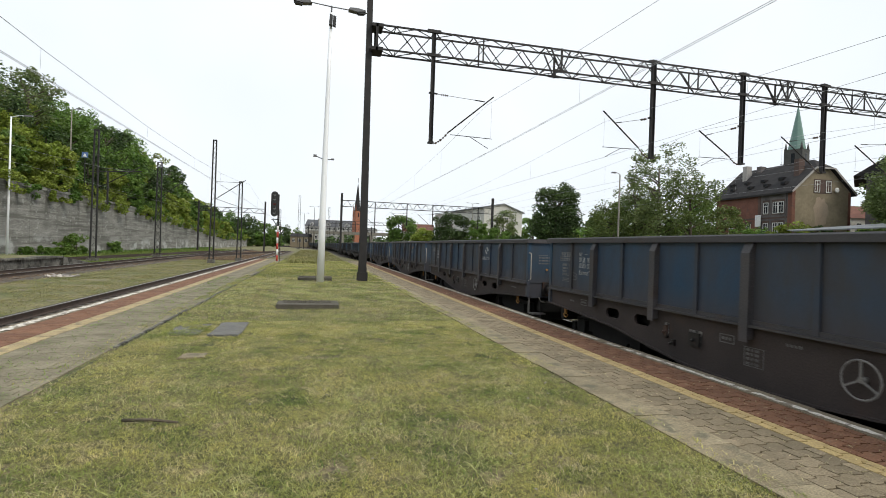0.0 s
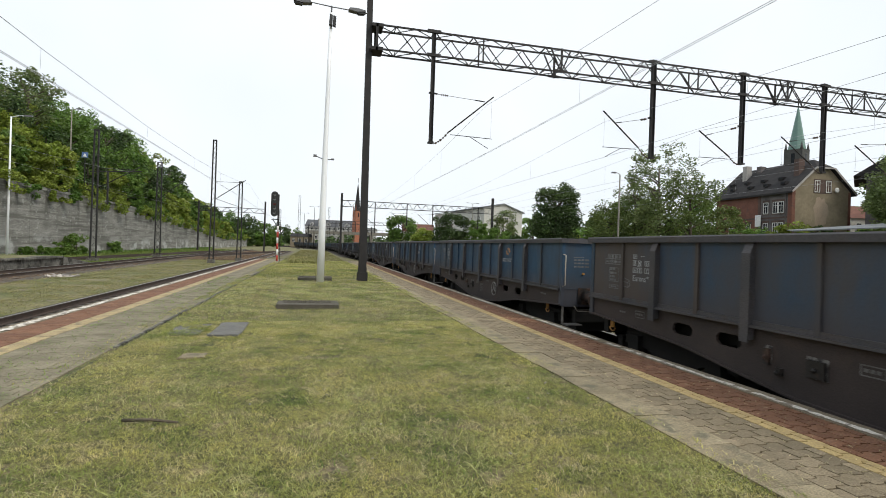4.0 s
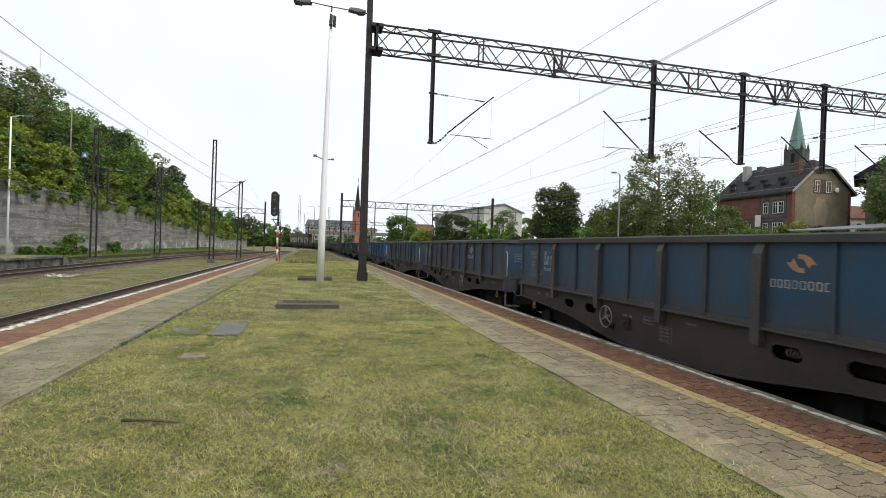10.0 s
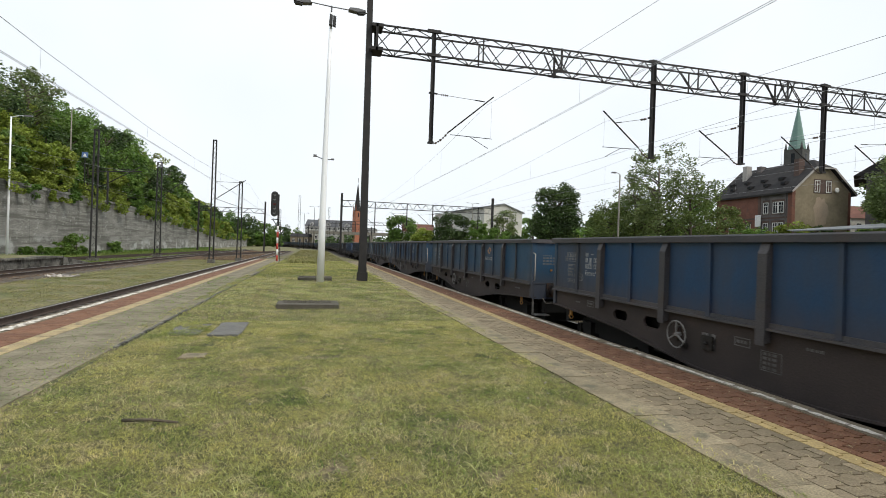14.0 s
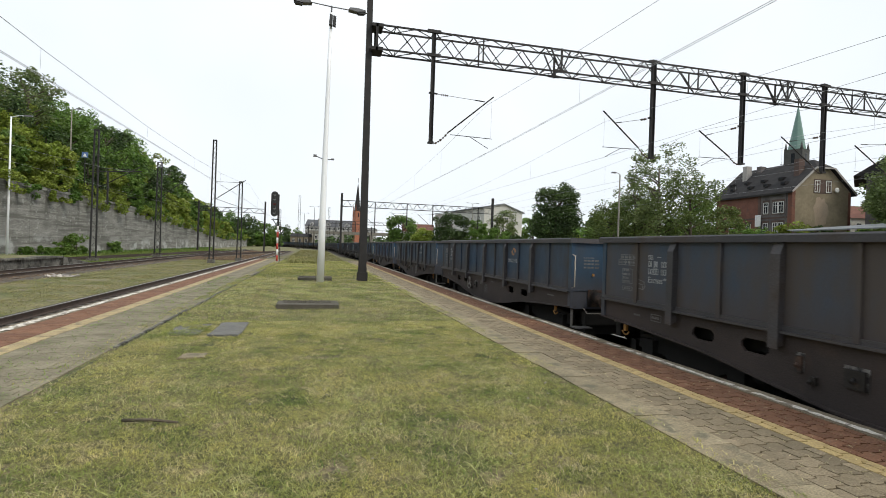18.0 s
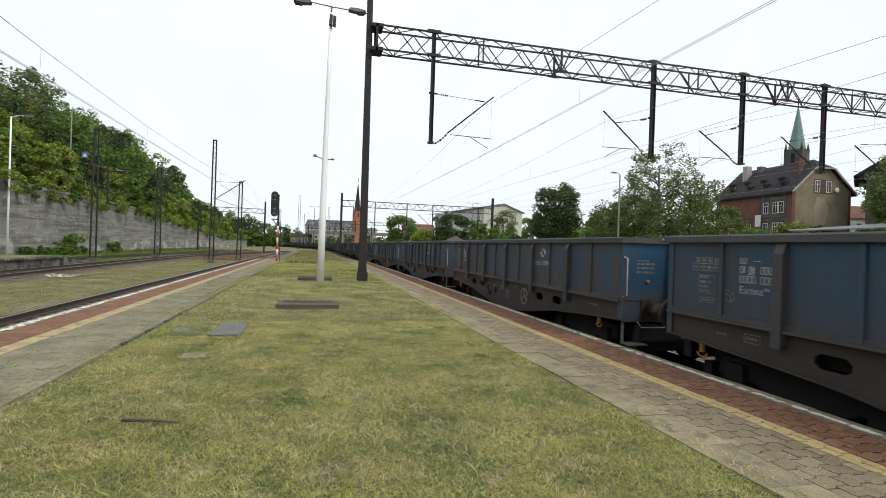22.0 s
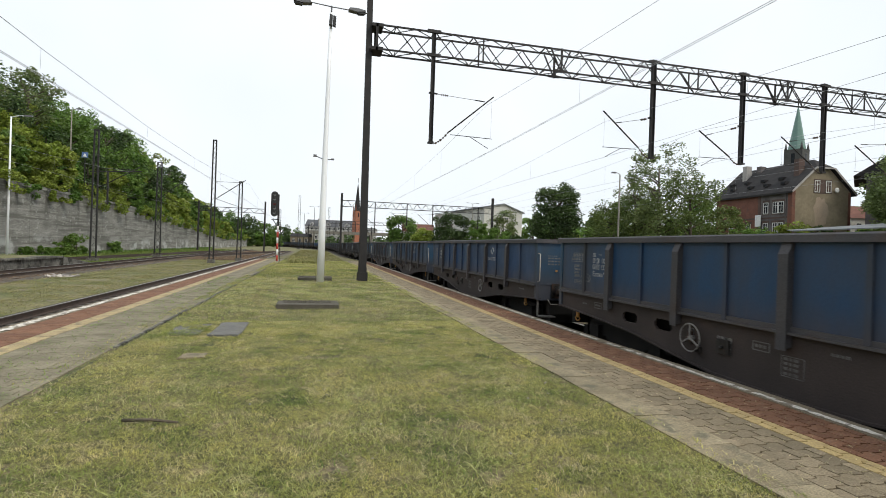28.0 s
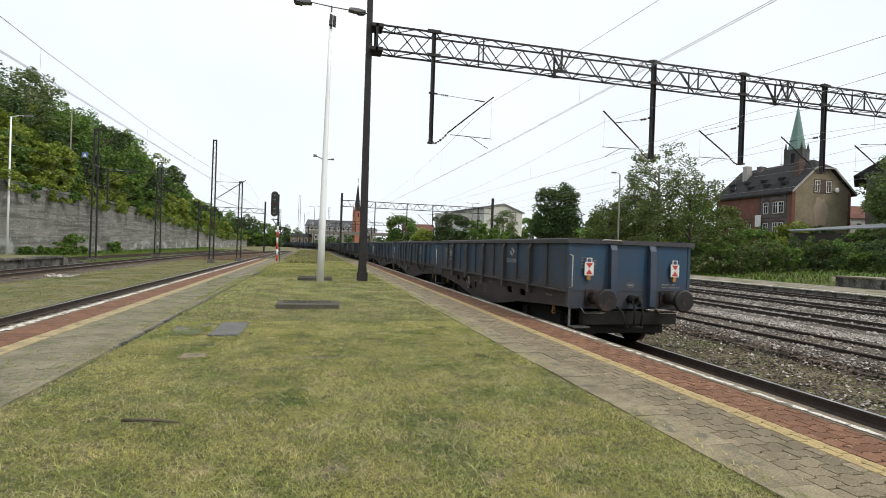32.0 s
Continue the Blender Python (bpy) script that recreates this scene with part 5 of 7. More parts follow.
def add_tail_boards(w):
    for x in (-1.0, 1.02):
        bm = bmesh.new()
        z = 1.52
        outline_y = WY - 0.05
        box(bm, x - 0.1, x + 0.1, outline_y - 0.012, outline_y, z, z + 0.27)
        for a, b in ((-0.06, -0.045), (0.045, 0.06)):
            box(bm, x + a, x + b, outline_y - 0.01, outline_y, z + 0.27, z + 0.34)
        box(bm, x - 0.06, x + 0.06, outline_y - 0.01, outline_y, z + 0.34, z + 0.355)
        p = part("tail_board", bm, M_TAILW, w, "white tail board with red triangles")
        bm = bmesh.new()
        for k in (-1, 1):
            prism(bm, [(x - 0.08, z + 0.135 + k * 0.115), (x + 0.08, z + 0.135 + k * 0.115), (x, z + 0.135 + k * 0.01)], outline_y - 0.016, outline_y - 0.0125, "y")
        part("red_triangles", bm, M_TAILR, p)
        bm = bmesh.new()
        box(bm, x - 0.035, x + 0.035, outline_y - 0.01, WY - 0.001, z - 0.1, z - 0.001)
        part("board_bracket", bm, M_HOOK, w)


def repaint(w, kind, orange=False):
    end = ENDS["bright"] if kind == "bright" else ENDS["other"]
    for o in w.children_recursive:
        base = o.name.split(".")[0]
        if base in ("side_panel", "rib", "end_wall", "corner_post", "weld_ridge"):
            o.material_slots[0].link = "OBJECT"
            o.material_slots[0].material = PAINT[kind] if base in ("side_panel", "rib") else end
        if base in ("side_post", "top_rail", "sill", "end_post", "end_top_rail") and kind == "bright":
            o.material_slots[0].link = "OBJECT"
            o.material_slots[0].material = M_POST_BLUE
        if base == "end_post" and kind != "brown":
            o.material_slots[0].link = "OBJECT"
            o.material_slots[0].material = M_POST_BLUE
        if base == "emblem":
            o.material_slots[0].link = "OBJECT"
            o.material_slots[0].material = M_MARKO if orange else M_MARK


LABELS = {
    "bright": "freshly painted bright blue low-sided gondola wagon", "clean": "fairly clean blue low-sided gondola wagon",
    "navy": "navy blue low-sided gondola wagon with a dusty frame", "dusty": "dusty blue low-sided gondola wagon",
    "grey": "grimy grey-blue low-sided gondola wagon", "brown": "rust-brown grimed low-sided gondola wagon, once blue"}
# from the tail of the train to its head
TRAIN = ["grey", "dusty", "navy", "clean", "navy", "grey", "dusty", "brown", "grey", "brown", "grey", "grey", "navy", "dusty", "navy", "dusty", "grey", "dusty", "bright", "brown", "dusty", "dusty", "grey", "grey",
         "grey", "navy", "clean", "dusty", "grey", "brown", "dusty", "grey", "navy", "grey", "brown", "grey", "dusty", "grey", "brown", "grey"]
PITCH_W = 11.82
WAGONS = []


def build_train():
    full = build_wagon(True)
    full2 = copy_thing(full, Matrix())
    add_brake_wheel(full, 3.85)
    add_brake_wheel(full2, 6.61)
    lite = build_wagon(False)
    last = copy_thing(full2, Matrix())
    used = set()
    for k, kind in enumerate(TRAIN):
        if k == 0:
            w = last
            add_tail_boards(w)
        elif k >= 27:
            src = lite
            w = lite if "lite" not in used else copy_thing(lite, Matrix())
            used.add("lite")
        else:
            pick = "b" if k in (1, 2, 8, 10, 12, 13, 14, 15, 17) else "a"
            src = full2 if pick == "b" else full
            w = src if pick not in used else copy_thing(src, Matrix())
            used.add(pick)
        repaint(w, kind, k in (5, 6, 8, 9, 10, 13, 15, 17, 19, 20, 24))
        w["label"] = LABELS[kind] + (" with tail boards" if k == 0 else "")
        if k == 8:
            add_heap(w)
            w["label"] = "grimy grey-blue low-sided gondola wagon with a heaped load"
        WAGONS.append(w)


build_train()


# seconds and metres by which the train runs ahead of an even pace
PACE = [(0, 0.06), (1, 0.02), (2, -0.12), (3, 0.04), (6, -0.17), (7, 0.01), (8, 0.03), (9, -0.1), (10, 0.02), (11, 0.03), (12, -0.1), (13, 0.03), (14, 0.04), (17, 0.07), (18, -0.04), (19, -0.19),
        (20, 0.08), (21, -0.05), (22, -0.03), (23, 0.14), (24, -0.02), (25, -0.12), (28, -0.07), (29, -0.01), (30, 0.26), (31, 0.02), (32, -0.13)]


def train_tail(t):
    """How far ahead the tail of the last body is at t seconds."""
    u = (t - 16) / 16
    return -125.575 + 134.555 * u + 0.208 * u * u + 0.453 * u ** 3 + float(np.interp(t, [p[0] for p in PACE], [p[1] for p in PACE]))


def motions():
    times = [0, 0.1, 0.3] + [0.5 * i for i in range(1, 63)] + [31.4, 31.8, 31.9, 32.0]
    times = sorted(set(times))
    for k, w in enumerate(WAGONS):
        rows = []
        for t in times:
            mid = train_tail(t) + BODY + PITCH_W * k
            x, y, a = along(mid)
            rows.append((t, pose(x, y, RAIL, 0, 0, math.degrees(a))))
        walk(w, rows)
    # the wheels of the last two wagons roll
    for w in WAGONS[:2]:
        for o in w.children_recursive:
            if o.name.split(".")[0] == "wheelset":
                at = o.matrix_basis.translation.copy()
                rows = []
                for i in range(481):
                    t = i / 15
                    rows.append((t, Matrix.Translation(at) @ Matrix.Rotation(-(train_tail(t) - train_tail(0)) / 0.46, 4, "X")))
                walk(o, rows)


# ---- things on the platform ----
def build_lamp():
    l = thing("lamp_post", "tall white tapered lamp post with two lamp heads", "lamp post", "", (0.27, 19.9, 0))
    part("pole", tube(bmesh.new(), [(0.02, 0, 0), (0.03, 0, 2.5), (0.045, 0, 5), (0.07, 0, 7.5), (0.095, 0, 10.1)], 0.14, 16, 0.055), M_GALV, l)
    part("cross_arm", tube(bmesh.new(), [(-1.35, 0, 10.45), (0.1, 0, 10.33), (1.42, 0, 10.27)], 0.02, 7), M_LAMPHEAD, l)
    part("neck", tube(bmesh.new(), [(0.1, 0, 10.05), (0.1, 0, 10.36)], 0.03, 8), M_LAMPHEAD, l)
    for s, x0, z in ((-1, -0.62, 10.36), (1, 0.72, 10.3)):
        bm = bmesh.new()
        prism(bm, [(x0, z - 0.03), (x0 + s * 0.05, z + 0.05), (x0 + s * 0.3, z + 0.07), (x0 + s * 0.62, z + 0.03), (x0 + s * 0.65, z - 0.03), (x0 + s * 0.3, z - 0.07)], -0.13, 0.13, "y")
        head = part("lamp_head", bm, M_LAMPHEAD, l, "grey lamp head")
        part("lamp_glass", prism(bmesh.new(), [(x0 + s * 0.32, z - 0.06), (x0 + s * 0.36, z - 0.12), (x0 + s * 0.6, z - 0.1), (x0 + s * 0.63, z - 0.03)], -0.1, 0.1, "y"), M_BLACK, head)
    bm = bmesh.new()
    for k in (0, 1):
        prism(bm, [(0.02 + 0.13 * k, 9.6), (0.14 + 0.13 * k, 9.56), (0.15 + 0.13 * k, 9.93), (0.04 + 0.13 * k, 9.97)], -0.24 + 0.09 * k, -0.06 + 0.06 * k, "y")
    part("loudspeaker_box", bm, M_BLACK, l, "black loudspeaker box")
    bm = bmesh.new()
    tube(bm, [(-0.32, 0, 4.72), (0.02, 0, 4.6), (0.35, 0, 4.63)], 0.018, 6)
    box(bm, -0.38, -0.26, -0.04, 0.04, 4.68, 4.76)
    box(bm, 0.28, 0.38, -0.03, 0.03, 4.6, 4.66)
    part("camera_bracket", bm, M_LAMPHEAD, l, "small bracket with two fittings")
    solo("concrete_slab", prism(bmesh.new(), [(-0.55, 20.75), (0.75, 20.8), (0.78, 22.1), (-0.5, 22.2)], -0.1, 0.1, "z"), M_DKSLAB, "dark mossy concrete foundation slab in the grass", "slab", "slabs in the grass")


M_DKSLAB = surf("dark_slab", (0.07, 0.062, 0.048), (0.11, 0.098, 0.078), 3, 0.95, 0, 0.5, c3=(0.06, 0.065, 0.035), spots=(0.55, 0.7, 6), rnd=0.1)
M_GREYSLAB = surf("grey_cover", (0.115, 0.112, 0.105), (0.17, 0.165, 0.15), 3, 0.9, 0, 0.4, c3=(0.1, 0.1, 0.06), spots=(0.58, 0.7, 6))
build_lamp()


def rough_slab(x0, x1, y0, y1, z, material, label, seed):
    r = random.Random(seed)
    bm = bmesh.new()
    pts = []
    for i in range(16):
        k = i / 4
        a = [(x0 + (x1 - x0) * (k % 1), y0), (x1, y0 + (y1 - y0) * (k % 1)), (x1 - (x1 - x0) * (k % 1), y1), (x0, y1 - (y1 - y0) * (k % 1))][int(k)]
        pts.append((a[0] + r.uniform(-0.02, 0.02), a[1] + r.uniform(-0.03, 0.03)))
    prism(bm, pts, -0.08, z, "z")
    bmesh.ops.bevel(bm, geom=[e for e in bm.edges if e.calc_length() > 0.05 and all(v.co.z > 0 for v in e.verts)], offset=0.008, segments=1, affect="EDGES")
    return solo("concrete_slab", bm, material, label, "slab", "slabs in the grass")


rough_slab(-0.74, 0.6, 11.75, 12.55, 0.1, M_DKSLAB, "dark raised concrete slab with moss, in the grass", 1)
stones("slab_debris", -0.6, 0.45, 12.05, 12.5, 0.1, 260, M_DKSLAB, 0.035, "dark soil and moss clods on the slab")
stones("slab_debris", -0.5, 0.7, 20.9, 22.0, 0.1, 200, M_DKSLAB, 0.04, "dark soil and moss clods on the slab")
stones("ballast_stones", -15.0, -5.4, 62, 128, RAIL - 0.22, 14000, M_RUSTSTONE, 0.07, "brown ballast stones around the turnout")
rough_slab(-2.12, -1.66, 8.5, 9.55, 0.012, M_GREYSLAB, "grey sunken concrete cover partly grown over", 2)
rough_slab(-1.5, -1.06, 8.4, 9.65, 0.025, M_GREYSLAB, "grey cracked concrete cover in the grass", 3)
rough_slab(-1.55, -1.25, 6.85, 7.1, 0.012, M_SLAB, "pale flat stone in the grass", 4)


def build_signal():
    s = thing("colour_light_signal", "railway signal with a black head on a banded post", "signal", "", (-2.72, 42.0, 0))
    for i in range(6):
        z0, z1 = i * 0.45, (i + 1) * 0.45
        part("post_band", tube(bmesh.new(), [(0, 0, z0), (0, 0, z1)], 0.075, 10), M_TAILR if i % 2 == 0 else M_TAILW, s, "red paint band" if i % 2 == 0 else "white paint band")
    part("post", tube(bmesh.new(), [(0, 0, 2.7), (0, 0, 5.15)], 0.06, 10), M_STEEL, s)
    bm = bmesh.new()
    pts = [(-0.29 + 0.26 * math.cos(a), 3.68 + 0.26 * math.sin(a)) for a in [math.pi + i * math.pi / 8 for i in range(9)]]
    pts += [(-0.29 + 0.26 * math.cos(a), 5.1 + 0.26 * math.sin(a)) for a in [i * math.pi / 8 for i in range(9)]]
    prism(bm, pts, -0.16, -0.1, "y")
    prism(bm, [(a * 0.8 - 0.058, 4.39 + (b - 4.39) * 0.9) for a, b in pts], -0.1, 0.1, "y")
    head = part("signal_head", bm, M_BLACK, s, "black rounded signal head")
    for i, z in enumerate((5.1, 4.75, 4.4, 4.05, 3.7)):
        bm = bmesh.new()
        tube(bm, [(-0.29, -0.19, z), (-0.29, -0.165, z)], 0.1, 14)
        part("lens", bm, M_REDLENS if i == 2 else M_LENS, head)
        bm = bmesh.new()
        tube(bm, [(-0.29, -0.34, z + 0.07), (-0.29, -0.165, z + 0.09)], 0.09, 10)
        part("visor", bm, M_BLACK, head)
    bm = bmesh.new()
    box(bm, -0.5, 0.1, -0.08, 0.05, 3.18, 3.24)
    tube(bm, [(-0.4, 0, 3.2), (0, 0, 2.6)], 0.03, 6)
    part("bracket", bm, M_STEEL, s)
    part("ladder", bar(bmesh.new(), (0.2, 0.2, 0.0), (0.05, 0.1, 3.2), 0.03), M_STEEL, s)


M_LENS = surf("dark_lens", (0.2, 0.215, 0.215), (0.25, 0.26, 0.26), 5, 0.15, 0, 0)
M_REDLENS = surf("red_lens", (0.12, 0.015, 0.012), (0.12, 0.015, 0.012), 5, 0.2, 0, 0)
M_REDLENS.node_tree.nodes["Principled BSDF"].inputs["Emission Color"].default_value = (1, 0.08, 0.05, 1)
M_REDLENS.node_tree.nodes["Principled BSDF"].inputs["Emission Strength"].default_value = 0.01
build_signal()


def stick(x0, y0, x1, y1):
    bm = bmesh.new()
    tube(bm, [(x0, y0, 0.02), ((x0 + x1) / 2, (y0 + y1) / 2 + 0.015, 0.025), (x1, y1, 0.015)], 0.014, 6, 0.009)
    return solo("stick", bm, M_BARK, "dark dry stick lying on the grass", "stick")


stick(-1.4, 4.5, -0.98, 4.41)

# ---- retaining wall, old platform, hillside ----
def build_wall():
    w = thing("retaining_wall", "tall stained grey concrete retaining wall under trees", "retaining wall")
    w["kind"] = "structure"
    y = -40.0
    while y < 225:
        y1 = y + 9.0
        zt = [5.95 - 3.3 * smooth(75, 190, q) for q in (y, y1)]
        bm = bmesh.new()
        prism(bm, [(y, -1.3), (y1 - 0.04, -1.3), (y1 - 0.04, zt[1]), (y, zt[0])], WALL_X - 0.6, WALL_X, "x")
        seg = part("wall_segment", bm, M_WALL, w)
        bm = bmesh.new()
        prism(bm, [(y, zt[0]), (y1 - 0.02, zt[1]), (y1 - 0.02, zt[1] + 0.28), (y, zt[0] + 0.28)], WALL_X - 0.75, WALL_X + 0.12, "x")
        part("coping", bm, M_WALL, seg)
        for z in (0.9, 2.6, 4.2):
            if z < zt[1] - 0.5:
                bm = bmesh.new()
                box(bm, WALL_X - 0.003, WALL_X + 0.018, y, y1 - 0.04, z, z + 0.04)
                part("course_ridge", bm, M_WALL, seg)
        y = y1


build_wall()


def old_platform():
    bm = bmesh.new()
    prism(bm, [(-20.5, -30), (-16.95, -30), (-16.95, 41.3), (-20.5, 41.3)], -1.0, -0.1, "z")
    p = solo("low_platform", bm, M_OLDCONC, "low crumbling disused concrete platform", "platform", kind="structure")
    bm = bmesh.new()
    prism(bm, [(-20.4, -30), (-17.3, -30), (-17.3, 41.2), (-20.4, 41.2)], -0.1, -0.02, "z")
    part("turf", bm, M_GROUND, p, "dry turf over the old platform")
    r = random.Random(8)
    y = 18.0
    while y < 41.0:
        n = min(r.uniform(0.9, 2.2), 41.3 - y)
        d, k = r.uniform(-0.08, 0.05), r.uniform(-0.05, 0.03)
        part("coping_stone", prism(bmesh.new(), [(-17.3, y), (-16.74 + d, y + 0.03), (-16.78 + d * 0.4, y + n * 0.6), (-16.72 + d, y + n - 0.04), (-17.3, y + n - 0.02)], -0.14, 0.0 + k, "z"), M_OLDCONC, p)
        y += n
    bm = bmesh.new()
    prism(bm, [(41.3, -1.0), (46.6, -1.0), (46.6, -0.74), (41.3, -0.08)], -20.5, -16.85, "x")
    part("end_ramp", bm, M_OLDCONC, p)


old_platform()


M_FARTOP = surf("pale_worn_platform_top", (0.23, 0.2, 0.155), (0.33, 0.29, 0.235), 0.8, 0.95, 0, 0.3, c3=(0.13, 0.13, 0.06), spots=(0.47, 0.6, 0.6), fine=6, grain=0.3)


def far_platform():
    bm = bmesh.new()
    box(bm, 29.4, 37.3, -30, 75, -1.0, -0.42)
    p = solo("far_platform", bm, M_OLDCONC, "low platform with a pale worn edge, overgrown behind", "platform", kind="structure")
    part("platform_top", box(bmesh.new(), 29.42, 37.28, -30, 75, -0.42, -0.37), M_FARTOP, p, "worn earth and gravel top")
    bm = bmesh.new()
    box(bm, 29.3, 29.75, -30, 75, -0.36, -0.3)
    part("edge_line", bm, M_WHITE, p, "worn white edge")
    bm = bmesh.new()
    prism(bm, [(37.5, -20), (40.5, -20), (40.5, 30.5), (37.5, 30)], -0.9, 0.3, "z")
    q = solo("loading_ramp", bm, M_OLDCONC, "old low concrete loading ramp among bushes", "ramp", kind="structure")
    bm = bmesh.new()
    prism(bm, [(37.4, -20), (40.6, -20), (40.6, 30.6), (37.4, 30.1)], 0.3, 0.4, "z")
    part("coping", bm, M_FARTOP, q, "pale worn coping")


far_platform()


# ---- plants ----
def leaf_cloud(centres, radii, per, size, seed, flat=0.75):
    """Small bent leaf quads scattered over clumps."""
    r = np.random.RandomState(seed)
    out = []
    for (c, rad) in zip(centres, radii):
        d = r.normal(size=(per, 3))
        d /= np.linalg.norm(d, axis=1)[:, None]
        rr = rad * r.uniform(0.35, 1.08, (per, 1)) ** 0.6
        q = d * rr
        q[:, 2] *= flat
        out.append(np.array(c)[None] + q)
    pos = np.concatenate(out)
    n = len(pos)
    u = r.normal(size=(n, 3))
    u[:, 2] *= 0.5
    u /= np.linalg.norm(u, axis=1)[:, None]
    v = np.cross(u, r.normal(size=(n, 3)))
    v /= np.linalg.norm(v, axis=1)[:, None]
    s = size * r.uniform(0.6, 1.4, (n, 1))
    verts = np.stack([pos - u * s, pos + v * s * 0.55, pos + u * s, pos - v * s * 0.55], 1).reshape(-1, 3)
    quads = np.arange(n * 4).reshape(-1, 4)
    return verts, quads


def tree(x, y, z0, h, rad, material, label, seed, leaf=0.16, per=70, clumps=60, trunk=0.35, shape=1.0, low=0.25, name="tree", group="trees", airy=1.0):
    """A tapered trunk with limbs, and a crown of leaf clumps with an uneven outline."""
    r = random.Random(seed)
    t = thing(name, label, "tree" if name == "tree" else "bush", group, (x, y, z0))
    top = h * 0.8
    bm = bmesh.new()
    lean = (r.uniform(-0.05, 0.05) * h, r.uniform(-0.05, 0.05) * h)
    tr = trunk * h / 12
    tube(bm, [(0, 0, -0.3), (lean[0] * 0.3, lean[1] * 0.3, h * 0.3), (lean[0], lean[1], top)], tr, 7, tr * 0.25)
    centres, radii = [], []
    zc, hz = h * (low + (1 - low) / 2), h * (1 - low) / 2
    for i in range(clumps):
        a = r.uniform(0, 6.283)
        e = math.asin(r.uniform(-0.9, 1.0))
        k = r.uniform(0.45, 1.0) ** 0.5
        wob = 0.78 + 0.35 * noise.noise(Vector((math.cos(a) * 1.3 + seed, math.sin(a) * 1.3, e * 1.5)))
        width = math.cos(e) ** (0.75 * shape)
        c = (lean[0] * 0.7 + rad * k * wob * width * math.cos(a), lean[1] * 0.7 + rad * k * wob * width * math.sin(a), zc + hz * k * math.sin(e) * (0.95 + 0.2 * wob - 0.15))
        centres.append(c)
        radii.append(rad * r.uniform(0.16, 0.3) * airy)
    for c in centres[:: max(1, clumps // 14)]:
        z = max(h * low * 0.6, min(top * 0.9, c[2] - 0.35 * rad))
        f = z / top
        tube(bm, [(lean[0] * f, lean[1] * f, z), ((lean[0] * f + c[0]) * 0.55, (lean[1] * f + c[1]) * 0.55, z * 0.45 + c[2] * 0.55), c], tr * 0.4, 5, tr * 0.08)
    part("trunk", bm, M_BARK, t)
    v, q = leaf_cloud(centres, radii, per, leaf, seed)
    ob = new("crown", mesh_arrays("crown", v, q, material))
    ob.parent = t
    return t


def bush(x, y, h, rad, material, label, seed, leaf=0.1, per=60, clumps=26, z0=None):
    return tree(x, y, land(x, y) if z0 is None else z0, h, rad, material, label, seed, leaf, per, clumps, 0.25, 0.6, 0.02, "bush", "bushes")


GROWN = {79: 0.85, 80: 0.76, 102: 0.8, 81: 0.84, 105: 0.78, 82: 1.1, 84: 1.16, 87: 1.14, 88: 1.13, 103: 1.14, 106: 1.14, 107: 1.14, 108: 1.04}     # trees that stand lower or higher than their row
L_HILL = ["leafy green tree on the slope above the wall", "dark green tree on the slope above the wall", "yellow-green young tree on the slope above the wall"]


def plant_hill():
    r = random.Random(5)
    i = 0
    for row, (x, h) in enumerate(((-29.6, 5.5), (-33.5, 9.0), (-39.0, 12.5), (-45.0, 15.0))):
        y = (50.0, 56.0, 66.0, 78.0)[row]
        while y < 235:
            far = max(1.0, y / 80)
            hh = h * r.uniform(0.8, 1.2) * (1 - 0.35 * smooth(120, 230, y))
            rad = hh * r.uniform(0.36, 0.48)
            xx = x + r.uniform(-1.5, 1.5)
            kind = r.choice((0, 0, 1, 1, 2)) if row else r.choice((0, 2, 2, 1, 0))
            if row < 2 and y < 72:
                kind = 2 if i % 3 else 0
            tree(xx, y, land(xx, y) - 0.2, hh * GROWN.get(i, 1.0), rad, (M_LEAF1, M_LEAF2, M_LEAF3)[kind], L_HILL[kind], 100 + i, (0.19 if y < 130 else 0.24) * far ** 0.5, 84 if y < 130 else 60, 60, 0.4, 0.8, 0.05, airy=0.92)
            y += rad * r.uniform(1.1, 1.6) + 0.7 * far
            i += 1
    tree(-37.4, 80.0, land(-37.4, 80) - 0.2, 14.6, 4.4, M_LEAF4, "tall thin-crowned tree on the slope with sky showing through", 990, 0.17, 60, 60, 0.3, 0.8, 0.45, airy=0.8)
    tree(-41.5, 128.0, land(-41.5, 128) - 0.2, 15.6, 3.0, M_LEAF2, "dark tree standing above its neighbours on the slope", 991, 0.2, 70, 40, 0.3, 0.8, 0.5, airy=0.8)
    # brambles that hang over the coping and weeds at its foot
    for j in range(56):
        y = 50 + j * 3.2 + r.uniform(-1, 1)
        zt = 5.95 - 3.3 * smooth(75, 190, y)
        tree(WALL_X - 0.4, y, zt - 1.2, 2.6 * r.uniform(0.7, 1.2), 1.8 * r.uniform(0.7, 1.3), (M_LEAF1, M_LEAF3, M_LEAF3)[j % 3], "bramble hanging over the wall's top", 400 + j, 0.13, 80, 18, 0.1, 0.7, 0.0, "bush", "bushes")
    for x, y, h in ((-25.6, 66, 2.4), (-26, 63.4, 1.5), (-26.3, 60.5, 1.0), (-26.2, 79, 1.5), (-26.2, 57, 1.0), (-26.3, 68.5, 1.1)):
        bush(x, y, h, h * 0.75, M_LEAF1, "green bush growing at the foot of the wall", int(y * 10), 0.12)


plant_hill()


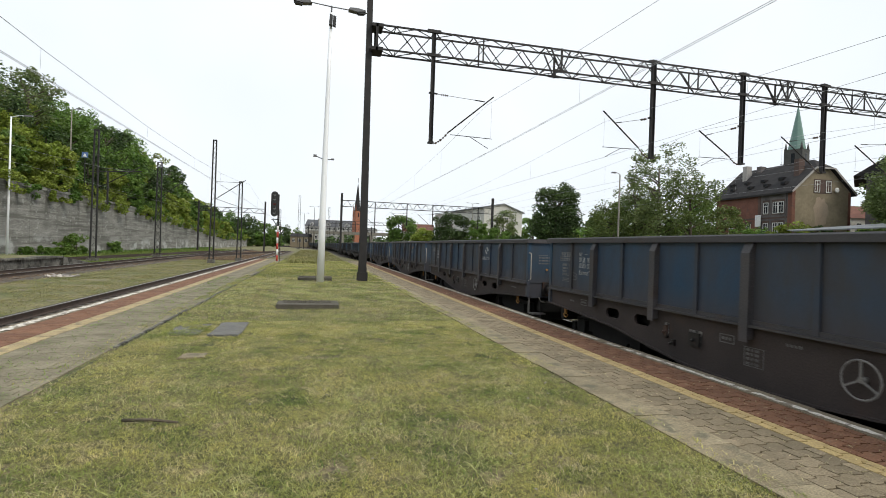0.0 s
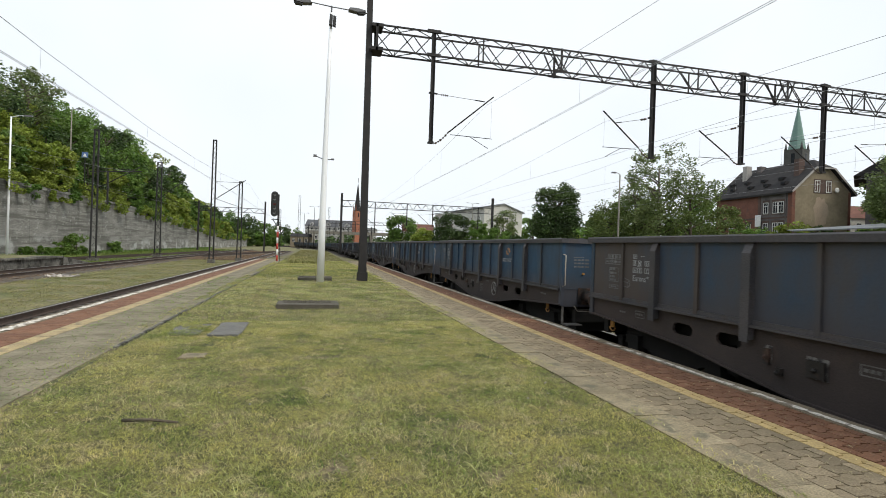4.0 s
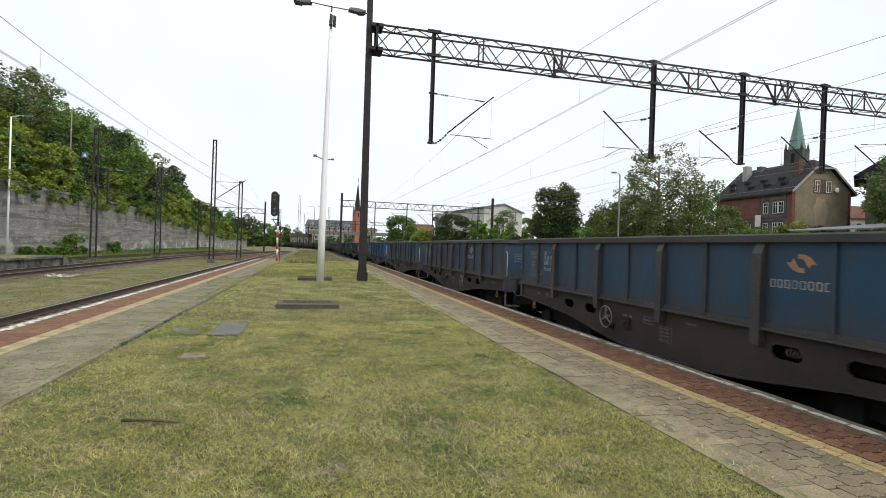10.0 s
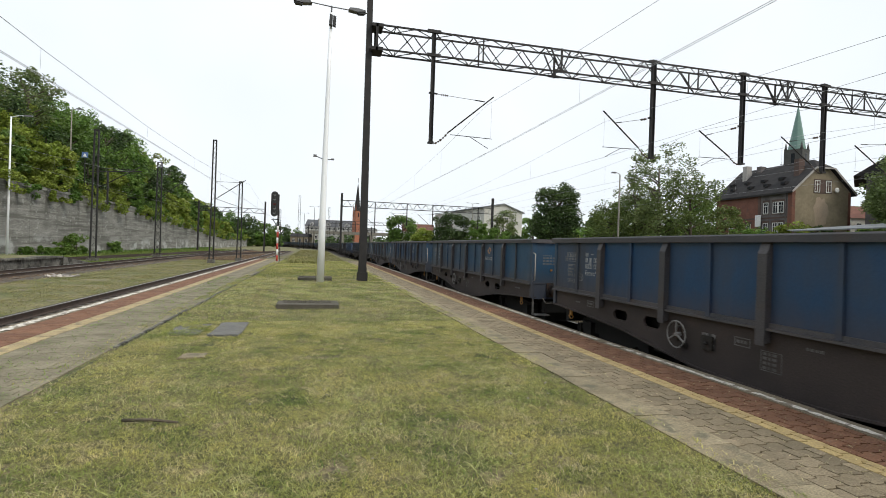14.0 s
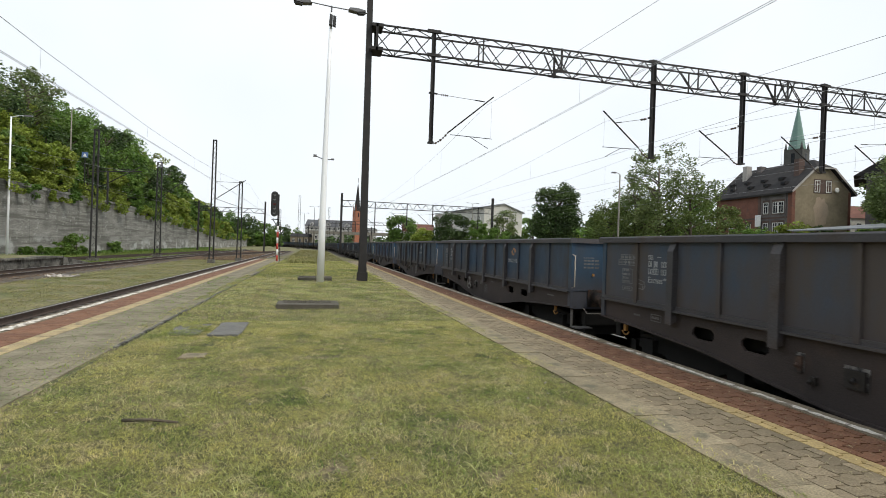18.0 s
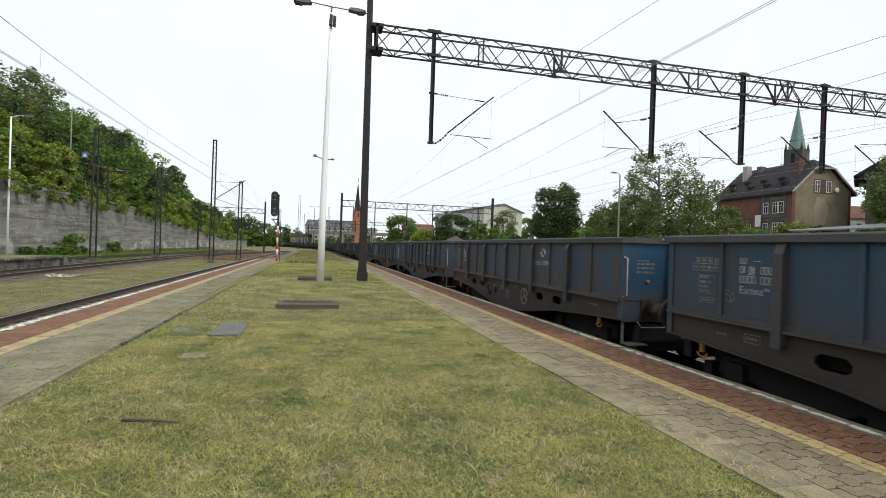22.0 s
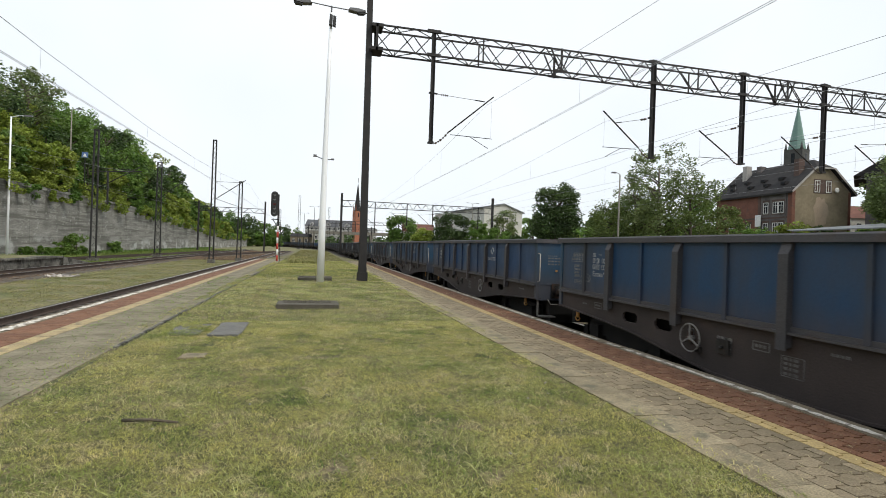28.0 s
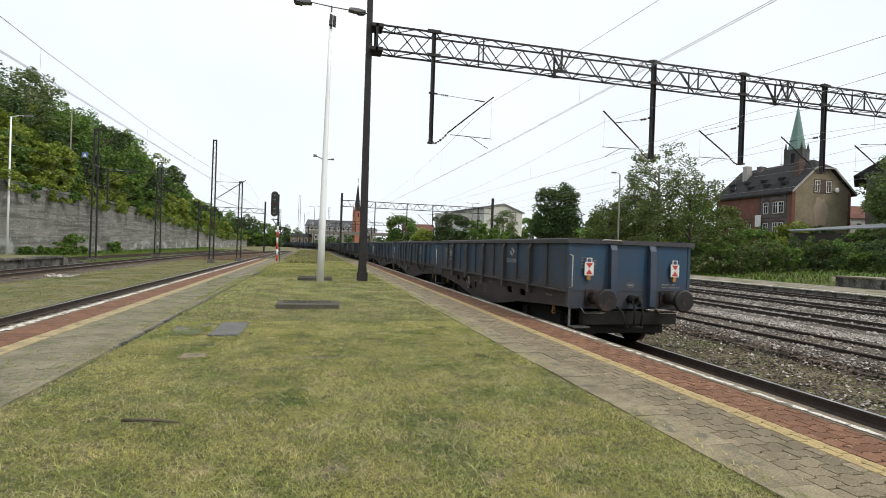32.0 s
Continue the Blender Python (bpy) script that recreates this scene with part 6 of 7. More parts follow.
def plant_right():
    # crowns beyond the tracks
    tree(27.2, 55.1, -0.3, 9.7, 3.1, M_LEAF2, "dense dark green round-crowned tree", 11, 0.13, 120, 150, 0.35, 0.7, 0.14, airy=1.1)
    tree(35.9, 48.2, 0.0, 13.4, 4.6, M_LEAF4, "tall thin-leaved grey-green tree with gaps in its crown", 31, 0.115, 75, 100, 0.22, 0.9, 0.2, airy=0.7)
    tree(33.6, 49.0, 0.0, 9.6, 3.6, M_LEAF4, "grey-green tree behind the tracks", 32, 0.13, 100, 70, 0.22, 0.9, 0.05)
    tree(38.9, 46.9, 0.2, 10.6, 4.0, M_LEAF5, "leafy olive-green tree beside the house", 13, 0.11, 110, 90, 0.3, 0.8, 0.1)
    tree(31.5, 49.5, -0.2, 7.2, 3.2, M_LEAF5, "leafy olive-green tree behind the tracks", 14, 0.12, 110, 70, 0.3, 0.8, 0.08)
    tree(43.2, 47.5, 0.2, 7.0, 2.4, M_LEAF5, "olive-green young tree beside the house", 15, 0.12, 90, 60, 0.3, 0.8, 0.1)
    tree(70.4, 47.5, 0.8, 14.5, 4.8, M_LEAF4, "grey-green tree behind the shed", 16, 0.18, 130, 110, 0.3, 0.9, 0.1)
    tree(66.0, 42.0, 0.8, 7.0, 3.0, M_LEAF4, "grey-green tree at the platform's back", 17, 0.13, 120, 80, 0.3, 0.9, 0.05)
    tree(79, 52, 1.0, 14, 4.5, M_LEAF1, "tall green tree behind the shed", 18, 0.18, 90, 80)
    tree(28.3, 106.3, 0, 8.9, 4.5, M_LEAF2, "dark green tree in front of the pale building", 19, 0.2, 110, 80, 0.3, 0.7, 0.05)
    tree(33.0, 104, 0, 7.8, 3.0, M_LEAF1, "green tree in front of the pale building", 20, 0.18, 100, 60, 0.3, 0.7, 0.05)
    tree(39.3, 103.5, 0, 10.2, 3.2, M_LEAF4, "grey-green birch-like tree before the pale building", 21, 0.17, 70, 60, 0.25, 0.9, 0.25)
    tree(19.5, 118.8, 0, 8.4, 4.4, M_LEAF1, "green tree beside the far gantry", 22, 0.2, 100, 70)
    tree(23.4, 112, 0, 5.4, 3.4, M_LEAF3, "yellow-green bushy tree beside the line", 23, 0.2, 90, 50)
    r = random.Random(9)
    for i in range(22):
        x = 36.5 + i * 1.25 + r.uniform(-0.5, 0.5)
        y = 46 - i * 0.5 + r.uniform(-2.0, 2.0)
        bush(x, y, r.uniform(2.2, 4.2), r.uniform(1.4, 2.2), (M_LEAF5, M_LEAF2, M_LEAF5, M_LEAF1)[i % 4], "overgrown green bush behind the platform", 600 + i, 0.1, 80, 30)
    for i in range(12):
        bush(50.5 + i * 1.5, 46.8 - i * 0.75 + r.uniform(-0.4, 0.4), r.uniform(3.4, 4.6), r.uniform(1.4, 1.9), (M_LEAF1, M_LEAF2, M_LEAF2, M_LEAF2)[i % 4], "overgrown dark bush before the shed", 640 + i, 0.1, 90, 34)
    for i in range(9):
        bush(26 + i * 1.6, 60 - i * 1.0 + r.uniform(-1, 1), r.uniform(2.4, 4.4), r.uniform(1.6, 2.4), (M_LEAF1, M_LEAF3, M_LEAF2)[i % 3], "leafy bush beyond the tracks", 660 + i, 0.12, 80, 30)
    # tree line behind the tracks
    for i in range(16):
        x = 30 + i * 3.6
        y = 84 - i * 1.6 + r.uniform(-4, 4)
        tree(x, y, land(x, y), r.uniform(4.5, 7.0), r.uniform(2.6, 3.6), (M_LEAF1, M_LEAF2, M_LEAF1, M_LEAF3)[i % 4], "leafy tree of the far tree line", 760 + i, 0.2, 80, 45, 0.3, 0.6, 0.0)
    # woods that close the view
    for i, (x, y, h) in enumerate(((-27, 232, 7), (-24, 238, 6.5), (-30, 240, 8), (-21, 246, 6), (-27, 250, 8), (-17, 255, 6), (-33, 246, 9), (-26, 300, 14), (-18, 310, 13), (-12, 320, 11), (-35, 290, 15), (-45, 280, 15), (55, 150, 9), (62, 140, 11), (70, 135, 10), (48, 170, 9), (82, 120, 14), (92, 110, 14), (60, 100, 9), (68, 92, 10))):
        tree(x, y, land(x, y), h, h * 0.5, (M_LEAF2, M_LEAF1)[i % 2], "distant leafy green tree", 700 + i, 0.35, 80, 60, 0.35, 0.6, 0.0)


plant_right()


# ---- buildings ----
def far_woods():
    """Woods along the skyline, joined."""
    r = np.random.RandomState(77)
    cs, rs = [], []
    for i in range(330):
        a = r.uniform(-0.35, 1.25)
        d = r.uniform(270, 420)
        x, y = d * math.sin(a), d * math.cos(a)
        h = 3.0 + 5.0 * r.uniform() * (0.6 + 0.4 * math.sin(a * 9))
        cs.append((x, y, r.uniform(-0.5, h)))
        rs.append(r.uniform(3.0, 5.5))
    v, q = leaf_cloud(cs, rs, 90, 0.9, 78)
    tagged(new("far_woods", mesh_arrays("far_woods", v, q, M_LEAF2)), "dark green woods along the far skyline", "woods", kind="stuff")


far_woods()


def road_sign(x, y, z0, h):
    s = thing("road_sign", "square blue road sign on a grey pole among trees", "road sign", "", (x, y, z0))
    part("pole", tube(bmesh.new(), [(0, 0, -0.3), (0, 0, h)], 0.05, 8), M_STEEL, s)
    part("sign_plate", box(bmesh.new(), -0.34, 0.34, -0.06, -0.03, h - 0.6, h + 0.06), M_SIGN, s, "blue plate")
    part("triangle", prism(bmesh.new(), [(-0.22, h - 0.5), (0.22, h - 0.5), (0, h - 0.08)], -0.068, -0.061, "y"), M_TAILW, s, "white triangle")


M_SIGN = surf("blue_sign_face", (0.09, 0.17, 0.38), (0.11, 0.19, 0.38), 3, 0.5, 0, 0)
road_sign(-27.2, 71.5, 5.6, 5.9)

M_BRICK = surf("red_brick_wall", (0.135, 0.056, 0.04), (0.18, 0.078, 0.053), 1.0, 0.9, 0, 0.3, c3=(0.11, 0.06, 0.05), spots=(0.55, 0.75, 1.5), fine=12)
M_RENDER = surf("brown_rendered_wall", (0.195, 0.16, 0.105), (0.26, 0.215, 0.145), 0.4, 0.95, 0, 0.1, c3=(0.14, 0.115, 0.085), spots=(0.5, 0.8, 0.35), fine=3, grain=0.1)
M_PATCH = surf("bare_plaster_patch", (0.34, 0.27, 0.2), (0.3, 0.23, 0.17), 1.5, 0.95, 0, 0.2)
M_GREYWALL = surf("grey_brick_wall", (0.075, 0.066, 0.066), (0.15, 0.134, 0.13), 0.5, 0.9, 0, 0.2, fine=12)
M_ROOF = surf("dark_roof_felt", (0.018, 0.017, 0.019), (0.036, 0.033, 0.033), 0.7, 1.0, 0, 0.3, fine=9)
M_CHIM = surf("pale_chimney_render", (0.32, 0.3, 0.28), (0.4, 0.38, 0.36), 1.0, 0.9, 0, 0.2)
M_DKWALL = surf("dark_shed_boards", (0.04, 0.034, 0.03), (0.065, 0.055, 0.045), 1.0, 0.9, 0, 0.3)
M_DKBRICK = surf("sooty_brick", (0.075, 0.05, 0.042), (0.11, 0.07, 0.058), 0.8, 0.9, 0, 0.2, fine=10)
M_PALE = surf("pale_rendered_wall", (0.5, 0.49, 0.45), (0.58, 0.57, 0.53), 0.2, 0.9, 0, 0.1, fine=8)
M_FRAMEW = surf("white_window_frame", (0.7, 0.7, 0.68), (0.62, 0.62, 0.6), 3, 0.5, 0, 0)
M_GLASS = surf("dark_window_glass", (0.012, 0.014, 0.017), (0.02, 0.023, 0.027), 2, 0.25, 0, 0)
M_SPIRE = surf("green_copper_roof", (0.13, 0.23, 0.2), (0.17, 0.27, 0.24), 0.3, 0.7, 0.1, 0.1, c3=(0.13, 0.24, 0.2), spots=(0.55, 0.75, 0.8))
M_REDBRICK2 = surf("bright_red_brick", (0.36, 0.14, 0.08), (0.3, 0.12, 0.075), 0.3, 0.9, 0, 0.1)
M_SOOT = surf("sooty_tower_stone", (0.05, 0.052, 0.05), (0.085, 0.082, 0.078), 0.5, 0.9, 0, 0.2, fine=6)
M_SLATE = surf("far_slate_roof", (0.07, 0.072, 0.08), (0.11, 0.112, 0.12), 0.4, 0.9, 0, 0.1)
# far grey walls, lightened so that the distance haze is in their colour
M_GREYBLD = surf("grey_city_wall", (0.27, 0.27, 0.27), (0.378, 0.365, 0.351), 0.1, 0.9, 0, 0.1)
M_GLASS.node_tree.nodes["Principled BSDF"].inputs["Specular IOR Level"].default_value = 0.1
M_BLUEROOF = surf("blue_grey_sheet_roof", (0.14, 0.15, 0.16), (0.19, 0.2, 0.21), 0.5, 0.6, 0.2, 0.1)


def window(owner, c, along_dir, w, h, out, bars=True, framed=True):
    """A framed window set on a wall: c its centre, along_dir the wall's direction, out its outward normal (2D)."""
    c, a, o = Vector(c), Vector((along_dir[0], along_dir[1], 0)).normalized(), Vector((out[0], out[1], 0)).normalized()
    up = Vector((0, 0, 1))

    def slab(bm, u0, u1, v0, v1, d0, d1):
        q = [c + a * u + up * v + o * d for u in (u0, u1) for v in (v0, v1) for d in (d0, d1)]
        vs = [bm.verts.new(p) for p in q]
        fs = [bm.faces.new([vs[i] for i in f]) for f in ((0, 1, 3, 2), (4, 6, 7, 5), (0, 4, 5, 1), (2, 3, 7, 6), (0, 2, 6, 4), (1, 5, 7, 3))]
        bmesh.ops.recalc_face_normals(bm, faces=fs)
    bm = bmesh.new()
    slab(bm, -w / 2, w / 2, -h / 2, h / 2, -0.1, 0.02)
    pane = part("window", bm, M_GLASS, owner)
    if not framed:
        return
    bm = bmesh.new()
    t = 0.06
    slab(bm, -w / 2 - t, -w / 2 + 0.02, -h / 2 - t, h / 2 + t, 0.0, 0.07)
    slab(bm, w / 2 - 0.02, w / 2 + t, -h / 2 - t, h / 2 + t, 0.0, 0.07)
    slab(bm, -w / 2, w / 2, h / 2 - 0.02, h / 2 + t, 0.0, 0.07)
    slab(bm, -w / 2, w / 2, -h / 2 - t, -h / 2 + 0.02, 0.0, 0.09)
    if bars:
        slab(bm, -0.035, 0.035, -h / 2, h / 2, 0.021, 0.045)
        slab(bm, -w / 2, w / 2, h * 0.16, h * 0.16 + 0.06, 0.021, 0.045)
    part("window_frame", bm, M_FRAMEW, pane)


def frame_of(corner, heading):
    """Unit vectors along and across, from a heading in degrees."""
    a = radians(heading)
    return Vector((math.cos(a), math.sin(a), 0)), Vector((-math.sin(a), math.cos(a), 0))


def wall_slab(bm, p, q, z0, z1, inward, t=0.35, gable=None):
    """An upright wall from p to q, with a gable peak if given."""
    p, q, n = Vector((p[0], p[1], 0)), Vector((q[0], q[1], 0)), Vector(inward).normalized() * t
    pts = [(0, z0), (1, z0), (1, z1)] + ([(0.5, gable)] if gable else []) + [(0, z1)]
    lo = [bm.verts.new(p.lerp(q, k) + Vector((0, 0, z))) for k, z in pts]
    hi = [bm.verts.new(p.lerp(q, k) + Vector((0, 0, z)) + n) for k, z in pts]
    m = len(pts)
    fs = [bm.faces.new(lo), bm.faces.new(hi[::-1])] + [bm.faces.new((lo[i], hi[i], hi[(i + 1) % m], lo[(i + 1) % m])) for i in range(m)]
    bmesh.ops.recalc_face_normals(bm, faces=fs)
    return bm


def plate(bm, pts, t):
    """A slab of any flat outline, t thick downwards."""
    top = [bm.verts.new(Vector(q)) for q in pts]
    bot = [bm.verts.new(Vector(q) - Vector((0, 0, t))) for q in pts]
    n = len(pts)
    fs = [bm.faces.new(top), bm.faces.new(bot[::-1])] + [bm.faces.new((top[i], bot[i], bot[(i + 1) % n], top[(i + 1) % n])) for i in range(n)]
    bmesh.ops.recalc_face_normals(bm, faces=fs)
    return bm


def build_house():
    h = thing("brick_house", "old brick railway house with a dark mansard roof and rendered gable", "house")
    A = Vector((71.6, 64.6, 0))                  # corner between gable and long side
    g, l = HOUSE_G, HOUSE_L
    gw, ll = 10.9, 16.4
    B, C, D = A + g * gw, A + g * gw + l * ll, A + l * ll
    z0, ze, zr = 0.5, 12.4, 17.6
    part("gable_wall", wall_slab(bmesh.new(), A, B, z0, ze, l, 0.4, zr - 0.6), M_RENDER, h, "brown rendered gable wall")
    mid = A + l * 6.3
    part("side_wall", wall_slab(bmesh.new(), A + l * 0.4, mid, z0, ze, g), M_GREYWALL, h, "grey-plastered brick side")
    part("side_wall", wall_slab(bmesh.new(), mid, D, z0, ze, g), M_BRICK, h, "red brick side")
    part("back_wall", wall_slab(bmesh.new(), D, C, z0, ze, -l, 0.4, zr - 0.6), M_BRICK, h)
    part("back_wall", wall_slab(bmesh.new(), B + l * 0.4, C, z0, ze, -g), M_BRICK, h)
    up = Vector((0, 0, 1))
    r0, r1 = A + g * gw / 2 + up * zr, D + g * gw / 2 + up * zr
    o = 0.55
    clip = 1.6
    for side, e0, e1 in ((-1, A, D), (1, B, C)):
        eo0, eo1 = e0 + g * side * o - l * o + up * (ze - 0.35), e1 + g * side * o + l * o + up * (ze - 0.35)
        k = 0.72
        # the gable's tip is cut back into a small hip
        m0 = eo0.lerp(r0 - l * o, k)
        part("roof", plate(bmesh.new(), [eo0, m0, r0 + l * clip, r1 + l * o, eo1], 0.22), M_ROOF, h, "dark felt roof")
    ma = (A - g * o - l * o + up * (ze - 0.35)).lerp(r0 - l * o, 0.72)
    mb = (B + g * o - l * o + up * (ze - 0.35)).lerp(r0 - l * o, 0.72)
    part("hip", plate(bmesh.new(), [ma, mb, r0 + l * clip], 0.2), M_ROOF, h)
    for u, v in ((2.5, 0), (4.2, 1.1), (6.0, 0), (7.8, 1.1), (9.5, 0), (11.5, 1.1), (13.5, 0), (15.0, 1.1)):
        c = A + l * u + up * (ze + 1.3 + v * 0.9) + g * (0.9 + v)
        bm = bmesh.new()
        prism(bm, [(-0.45, -0.25), (0.45, -0.25), (0.5, 0.2), (-0.5, 0.2)], -0.25, 0.9, "x")
        bmesh.ops.transform(bm, matrix=Matrix.Translation(c) @ Matrix((g, l, up)).transposed().to_4x4(), verts=bm.verts)
        d = part("dormer", bm, M_ROOF, h)
        window(d, c - g * 0.27, l, 0.55, 0.28, -g, False, False)
    for u, v in ((13.4, 3.6), (11.6, 4.9), (1.9, 3.0)):
        c = A + l * u + g * v
        bm = bmesh.new()
        prism(bm, [(c.x - 0.55, c.y - 0.45), (c.x + 0.55, c.y - 0.45), (c.x + 0.55, c.y + 0.45), (c.x - 0.55, c.y + 0.45)], ze + 1.5, zr + 0.45 - (v > 4) * 0.2 - (u < 5) * 0.5, "z")
        part("chimney", bm, M_DKBRICK if u < 5 else M_CHIM if v < 4 else M_GREYWALL, h)
    for u in (2.0, 3.1, 5.0, 8.6, 12.6):
        for z in (3.0, 6.4, 9.75) if u < 6 else (3.0, 6.4):
            c = A + l * u + up * z
            window(h, c, l, 0.85, 1.75, -g)
            if u != 3.1:
                k0, k1 = (u - 0.7, u + (1.8 if u == 2.0 else 0.7))
                part("window_surround", wall_slab(bmesh.new(), A + l * k0 - g * 0.03, A + l * k1 - g * 0.03, z + 0.86, z + 1.3, g, 0.028), M_DKBRICK, h, "dark brick window head")
                part("window_sill", wall_slab(bmesh.new(), A + l * k0 - g * 0.06, A + l * k1 - g * 0.06, z - 1.12, z - 0.95, g, 0.058), M_DKBRICK, h)
    part("string_course", wall_slab(bmesh.new(), A + l * 0.8 - g * 0.05, D - g * 0.05, 8.0, 8.25, g, 0.048), M_DKBRICK, h, "dark brick band")
    part("brick_pier", wall_slab(bmesh.new(), A + l * 6.1 - g * 0.07, A + l * 6.6 - g * 0.07, z0, ze - 0.6, g, 0.068), M_DKBRICK, h, "dark brick pier")
    part("downpipe", tube(bmesh.new(), [A + l * 1.05 - g * 0.12 + up * z0, A + l * 1.05 - g * 0.12 + up * (ze - 0.6)], 0.07, 6), M_GREYWALL, h, "grey downpipe")
    for v in (4.5, 6.6):
        window(h, A + g * v + up * 13.1, g, 0.85, 1.75, -l)
    # weathered patch, dish and pipe on the gable
    pts = []
    for i in range(44):
        a = i / 44 * 2 * math.pi
        k = 1 + 0.1 * math.sin(3 * a + 0.8) + 0.07 * math.sin(7 * a) + 0.05 * math.sin(11 * a + 2)
        pts.append(A + g * (5.3 + 1.3 * k * math.cos(a)) + up * (8.9 + 2.6 * k * math.sin(a)) - l * 0.012)
    bm = bmesh.new()
    top = [bm.verts.new(q) for q in pts]
    bot = [bm.verts.new(q + l * 0.01) for q in pts]
    fs = [bm.faces.new(top)] + [bm.faces.new((top[i], bot[i], bot[(i + 1) % 44], top[(i + 1) % 44])) for i in range(44)]
    bmesh.ops.recalc_face_normals(bm, faces=fs)
    part("bare_patch", bm, M_PATCH, h, "pale bare plaster patch")
    bm = bmesh.new()
    c = A + g * 7.9 + up * 12.6 - l * 0.3
    tube(bm, [c, c - l * 0.08], 0.45, 14, 0.3)
    tube(bm, [c, c + l * 0.3], 0.04, 6)
    part("satellite_dish", bm, M_FRAMEW, h, "white satellite dish")
    # brick quoins, bargeboards, hanging cloth
    part("quoin", wall_slab(bmesh.new(), A - l * 0.02 - g * 0.02, A + g * 0.55 - l * 0.02, z0, ze, l, 0.02), M_BRICK, h, "red brick quoin")
    part("quoin", wall_slab(bmesh.new(), A - g * 0.025, A + l * 0.75 - g * 0.025, z0, ze, g, 0.02), M_BRICK, h, "red brick quoin")
    part("quoin", wall_slab(bmesh.new(), B - g * 0.5 - l * 0.02, B - l * 0.02, z0, ze, l, 0.02), M_BRICK, h, "red brick quoin")
    for e0, s in ((A, -1), (B, 1)):
        f0 = e0 + g * s * o - l * (o + 0.03) + up * (ze - 0.42)
        f1 = f0.lerp(r0 - l * (o + 0.03) - up * 0.1, 0.72)
        part("bargeboard", bar(bmesh.new(), f0, f1, 0.05, 0.28), M_CHIM, h, "pale bargeboard")
    part("bargeboard", bar(bmesh.new(), ma - l * 0.03 - up * 0.1, mb - l * 0.03 - up * 0.1, 0.05, 0.24), M_CHIM, h, "pale bargeboard")
    part("eaves_board", bar(bmesh.new(), A - g * 0.5 + up * (ze - 0.45), D - g * 0.5 + up * (ze - 0.45), 0.12, 0.3), M_ROOF, h)
    part("surround", wall_slab(bmesh.new(), A + g * 3.85 - l * 0.03, A + g * 7.25 - l * 0.03, 12.0, 14.2, l, 0.028), M_DKBRICK, h, "dark brick surround of the gable windows")
    c = A + l * 5.7 - g * 0.25
    bm = bmesh.new()
    plate(bm, [c + up * 8.7, c + l * 1.2 + up * 8.7, c + l * 1.2 - g * 0.05 + up * 8.7, c - g * 0.05 + up * 8.7], 1.9)
    part("hanging_cloth", bm, M_FRAMEW, h, "white cloth hung from a window")
    # lean-to shed in front
    s = thing("shed", "low dark brick shed with a pale sheet roof", "shed")
    d = Vector((0.743, -0.669, 0))
    p0 = Vector((54.0, 48.3, 0))
    p1 = p0 + d * 8
    n = Vector((-d.y, d.x, 0))
    part("wall", wall_slab(bmesh.new(), p0, p1, 0.3, 4.6, n), M_DKWALL, s)
    part("wall", wall_slab(bmesh.new(), p0 + n * 0.4, p0 + n * 5, 0.3, 4.6, d), M_DKWALL, s)
    part("roof", plate(bmesh.new(), [p0 - n * 0.5 - d * 0.2 + up * 4.85, p1 - n * 0.5 + d * 1.2 + up * 5.4, p1 + n * 5.5 + d * 1.2 + up * 6.1, p0 + n * 5.5 - d * 0.2 + up * 5.2], 0.12), M_BLUEROOF, s)


HOUSE_A = radians(-3)
HOUSE_G = Vector((math.cos(HOUSE_A), math.sin(HOUSE_A), 0))
HOUSE_L = Vector((-HOUSE_G.y, HOUSE_G.x, 0))
build_house()


def spire(name, label, x, y, z0, zb, zt, w, wall, roof, pinn):
    t = thing(name, label, "church tower", "", (x, y, 0), 20)
    bm = bmesh.new()
    box(bm, -w / 2, w / 2, -w / 2, w / 2, z0, zb)
    body = part("tower", bm, wall, t)
    bm = bmesh.new()
    n = 8
    lo = [bm.verts.new((w * 0.47 * math.cos(i * math.pi / 4 + 0.39), w * 0.47 * math.sin(i * math.pi / 4 + 0.39), zb)) for i in range(n)]
    tip = bm.verts.new((0, 0, zt))
    for i in range(n):
        bm.faces.new((lo[i], lo[(i + 1) % n], tip))
    bm.faces.new(lo[::-1])
    part("spire", bm, roof, t)
    part("finial", tube(bmesh.new(), [(0, 0, zt - 0.3), (0, 0, zt + (zt - zb) * 0.12)], 0.12, 5), M_STEEL, t)
    for sx in (-1, 1):
        for sy in (-1, 1):
            bm = bmesh.new()
            tube(bm, [(sx * w * 0.43, sy * w * 0.43, zb - 0.2), (sx * w * 0.43, sy * w * 0.43, zb + pinn * 0.4), (sx * w * 0.43, sy * w * 0.43, zb + pinn)], w * 0.1, 6, 0.02)
            part("pinnacle", bm, wall, t)
    for s in (-1, 1):
        for d in (0, 1):
            bm = bmesh.new()
            a, b = (-w * 0.1, w * 0.1)
            if d:
                box(bm, *sorted((s * (w / 2 - 0.1), s * (w / 2 + 0.03))), a, b, zb - w * 0.9, zb - w * 0.25)
            else:
                box(bm, a, b, *sorted((s * (w / 2 - 0.1), s * (w / 2 + 0.03))), zb - w * 0.9, zb - w * 0.25)
            part("louvre", bm, M_GLASS, body)
    return t


spire("church_tower", "sooty dark church tower with a green copper spire", 108.0, 96.7, 0, 26.9, 37.6, 3.8, M_SOOT, M_SPIRE, 1.8)
spire("church_tower", "bright red brick church tower with a dark pointed spire", 24.0, 303.3, -0.8, 21.0, 38.0, 3.9, M_REDBRICK2, M_ROOF, 4.0)


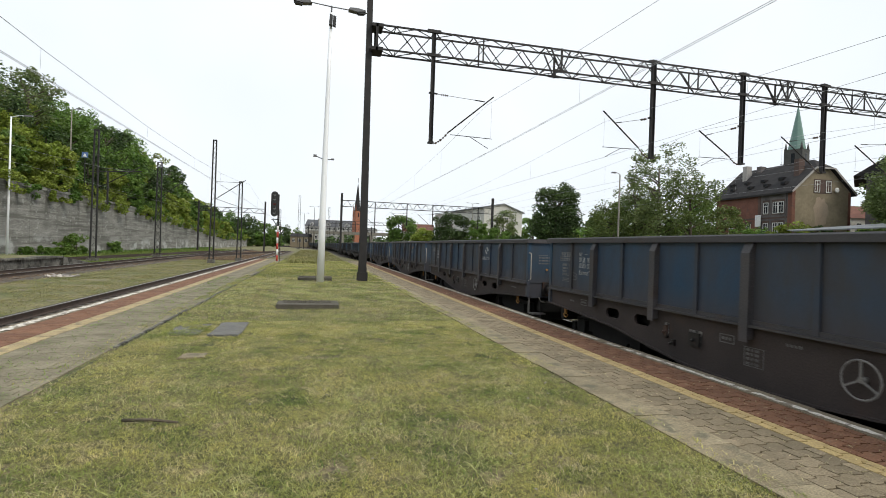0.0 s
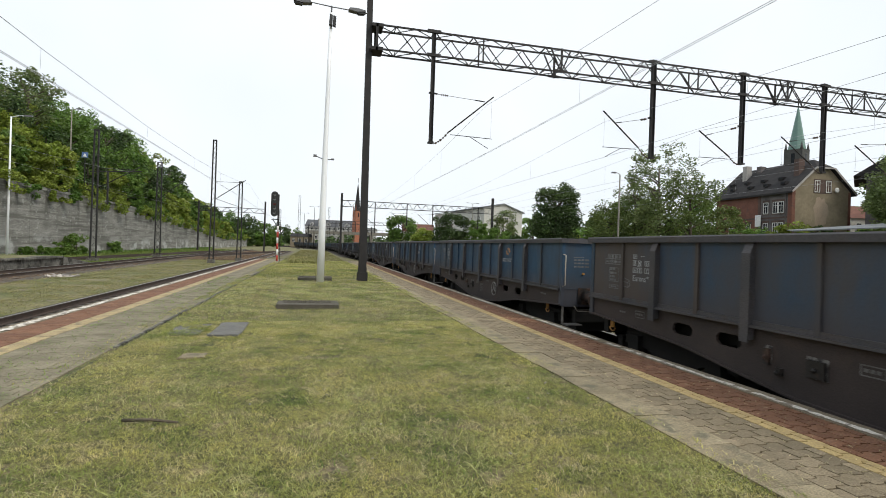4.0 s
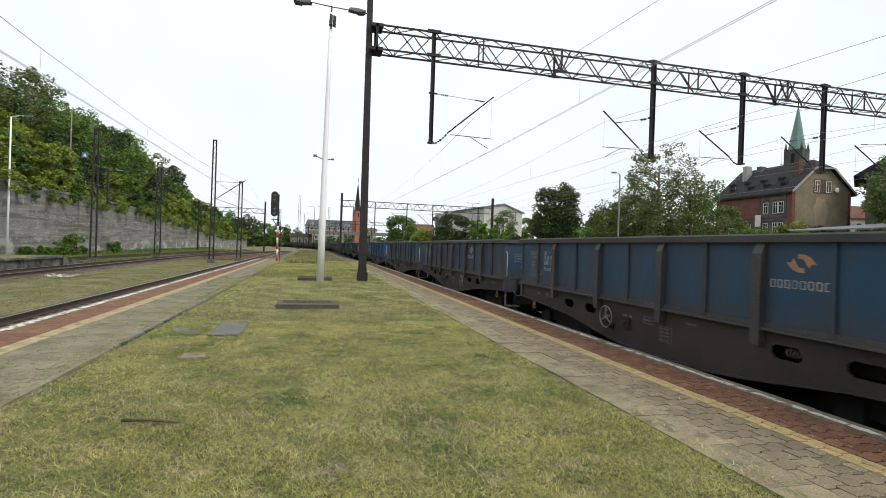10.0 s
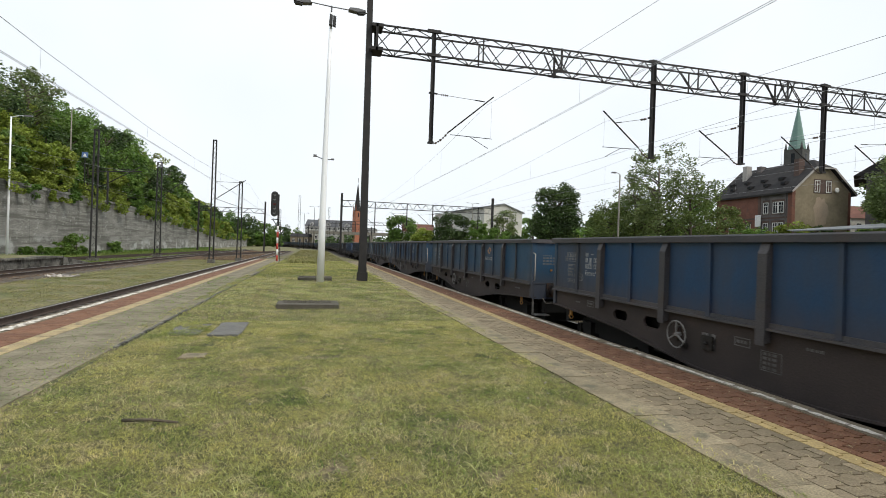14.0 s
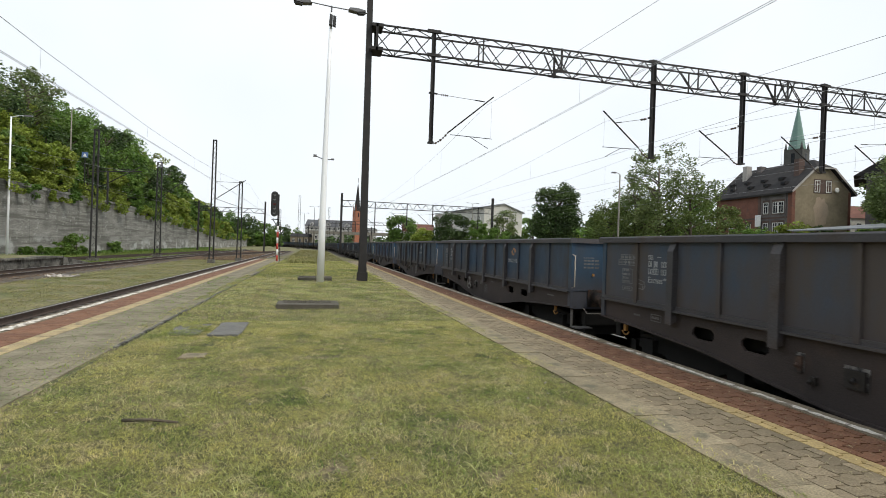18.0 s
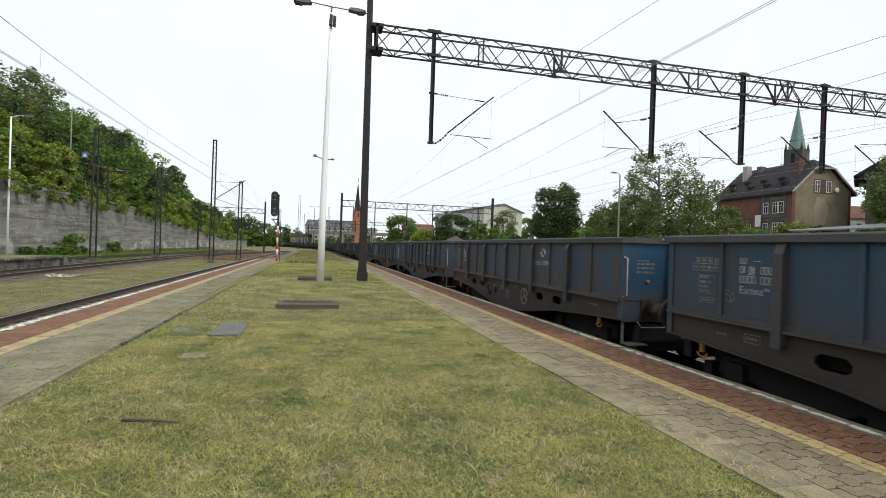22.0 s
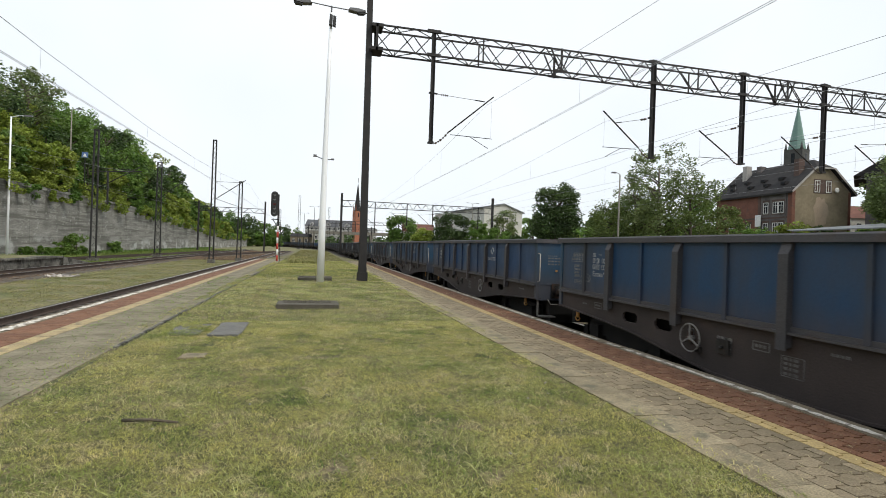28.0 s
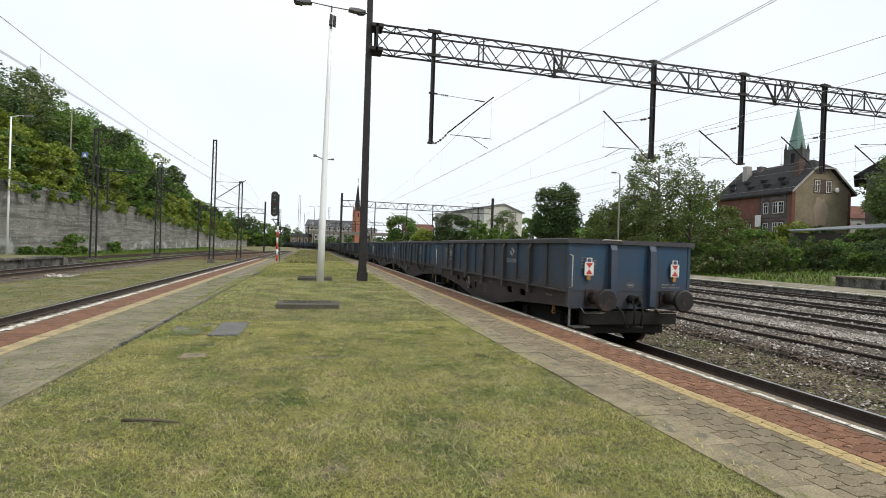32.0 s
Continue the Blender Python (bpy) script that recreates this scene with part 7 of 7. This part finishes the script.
def block(name, label, x, y, w, d, h, rz, wall, roof, rise, cols, rows, wsize, category="building", z0=-0.8, side=True):
    """A building with a pitched or flat roof and rows of windows on its two near sides."""
    b = thing(name, label, category, "", (x, y, 0), rz)
    bm = bmesh.new()
    box(bm, 0, w, 0, d, z0, h)
    part("wall", bm, wall, b)
    if rise > 0:
        bm = bmesh.new()
        prism(bm, [(-0.3, h), (d + 0.3, h), (d / 2, h + rise)], -0.3, w + 0.3, "x")
        part("roof", bm, roof, b)
    else:
        part("roof", box(bmesh.new(), -0.3, w + 0.3, -0.3, d + 0.3, h, h + 0.35), roof, b)
    for i in range(cols):
        for j in range(rows):
            window(b, (w * (i + 0.5) / cols, 0, 1.2 + (h - 1.5) * (j + 0.5) / rows), (1, 0), wsize[0], wsize[1], (0, -1), wsize[0] > 0.8)
    if side:
        n = max(1, int(d / 4))
        for i in range(n):
            for j in range(rows):
                window(b, (0, d * (i + 0.5) / n, 1.2 + (h - 1.5) * (j + 0.5) / rows), (0, 1), wsize[0], wsize[1], (-1, 0), False)
    return b


def pale_building():
    b = thing("pale_building", "long pale rendered building with a low-pitched roof", "building", "", (41.3, 123.7, 0), 6.8)
    part("wall", prism(bmesh.new(), [(0, -0.8), (10.9, -0.8), (10.9, 11.2), (5.4, 13.0), (0, 12.0)], 0, 0.4, "y"), M_PALE, b, "pale gable wall")
    part("wall", prism(bmesh.new(), [(0.4, -0.8), (36, -0.8), (36, 11.9), (0.4, 11.9)], 0, 0.4, "x"), M_PALE, b)
    part("wall", box(bmesh.new(), 10.5, 10.9, 0.4, 36, -0.8, 11.0), M_PALE, b)
    part("roof", prism(bmesh.new(), [(-0.5, 11.9), (5.4, 13.02), (11.4, 11.0), (11.4, 11.25), (5.4, 13.3), (-0.5, 12.15)], -0.4, 36.5, "y"), M_BLUEROOF, b)
    for j in range(3):
        window(b, (6.4, 0, 2.6 + 3.2 * j), (1, 0), 0.9, 1.3, (0, -1))
        for i in range(7):
            window(b, (0, 2.5 + 5 * i, 2.6 + 3.2 * j), (0, 1), 1.0, 1.4, (-1, 0))


pale_building()
hall = block("town_building", "grey four-storey town building with a steep dark roof and turret", -5.5, 341, 34, 14, 12.5, -13, M_GREYBLD, M_SLATE, 4.4, 12, 4, (1.2, 1.8), z0=-0.8)
for u, v in ((4.0, 1.0), (9.5, 1.0), (14.5, 1.6), (22.0, 1.0), (26.5, 1.6), (31.0, 1.0)):
    dormer = part("dormer", prism(bmesh.new(), [(u - v, 12.6), (u + v, 12.6), (u + v, 14.2), (u, 15.2), (u - v, 14.2)], 0.2, 4.0, "y"), M_GREYBLD, hall)
    window(dormer, (u, 0.2, 13.6), (1, 0), 0.8, 1.0, (0, -1), False)
bm = bmesh.new()
prism(bm, [(8.2, -0.6), (11.0, -0.6), (11.0, 2.2), (8.2, 2.2)], 12.5, 16.4, "z")
turret = part("turret", bm, M_GREYBLD, hall)
bm = bmesh.new()
tube(bm, [(9.6, 0.8, 16.4), (9.6, 0.8, 17.6), (9.6, 0.8, 19.4)], 2.0, 8, 0.1)
part("turret_roof", bm, M_SLATE, turret, "pointed dark turret roof")
for z in (3.9, 7.0, 10.0):
    part("string_course", box(bmesh.new(), 0.0, 34.0, -0.18, -0.003, z, z + 0.3), M_PALE, hall)
block("town_building", "grey town building with a flat roof", 22, 335, 16, 12, 12, -13, M_GREYBLD, M_ROOF, 0, 6, 3, (1.3, 1.8))
block("town_building", "low brown building beside the line", -11, 262, 9, 8, 4.5, -10, M_RENDER, M_ROOF, 1.6, 3, 1, (1.2, 1.5))
block("town_building", "small pale house with a red roof", 25.5, 152, 9, 8, 6.0, -12, M_PALE, M_BRICK, 2.4, 3, 2, (1.0, 1.3))
dark_house = block("town_building", "house with a steep dark roof behind trees", 80.8, 60.4, 15, 14, 14.2, -53, M_GREYWALL, M_ROOF, 0.0, 3, 3, (1.0, 1.5), side=False)
part("gable_roof", prism(bmesh.new(), [(-1.6, 14.56), (16.6, 14.56), (7.5, 21.0)], -0.6, 14.6, "y"), M_ROOF, dark_house, "steep dark roof")
block("town_building", "pale house behind the trees", 93, 72, 6, 8, 9.3, -10, M_PALE, M_BRICK, 2.6, 2, 3, (1.0, 1.4))
block("town_building", "small white building beyond the tracks", 44.5, 81, 4, 4, 3.6, -14, M_PALE, M_BLUEROOF, 0, 1, 1, (0.9, 1.1))


def build_bridge():
    b = thing("road_bridge", "long grey road bridge across the tracks", "bridge")
    d = Vector((40, -10, 0)).normalized()
    p0 = Vector((-3.0, 258.5, 0))
    n = Vector((-d.y, d.x, 0))
    up = Vector((0, 0, 1))
    q0, q1 = p0, p0 + d * 70
    part("deck", plate(bmesh.new(), [q0 + up * 7.6, q1 + up * 7.6, q1 + n * 8 + up * 7.6, q0 + n * 8 + up * 7.6], 1.3), M_CONC, b)
    bm = bmesh.new()
    for i in range(36):
        c = q0 + d * (i * 2)
        bar(bm, c + up * 7.6, c + up * 8.7, 0.1)
    bar(bm, q0 + up * 8.7, q1 + up * 8.7, 0.12)
    part("railing", bm, M_STEEL, b)
    for i in range(5):
        c = q0 + d * (3 + i * 14)
        bm = bmesh.new()
        prism(bm, [(c.x - 0.6, c.y), (c.x + 0.6, c.y), (c.x + 0.6, c.y + 6), (c.x - 0.6, c.y + 6)], -1.0, 6.3, "z")
        part("pier", bm, M_CONC, b)


build_bridge()


def street_lamp(x, y, z0, h, arms, label, material):
    l = thing("street_lamp", label, "lamp post", "street lamps", (x, y, z0))
    part("pole", tube(bmesh.new(), [(0, 0, -0.2), (0, 0, h)], 0.11, 8, 0.06), material, l)
    for dx in arms:
        bm = bmesh.new()
        tube(bm, [(0, 0, h - 0.05), (dx * 0.5, 0, h + 0.12), (dx, 0, h + 0.15)], 0.03, 6)
        part("arm", bm, material, l)
        part("lamp_head", prism(bmesh.new(), [(dx - 0.1, h + 0.1), (dx + math.copysign(0.55, dx), h + 0.1), (dx + math.copysign(0.5, dx), h + 0.22), (dx - 0.1, h + 0.22)], -0.12, 0.12, "y"), M_LAMPHEAD, l)


street_lamp(-26.2, 53.6, -0.9, 12.6, (1.1,), "tall white lamp post with one curved arm, by the wall", M_GALV)
street_lamp(28.5, 44.4, -0.8, 9.9, (-0.35,), "grey concrete lamp post beyond the tracks", M_CONC)
street_lamp(-27.75, 69, 5.6, 10.4, (0.6,), "grey lamp post among the trees", M_CONC)
street_lamp(36.5, 118, -0.8, 13.0, (-1.0, 1.0), "double-armed lamp post by the pale building", M_CONC)
street_lamp(0.0, 190, -0.8, 15.2, (-1.2, 1.2), "double-armed floodlight post far down the line", M_STEEL)
street_lamp(-3.6, 200, -0.8, 13.3, (-1.2, 1.2), "double-armed floodlight post far down the line", M_STEEL)


# ---- grass ----
M_LAWN = leafy("verge_green_blade", (0.1, 0.17, 0.025), (0.2, 0.25, 0.045), 0.3)
def grass(name, x0, x1, y0, y1, count, height, width, material, label, seed, bias=1.0, lie=0.5, z=-0.012, keep=None, follow=False, freq=0.9):
    """Loose blades, each a bent strip."""
    r = np.random.RandomState(seed)
    x = r.uniform(x0, x1, count)
    y = y0 + (y1 - y0) * r.uniform(0, 1, count) ** bias
    if keep is not None:
        k = np.array([noise.noise(Vector((a * freq, b * freq, seed))) for a, b in zip(x, y)]) + r.uniform(-0.35, 0.35, count) > keep
        x, y = x[k], y[k]
        count = len(x)
    a = r.uniform(0, 6.283, count)
    far = np.clip(y / 7.0, 1.0, 4.0)
    h = height * r.uniform(0.5, 1.4, count) * far ** 0.2
    w = width * far
    ln = lie * r.uniform(0.4, 1.8, count)
    dx, dy = np.cos(a), np.sin(a)
    ground_z = np.array([land(p, q) for p, q in zip(x, y)]) - 0.03 if follow else np.full(count, z)
    b = np.stack([x, y, ground_z], 1)
    side = np.stack([-dy, dx, np.zeros(count)], 1) * w[:, None] / 2
    m = b + np.stack([dx * h * ln * 0.4, dy * h * ln * 0.4, h * 0.65], 1)
    t = b + np.stack([dx * h * ln * 1.2, dy * h * ln * 1.2, h * np.clip(1.1 - 0.45 * ln, 0.15, 1)], 1)
    v = np.stack([b - side, b + side, m + side * 0.8, m - side * 0.8, t + side * 0.15, t - side * 0.15], 1).reshape(-1, 3)
    i = np.arange(count)[:, None] * 6
    q = np.concatenate([i + np.array([[0, 1, 2, 3]]), i + np.array([[3, 2, 4, 5]])])
    return tagged(new(name, mesh_arrays(name, v, q, material)), label, "grass", kind="stuff")


grass("grass", -2.4, 2.85, 1.3, 10, 220000, 0.021, 0.0032, M_BLADE, "short mown yellow-green grass on the platform", 1, 1.25, 1.5, keep=-0.45, freq=3.3)
grass("grass", -2.4, 2.85, -9.8, 1.3, 90000, 0.024, 0.0042, M_BLADE, "short mown yellow-green grass on the platform", 24, 1.0, 1.5, keep=-0.45, freq=3.3)
grass("grass", -2.4, 2.8, 10, 45, 60000, 0.028, 0.0045, M_BLADE_FAR, "short mown yellow-green grass on the platform", 2, 1.2, 1.0, keep=-0.4, freq=2.2)
grass("dry_grass", -2.4, 2.95, 1.3, 22, 50000, 0.03, 0.0032, M_STRAW, "pale dry grass clippings lying on the lawn", 3, 1.3, 2.8, keep=0.12, freq=1.9)
grass("grass", -2.4, 2.6, 45, 108, 14000, 0.07, 0.006, M_BLADE_DRY, "rougher grass at the platform's far end", 4, 1.0, 0.6)
grass("weeds", -2.3, 2.8, 1.5, 30, 26000, 0.036, 0.006, M_WEED, "green weeds and clover in the lawn", 5, 1.2, 1.3, keep=0.28, freq=2.4)
grass("grass_tufts", -2.4, 2.8, 1.4, 16, 80000, 0.026, 0.003, M_TUFT, "darker green tufts standing higher in the lawn", 22, 1.3, 1.4, keep=0.36, freq=4.6)
grass("cut_grass", -2.4, 2.8, 1.4, 20, 60000, 0.03, 0.0034, M_CUT, "pale green cut grass lying in swaths across the lawn", 23, 1.3, 2.6, z=0.004, keep=0.24, freq=1.2)
grass("weeds", 2.72, 3.0, 1.5, 40, 11000, 0.026, 0.005, M_BLADE, "weeds creeping over the paving's edge", 6, 1.0, 1.6, z=0.0, keep=0.08, freq=2.2)
grass("weeds", -2.75, -2.35, 3, 40, 10000, 0.028, 0.005, M_BLADE, "weeds creeping over the paving's edge", 7, 1.0, 1.6, z=0.0, keep=0.05, freq=1.8)
grass("rough_grass", -13.6, -7.4, 11, 75, 60000, 0.034, 0.0065, M_BLADE_DRY, "rough dry grass between the inner tracks", 8, 1.5, 1.4, z=-0.79, keep=-0.12, freq=0.7)
grass("rough_grass", -26.6, -17.5, 38, 130, 48000, 0.13, 0.012, M_LAWN, "short green grass below the wall", 9, 1.0, 0.8, z=-0.8)
grass("tall_weeds", -27.0, -25.6, 50, 150, 9000, 0.32, 0.022, M_LEAF1, "nettles and tall weeds along the foot of the wall", 21, 1.0, 0.7, z=-0.82, keep=-0.05, freq=0.25)
grass("weeds", 8.0, 11.8, 5, 30, 12000, 0.04, 0.009, M_LAWN, "low weeds in the ballast", 10, 1.2, 0.9, z=-0.74, keep=0.36, freq=0.7)
grass("rough_grass", 35.5, 41.5, 30.5, 60, 26000, 0.085, 0.008, M_LAWN, "rough grass along the far platform", 11, 1.0, 0.5, follow=True)

grass("clippings", -2.4, 2.8, 1.3, 14, 9000, 0.036, 0.0036, M_STRAW, "long pale cut grass stalks lying on the lawn", 12, 1.3, 3.2, z=0.0, keep=0.18)
grass("clippings", -2.4, 2.6, 1.3, 14, 34000, 0.026, 0.0042, M_BLADE, "fresh cut grass lying in drifts", 13, 1.2, 2.4, z=0.006, keep=0.22, freq=2.9)
grass("clippings", -3.5, -2.4, 4, 22, 1500, 0.022, 0.009, M_WEED, "scattered cut grass and leaves on the paving", 15, 1.2, 2.6, z=0.008)
grass("clippings", 2.9, 4.4, 1.8, 16, 1100, 0.012, 0.006, M_STRAW, "scattered dry clippings on the paving", 16, 1.2, 2.6, z=0.008)

grass("tall_weeds", 36, 60, 33, 52, 9000, 0.3, 0.03, M_WEED, "tall weeds under the bushes", 14, 1.0, 0.5, keep=-0.1, follow=True)

grass("weeds", -1.9, 0.4, 38, 54, 4000, 0.13, 0.012, M_BLADE_DRY, "taller green weeds near the platform's end", 17, 1.0, 0.8, keep=0.0, freq=0.5)
grass("weeds", -2.18, -1.6, 8.35, 9.65, 1500, 0.028, 0.006, M_BLADE_FAR, "grass creeping over the sunken cover", 18, 1.0, 1.8, z=0.018, keep=0.0, freq=2.5)
build_paving()
motions()
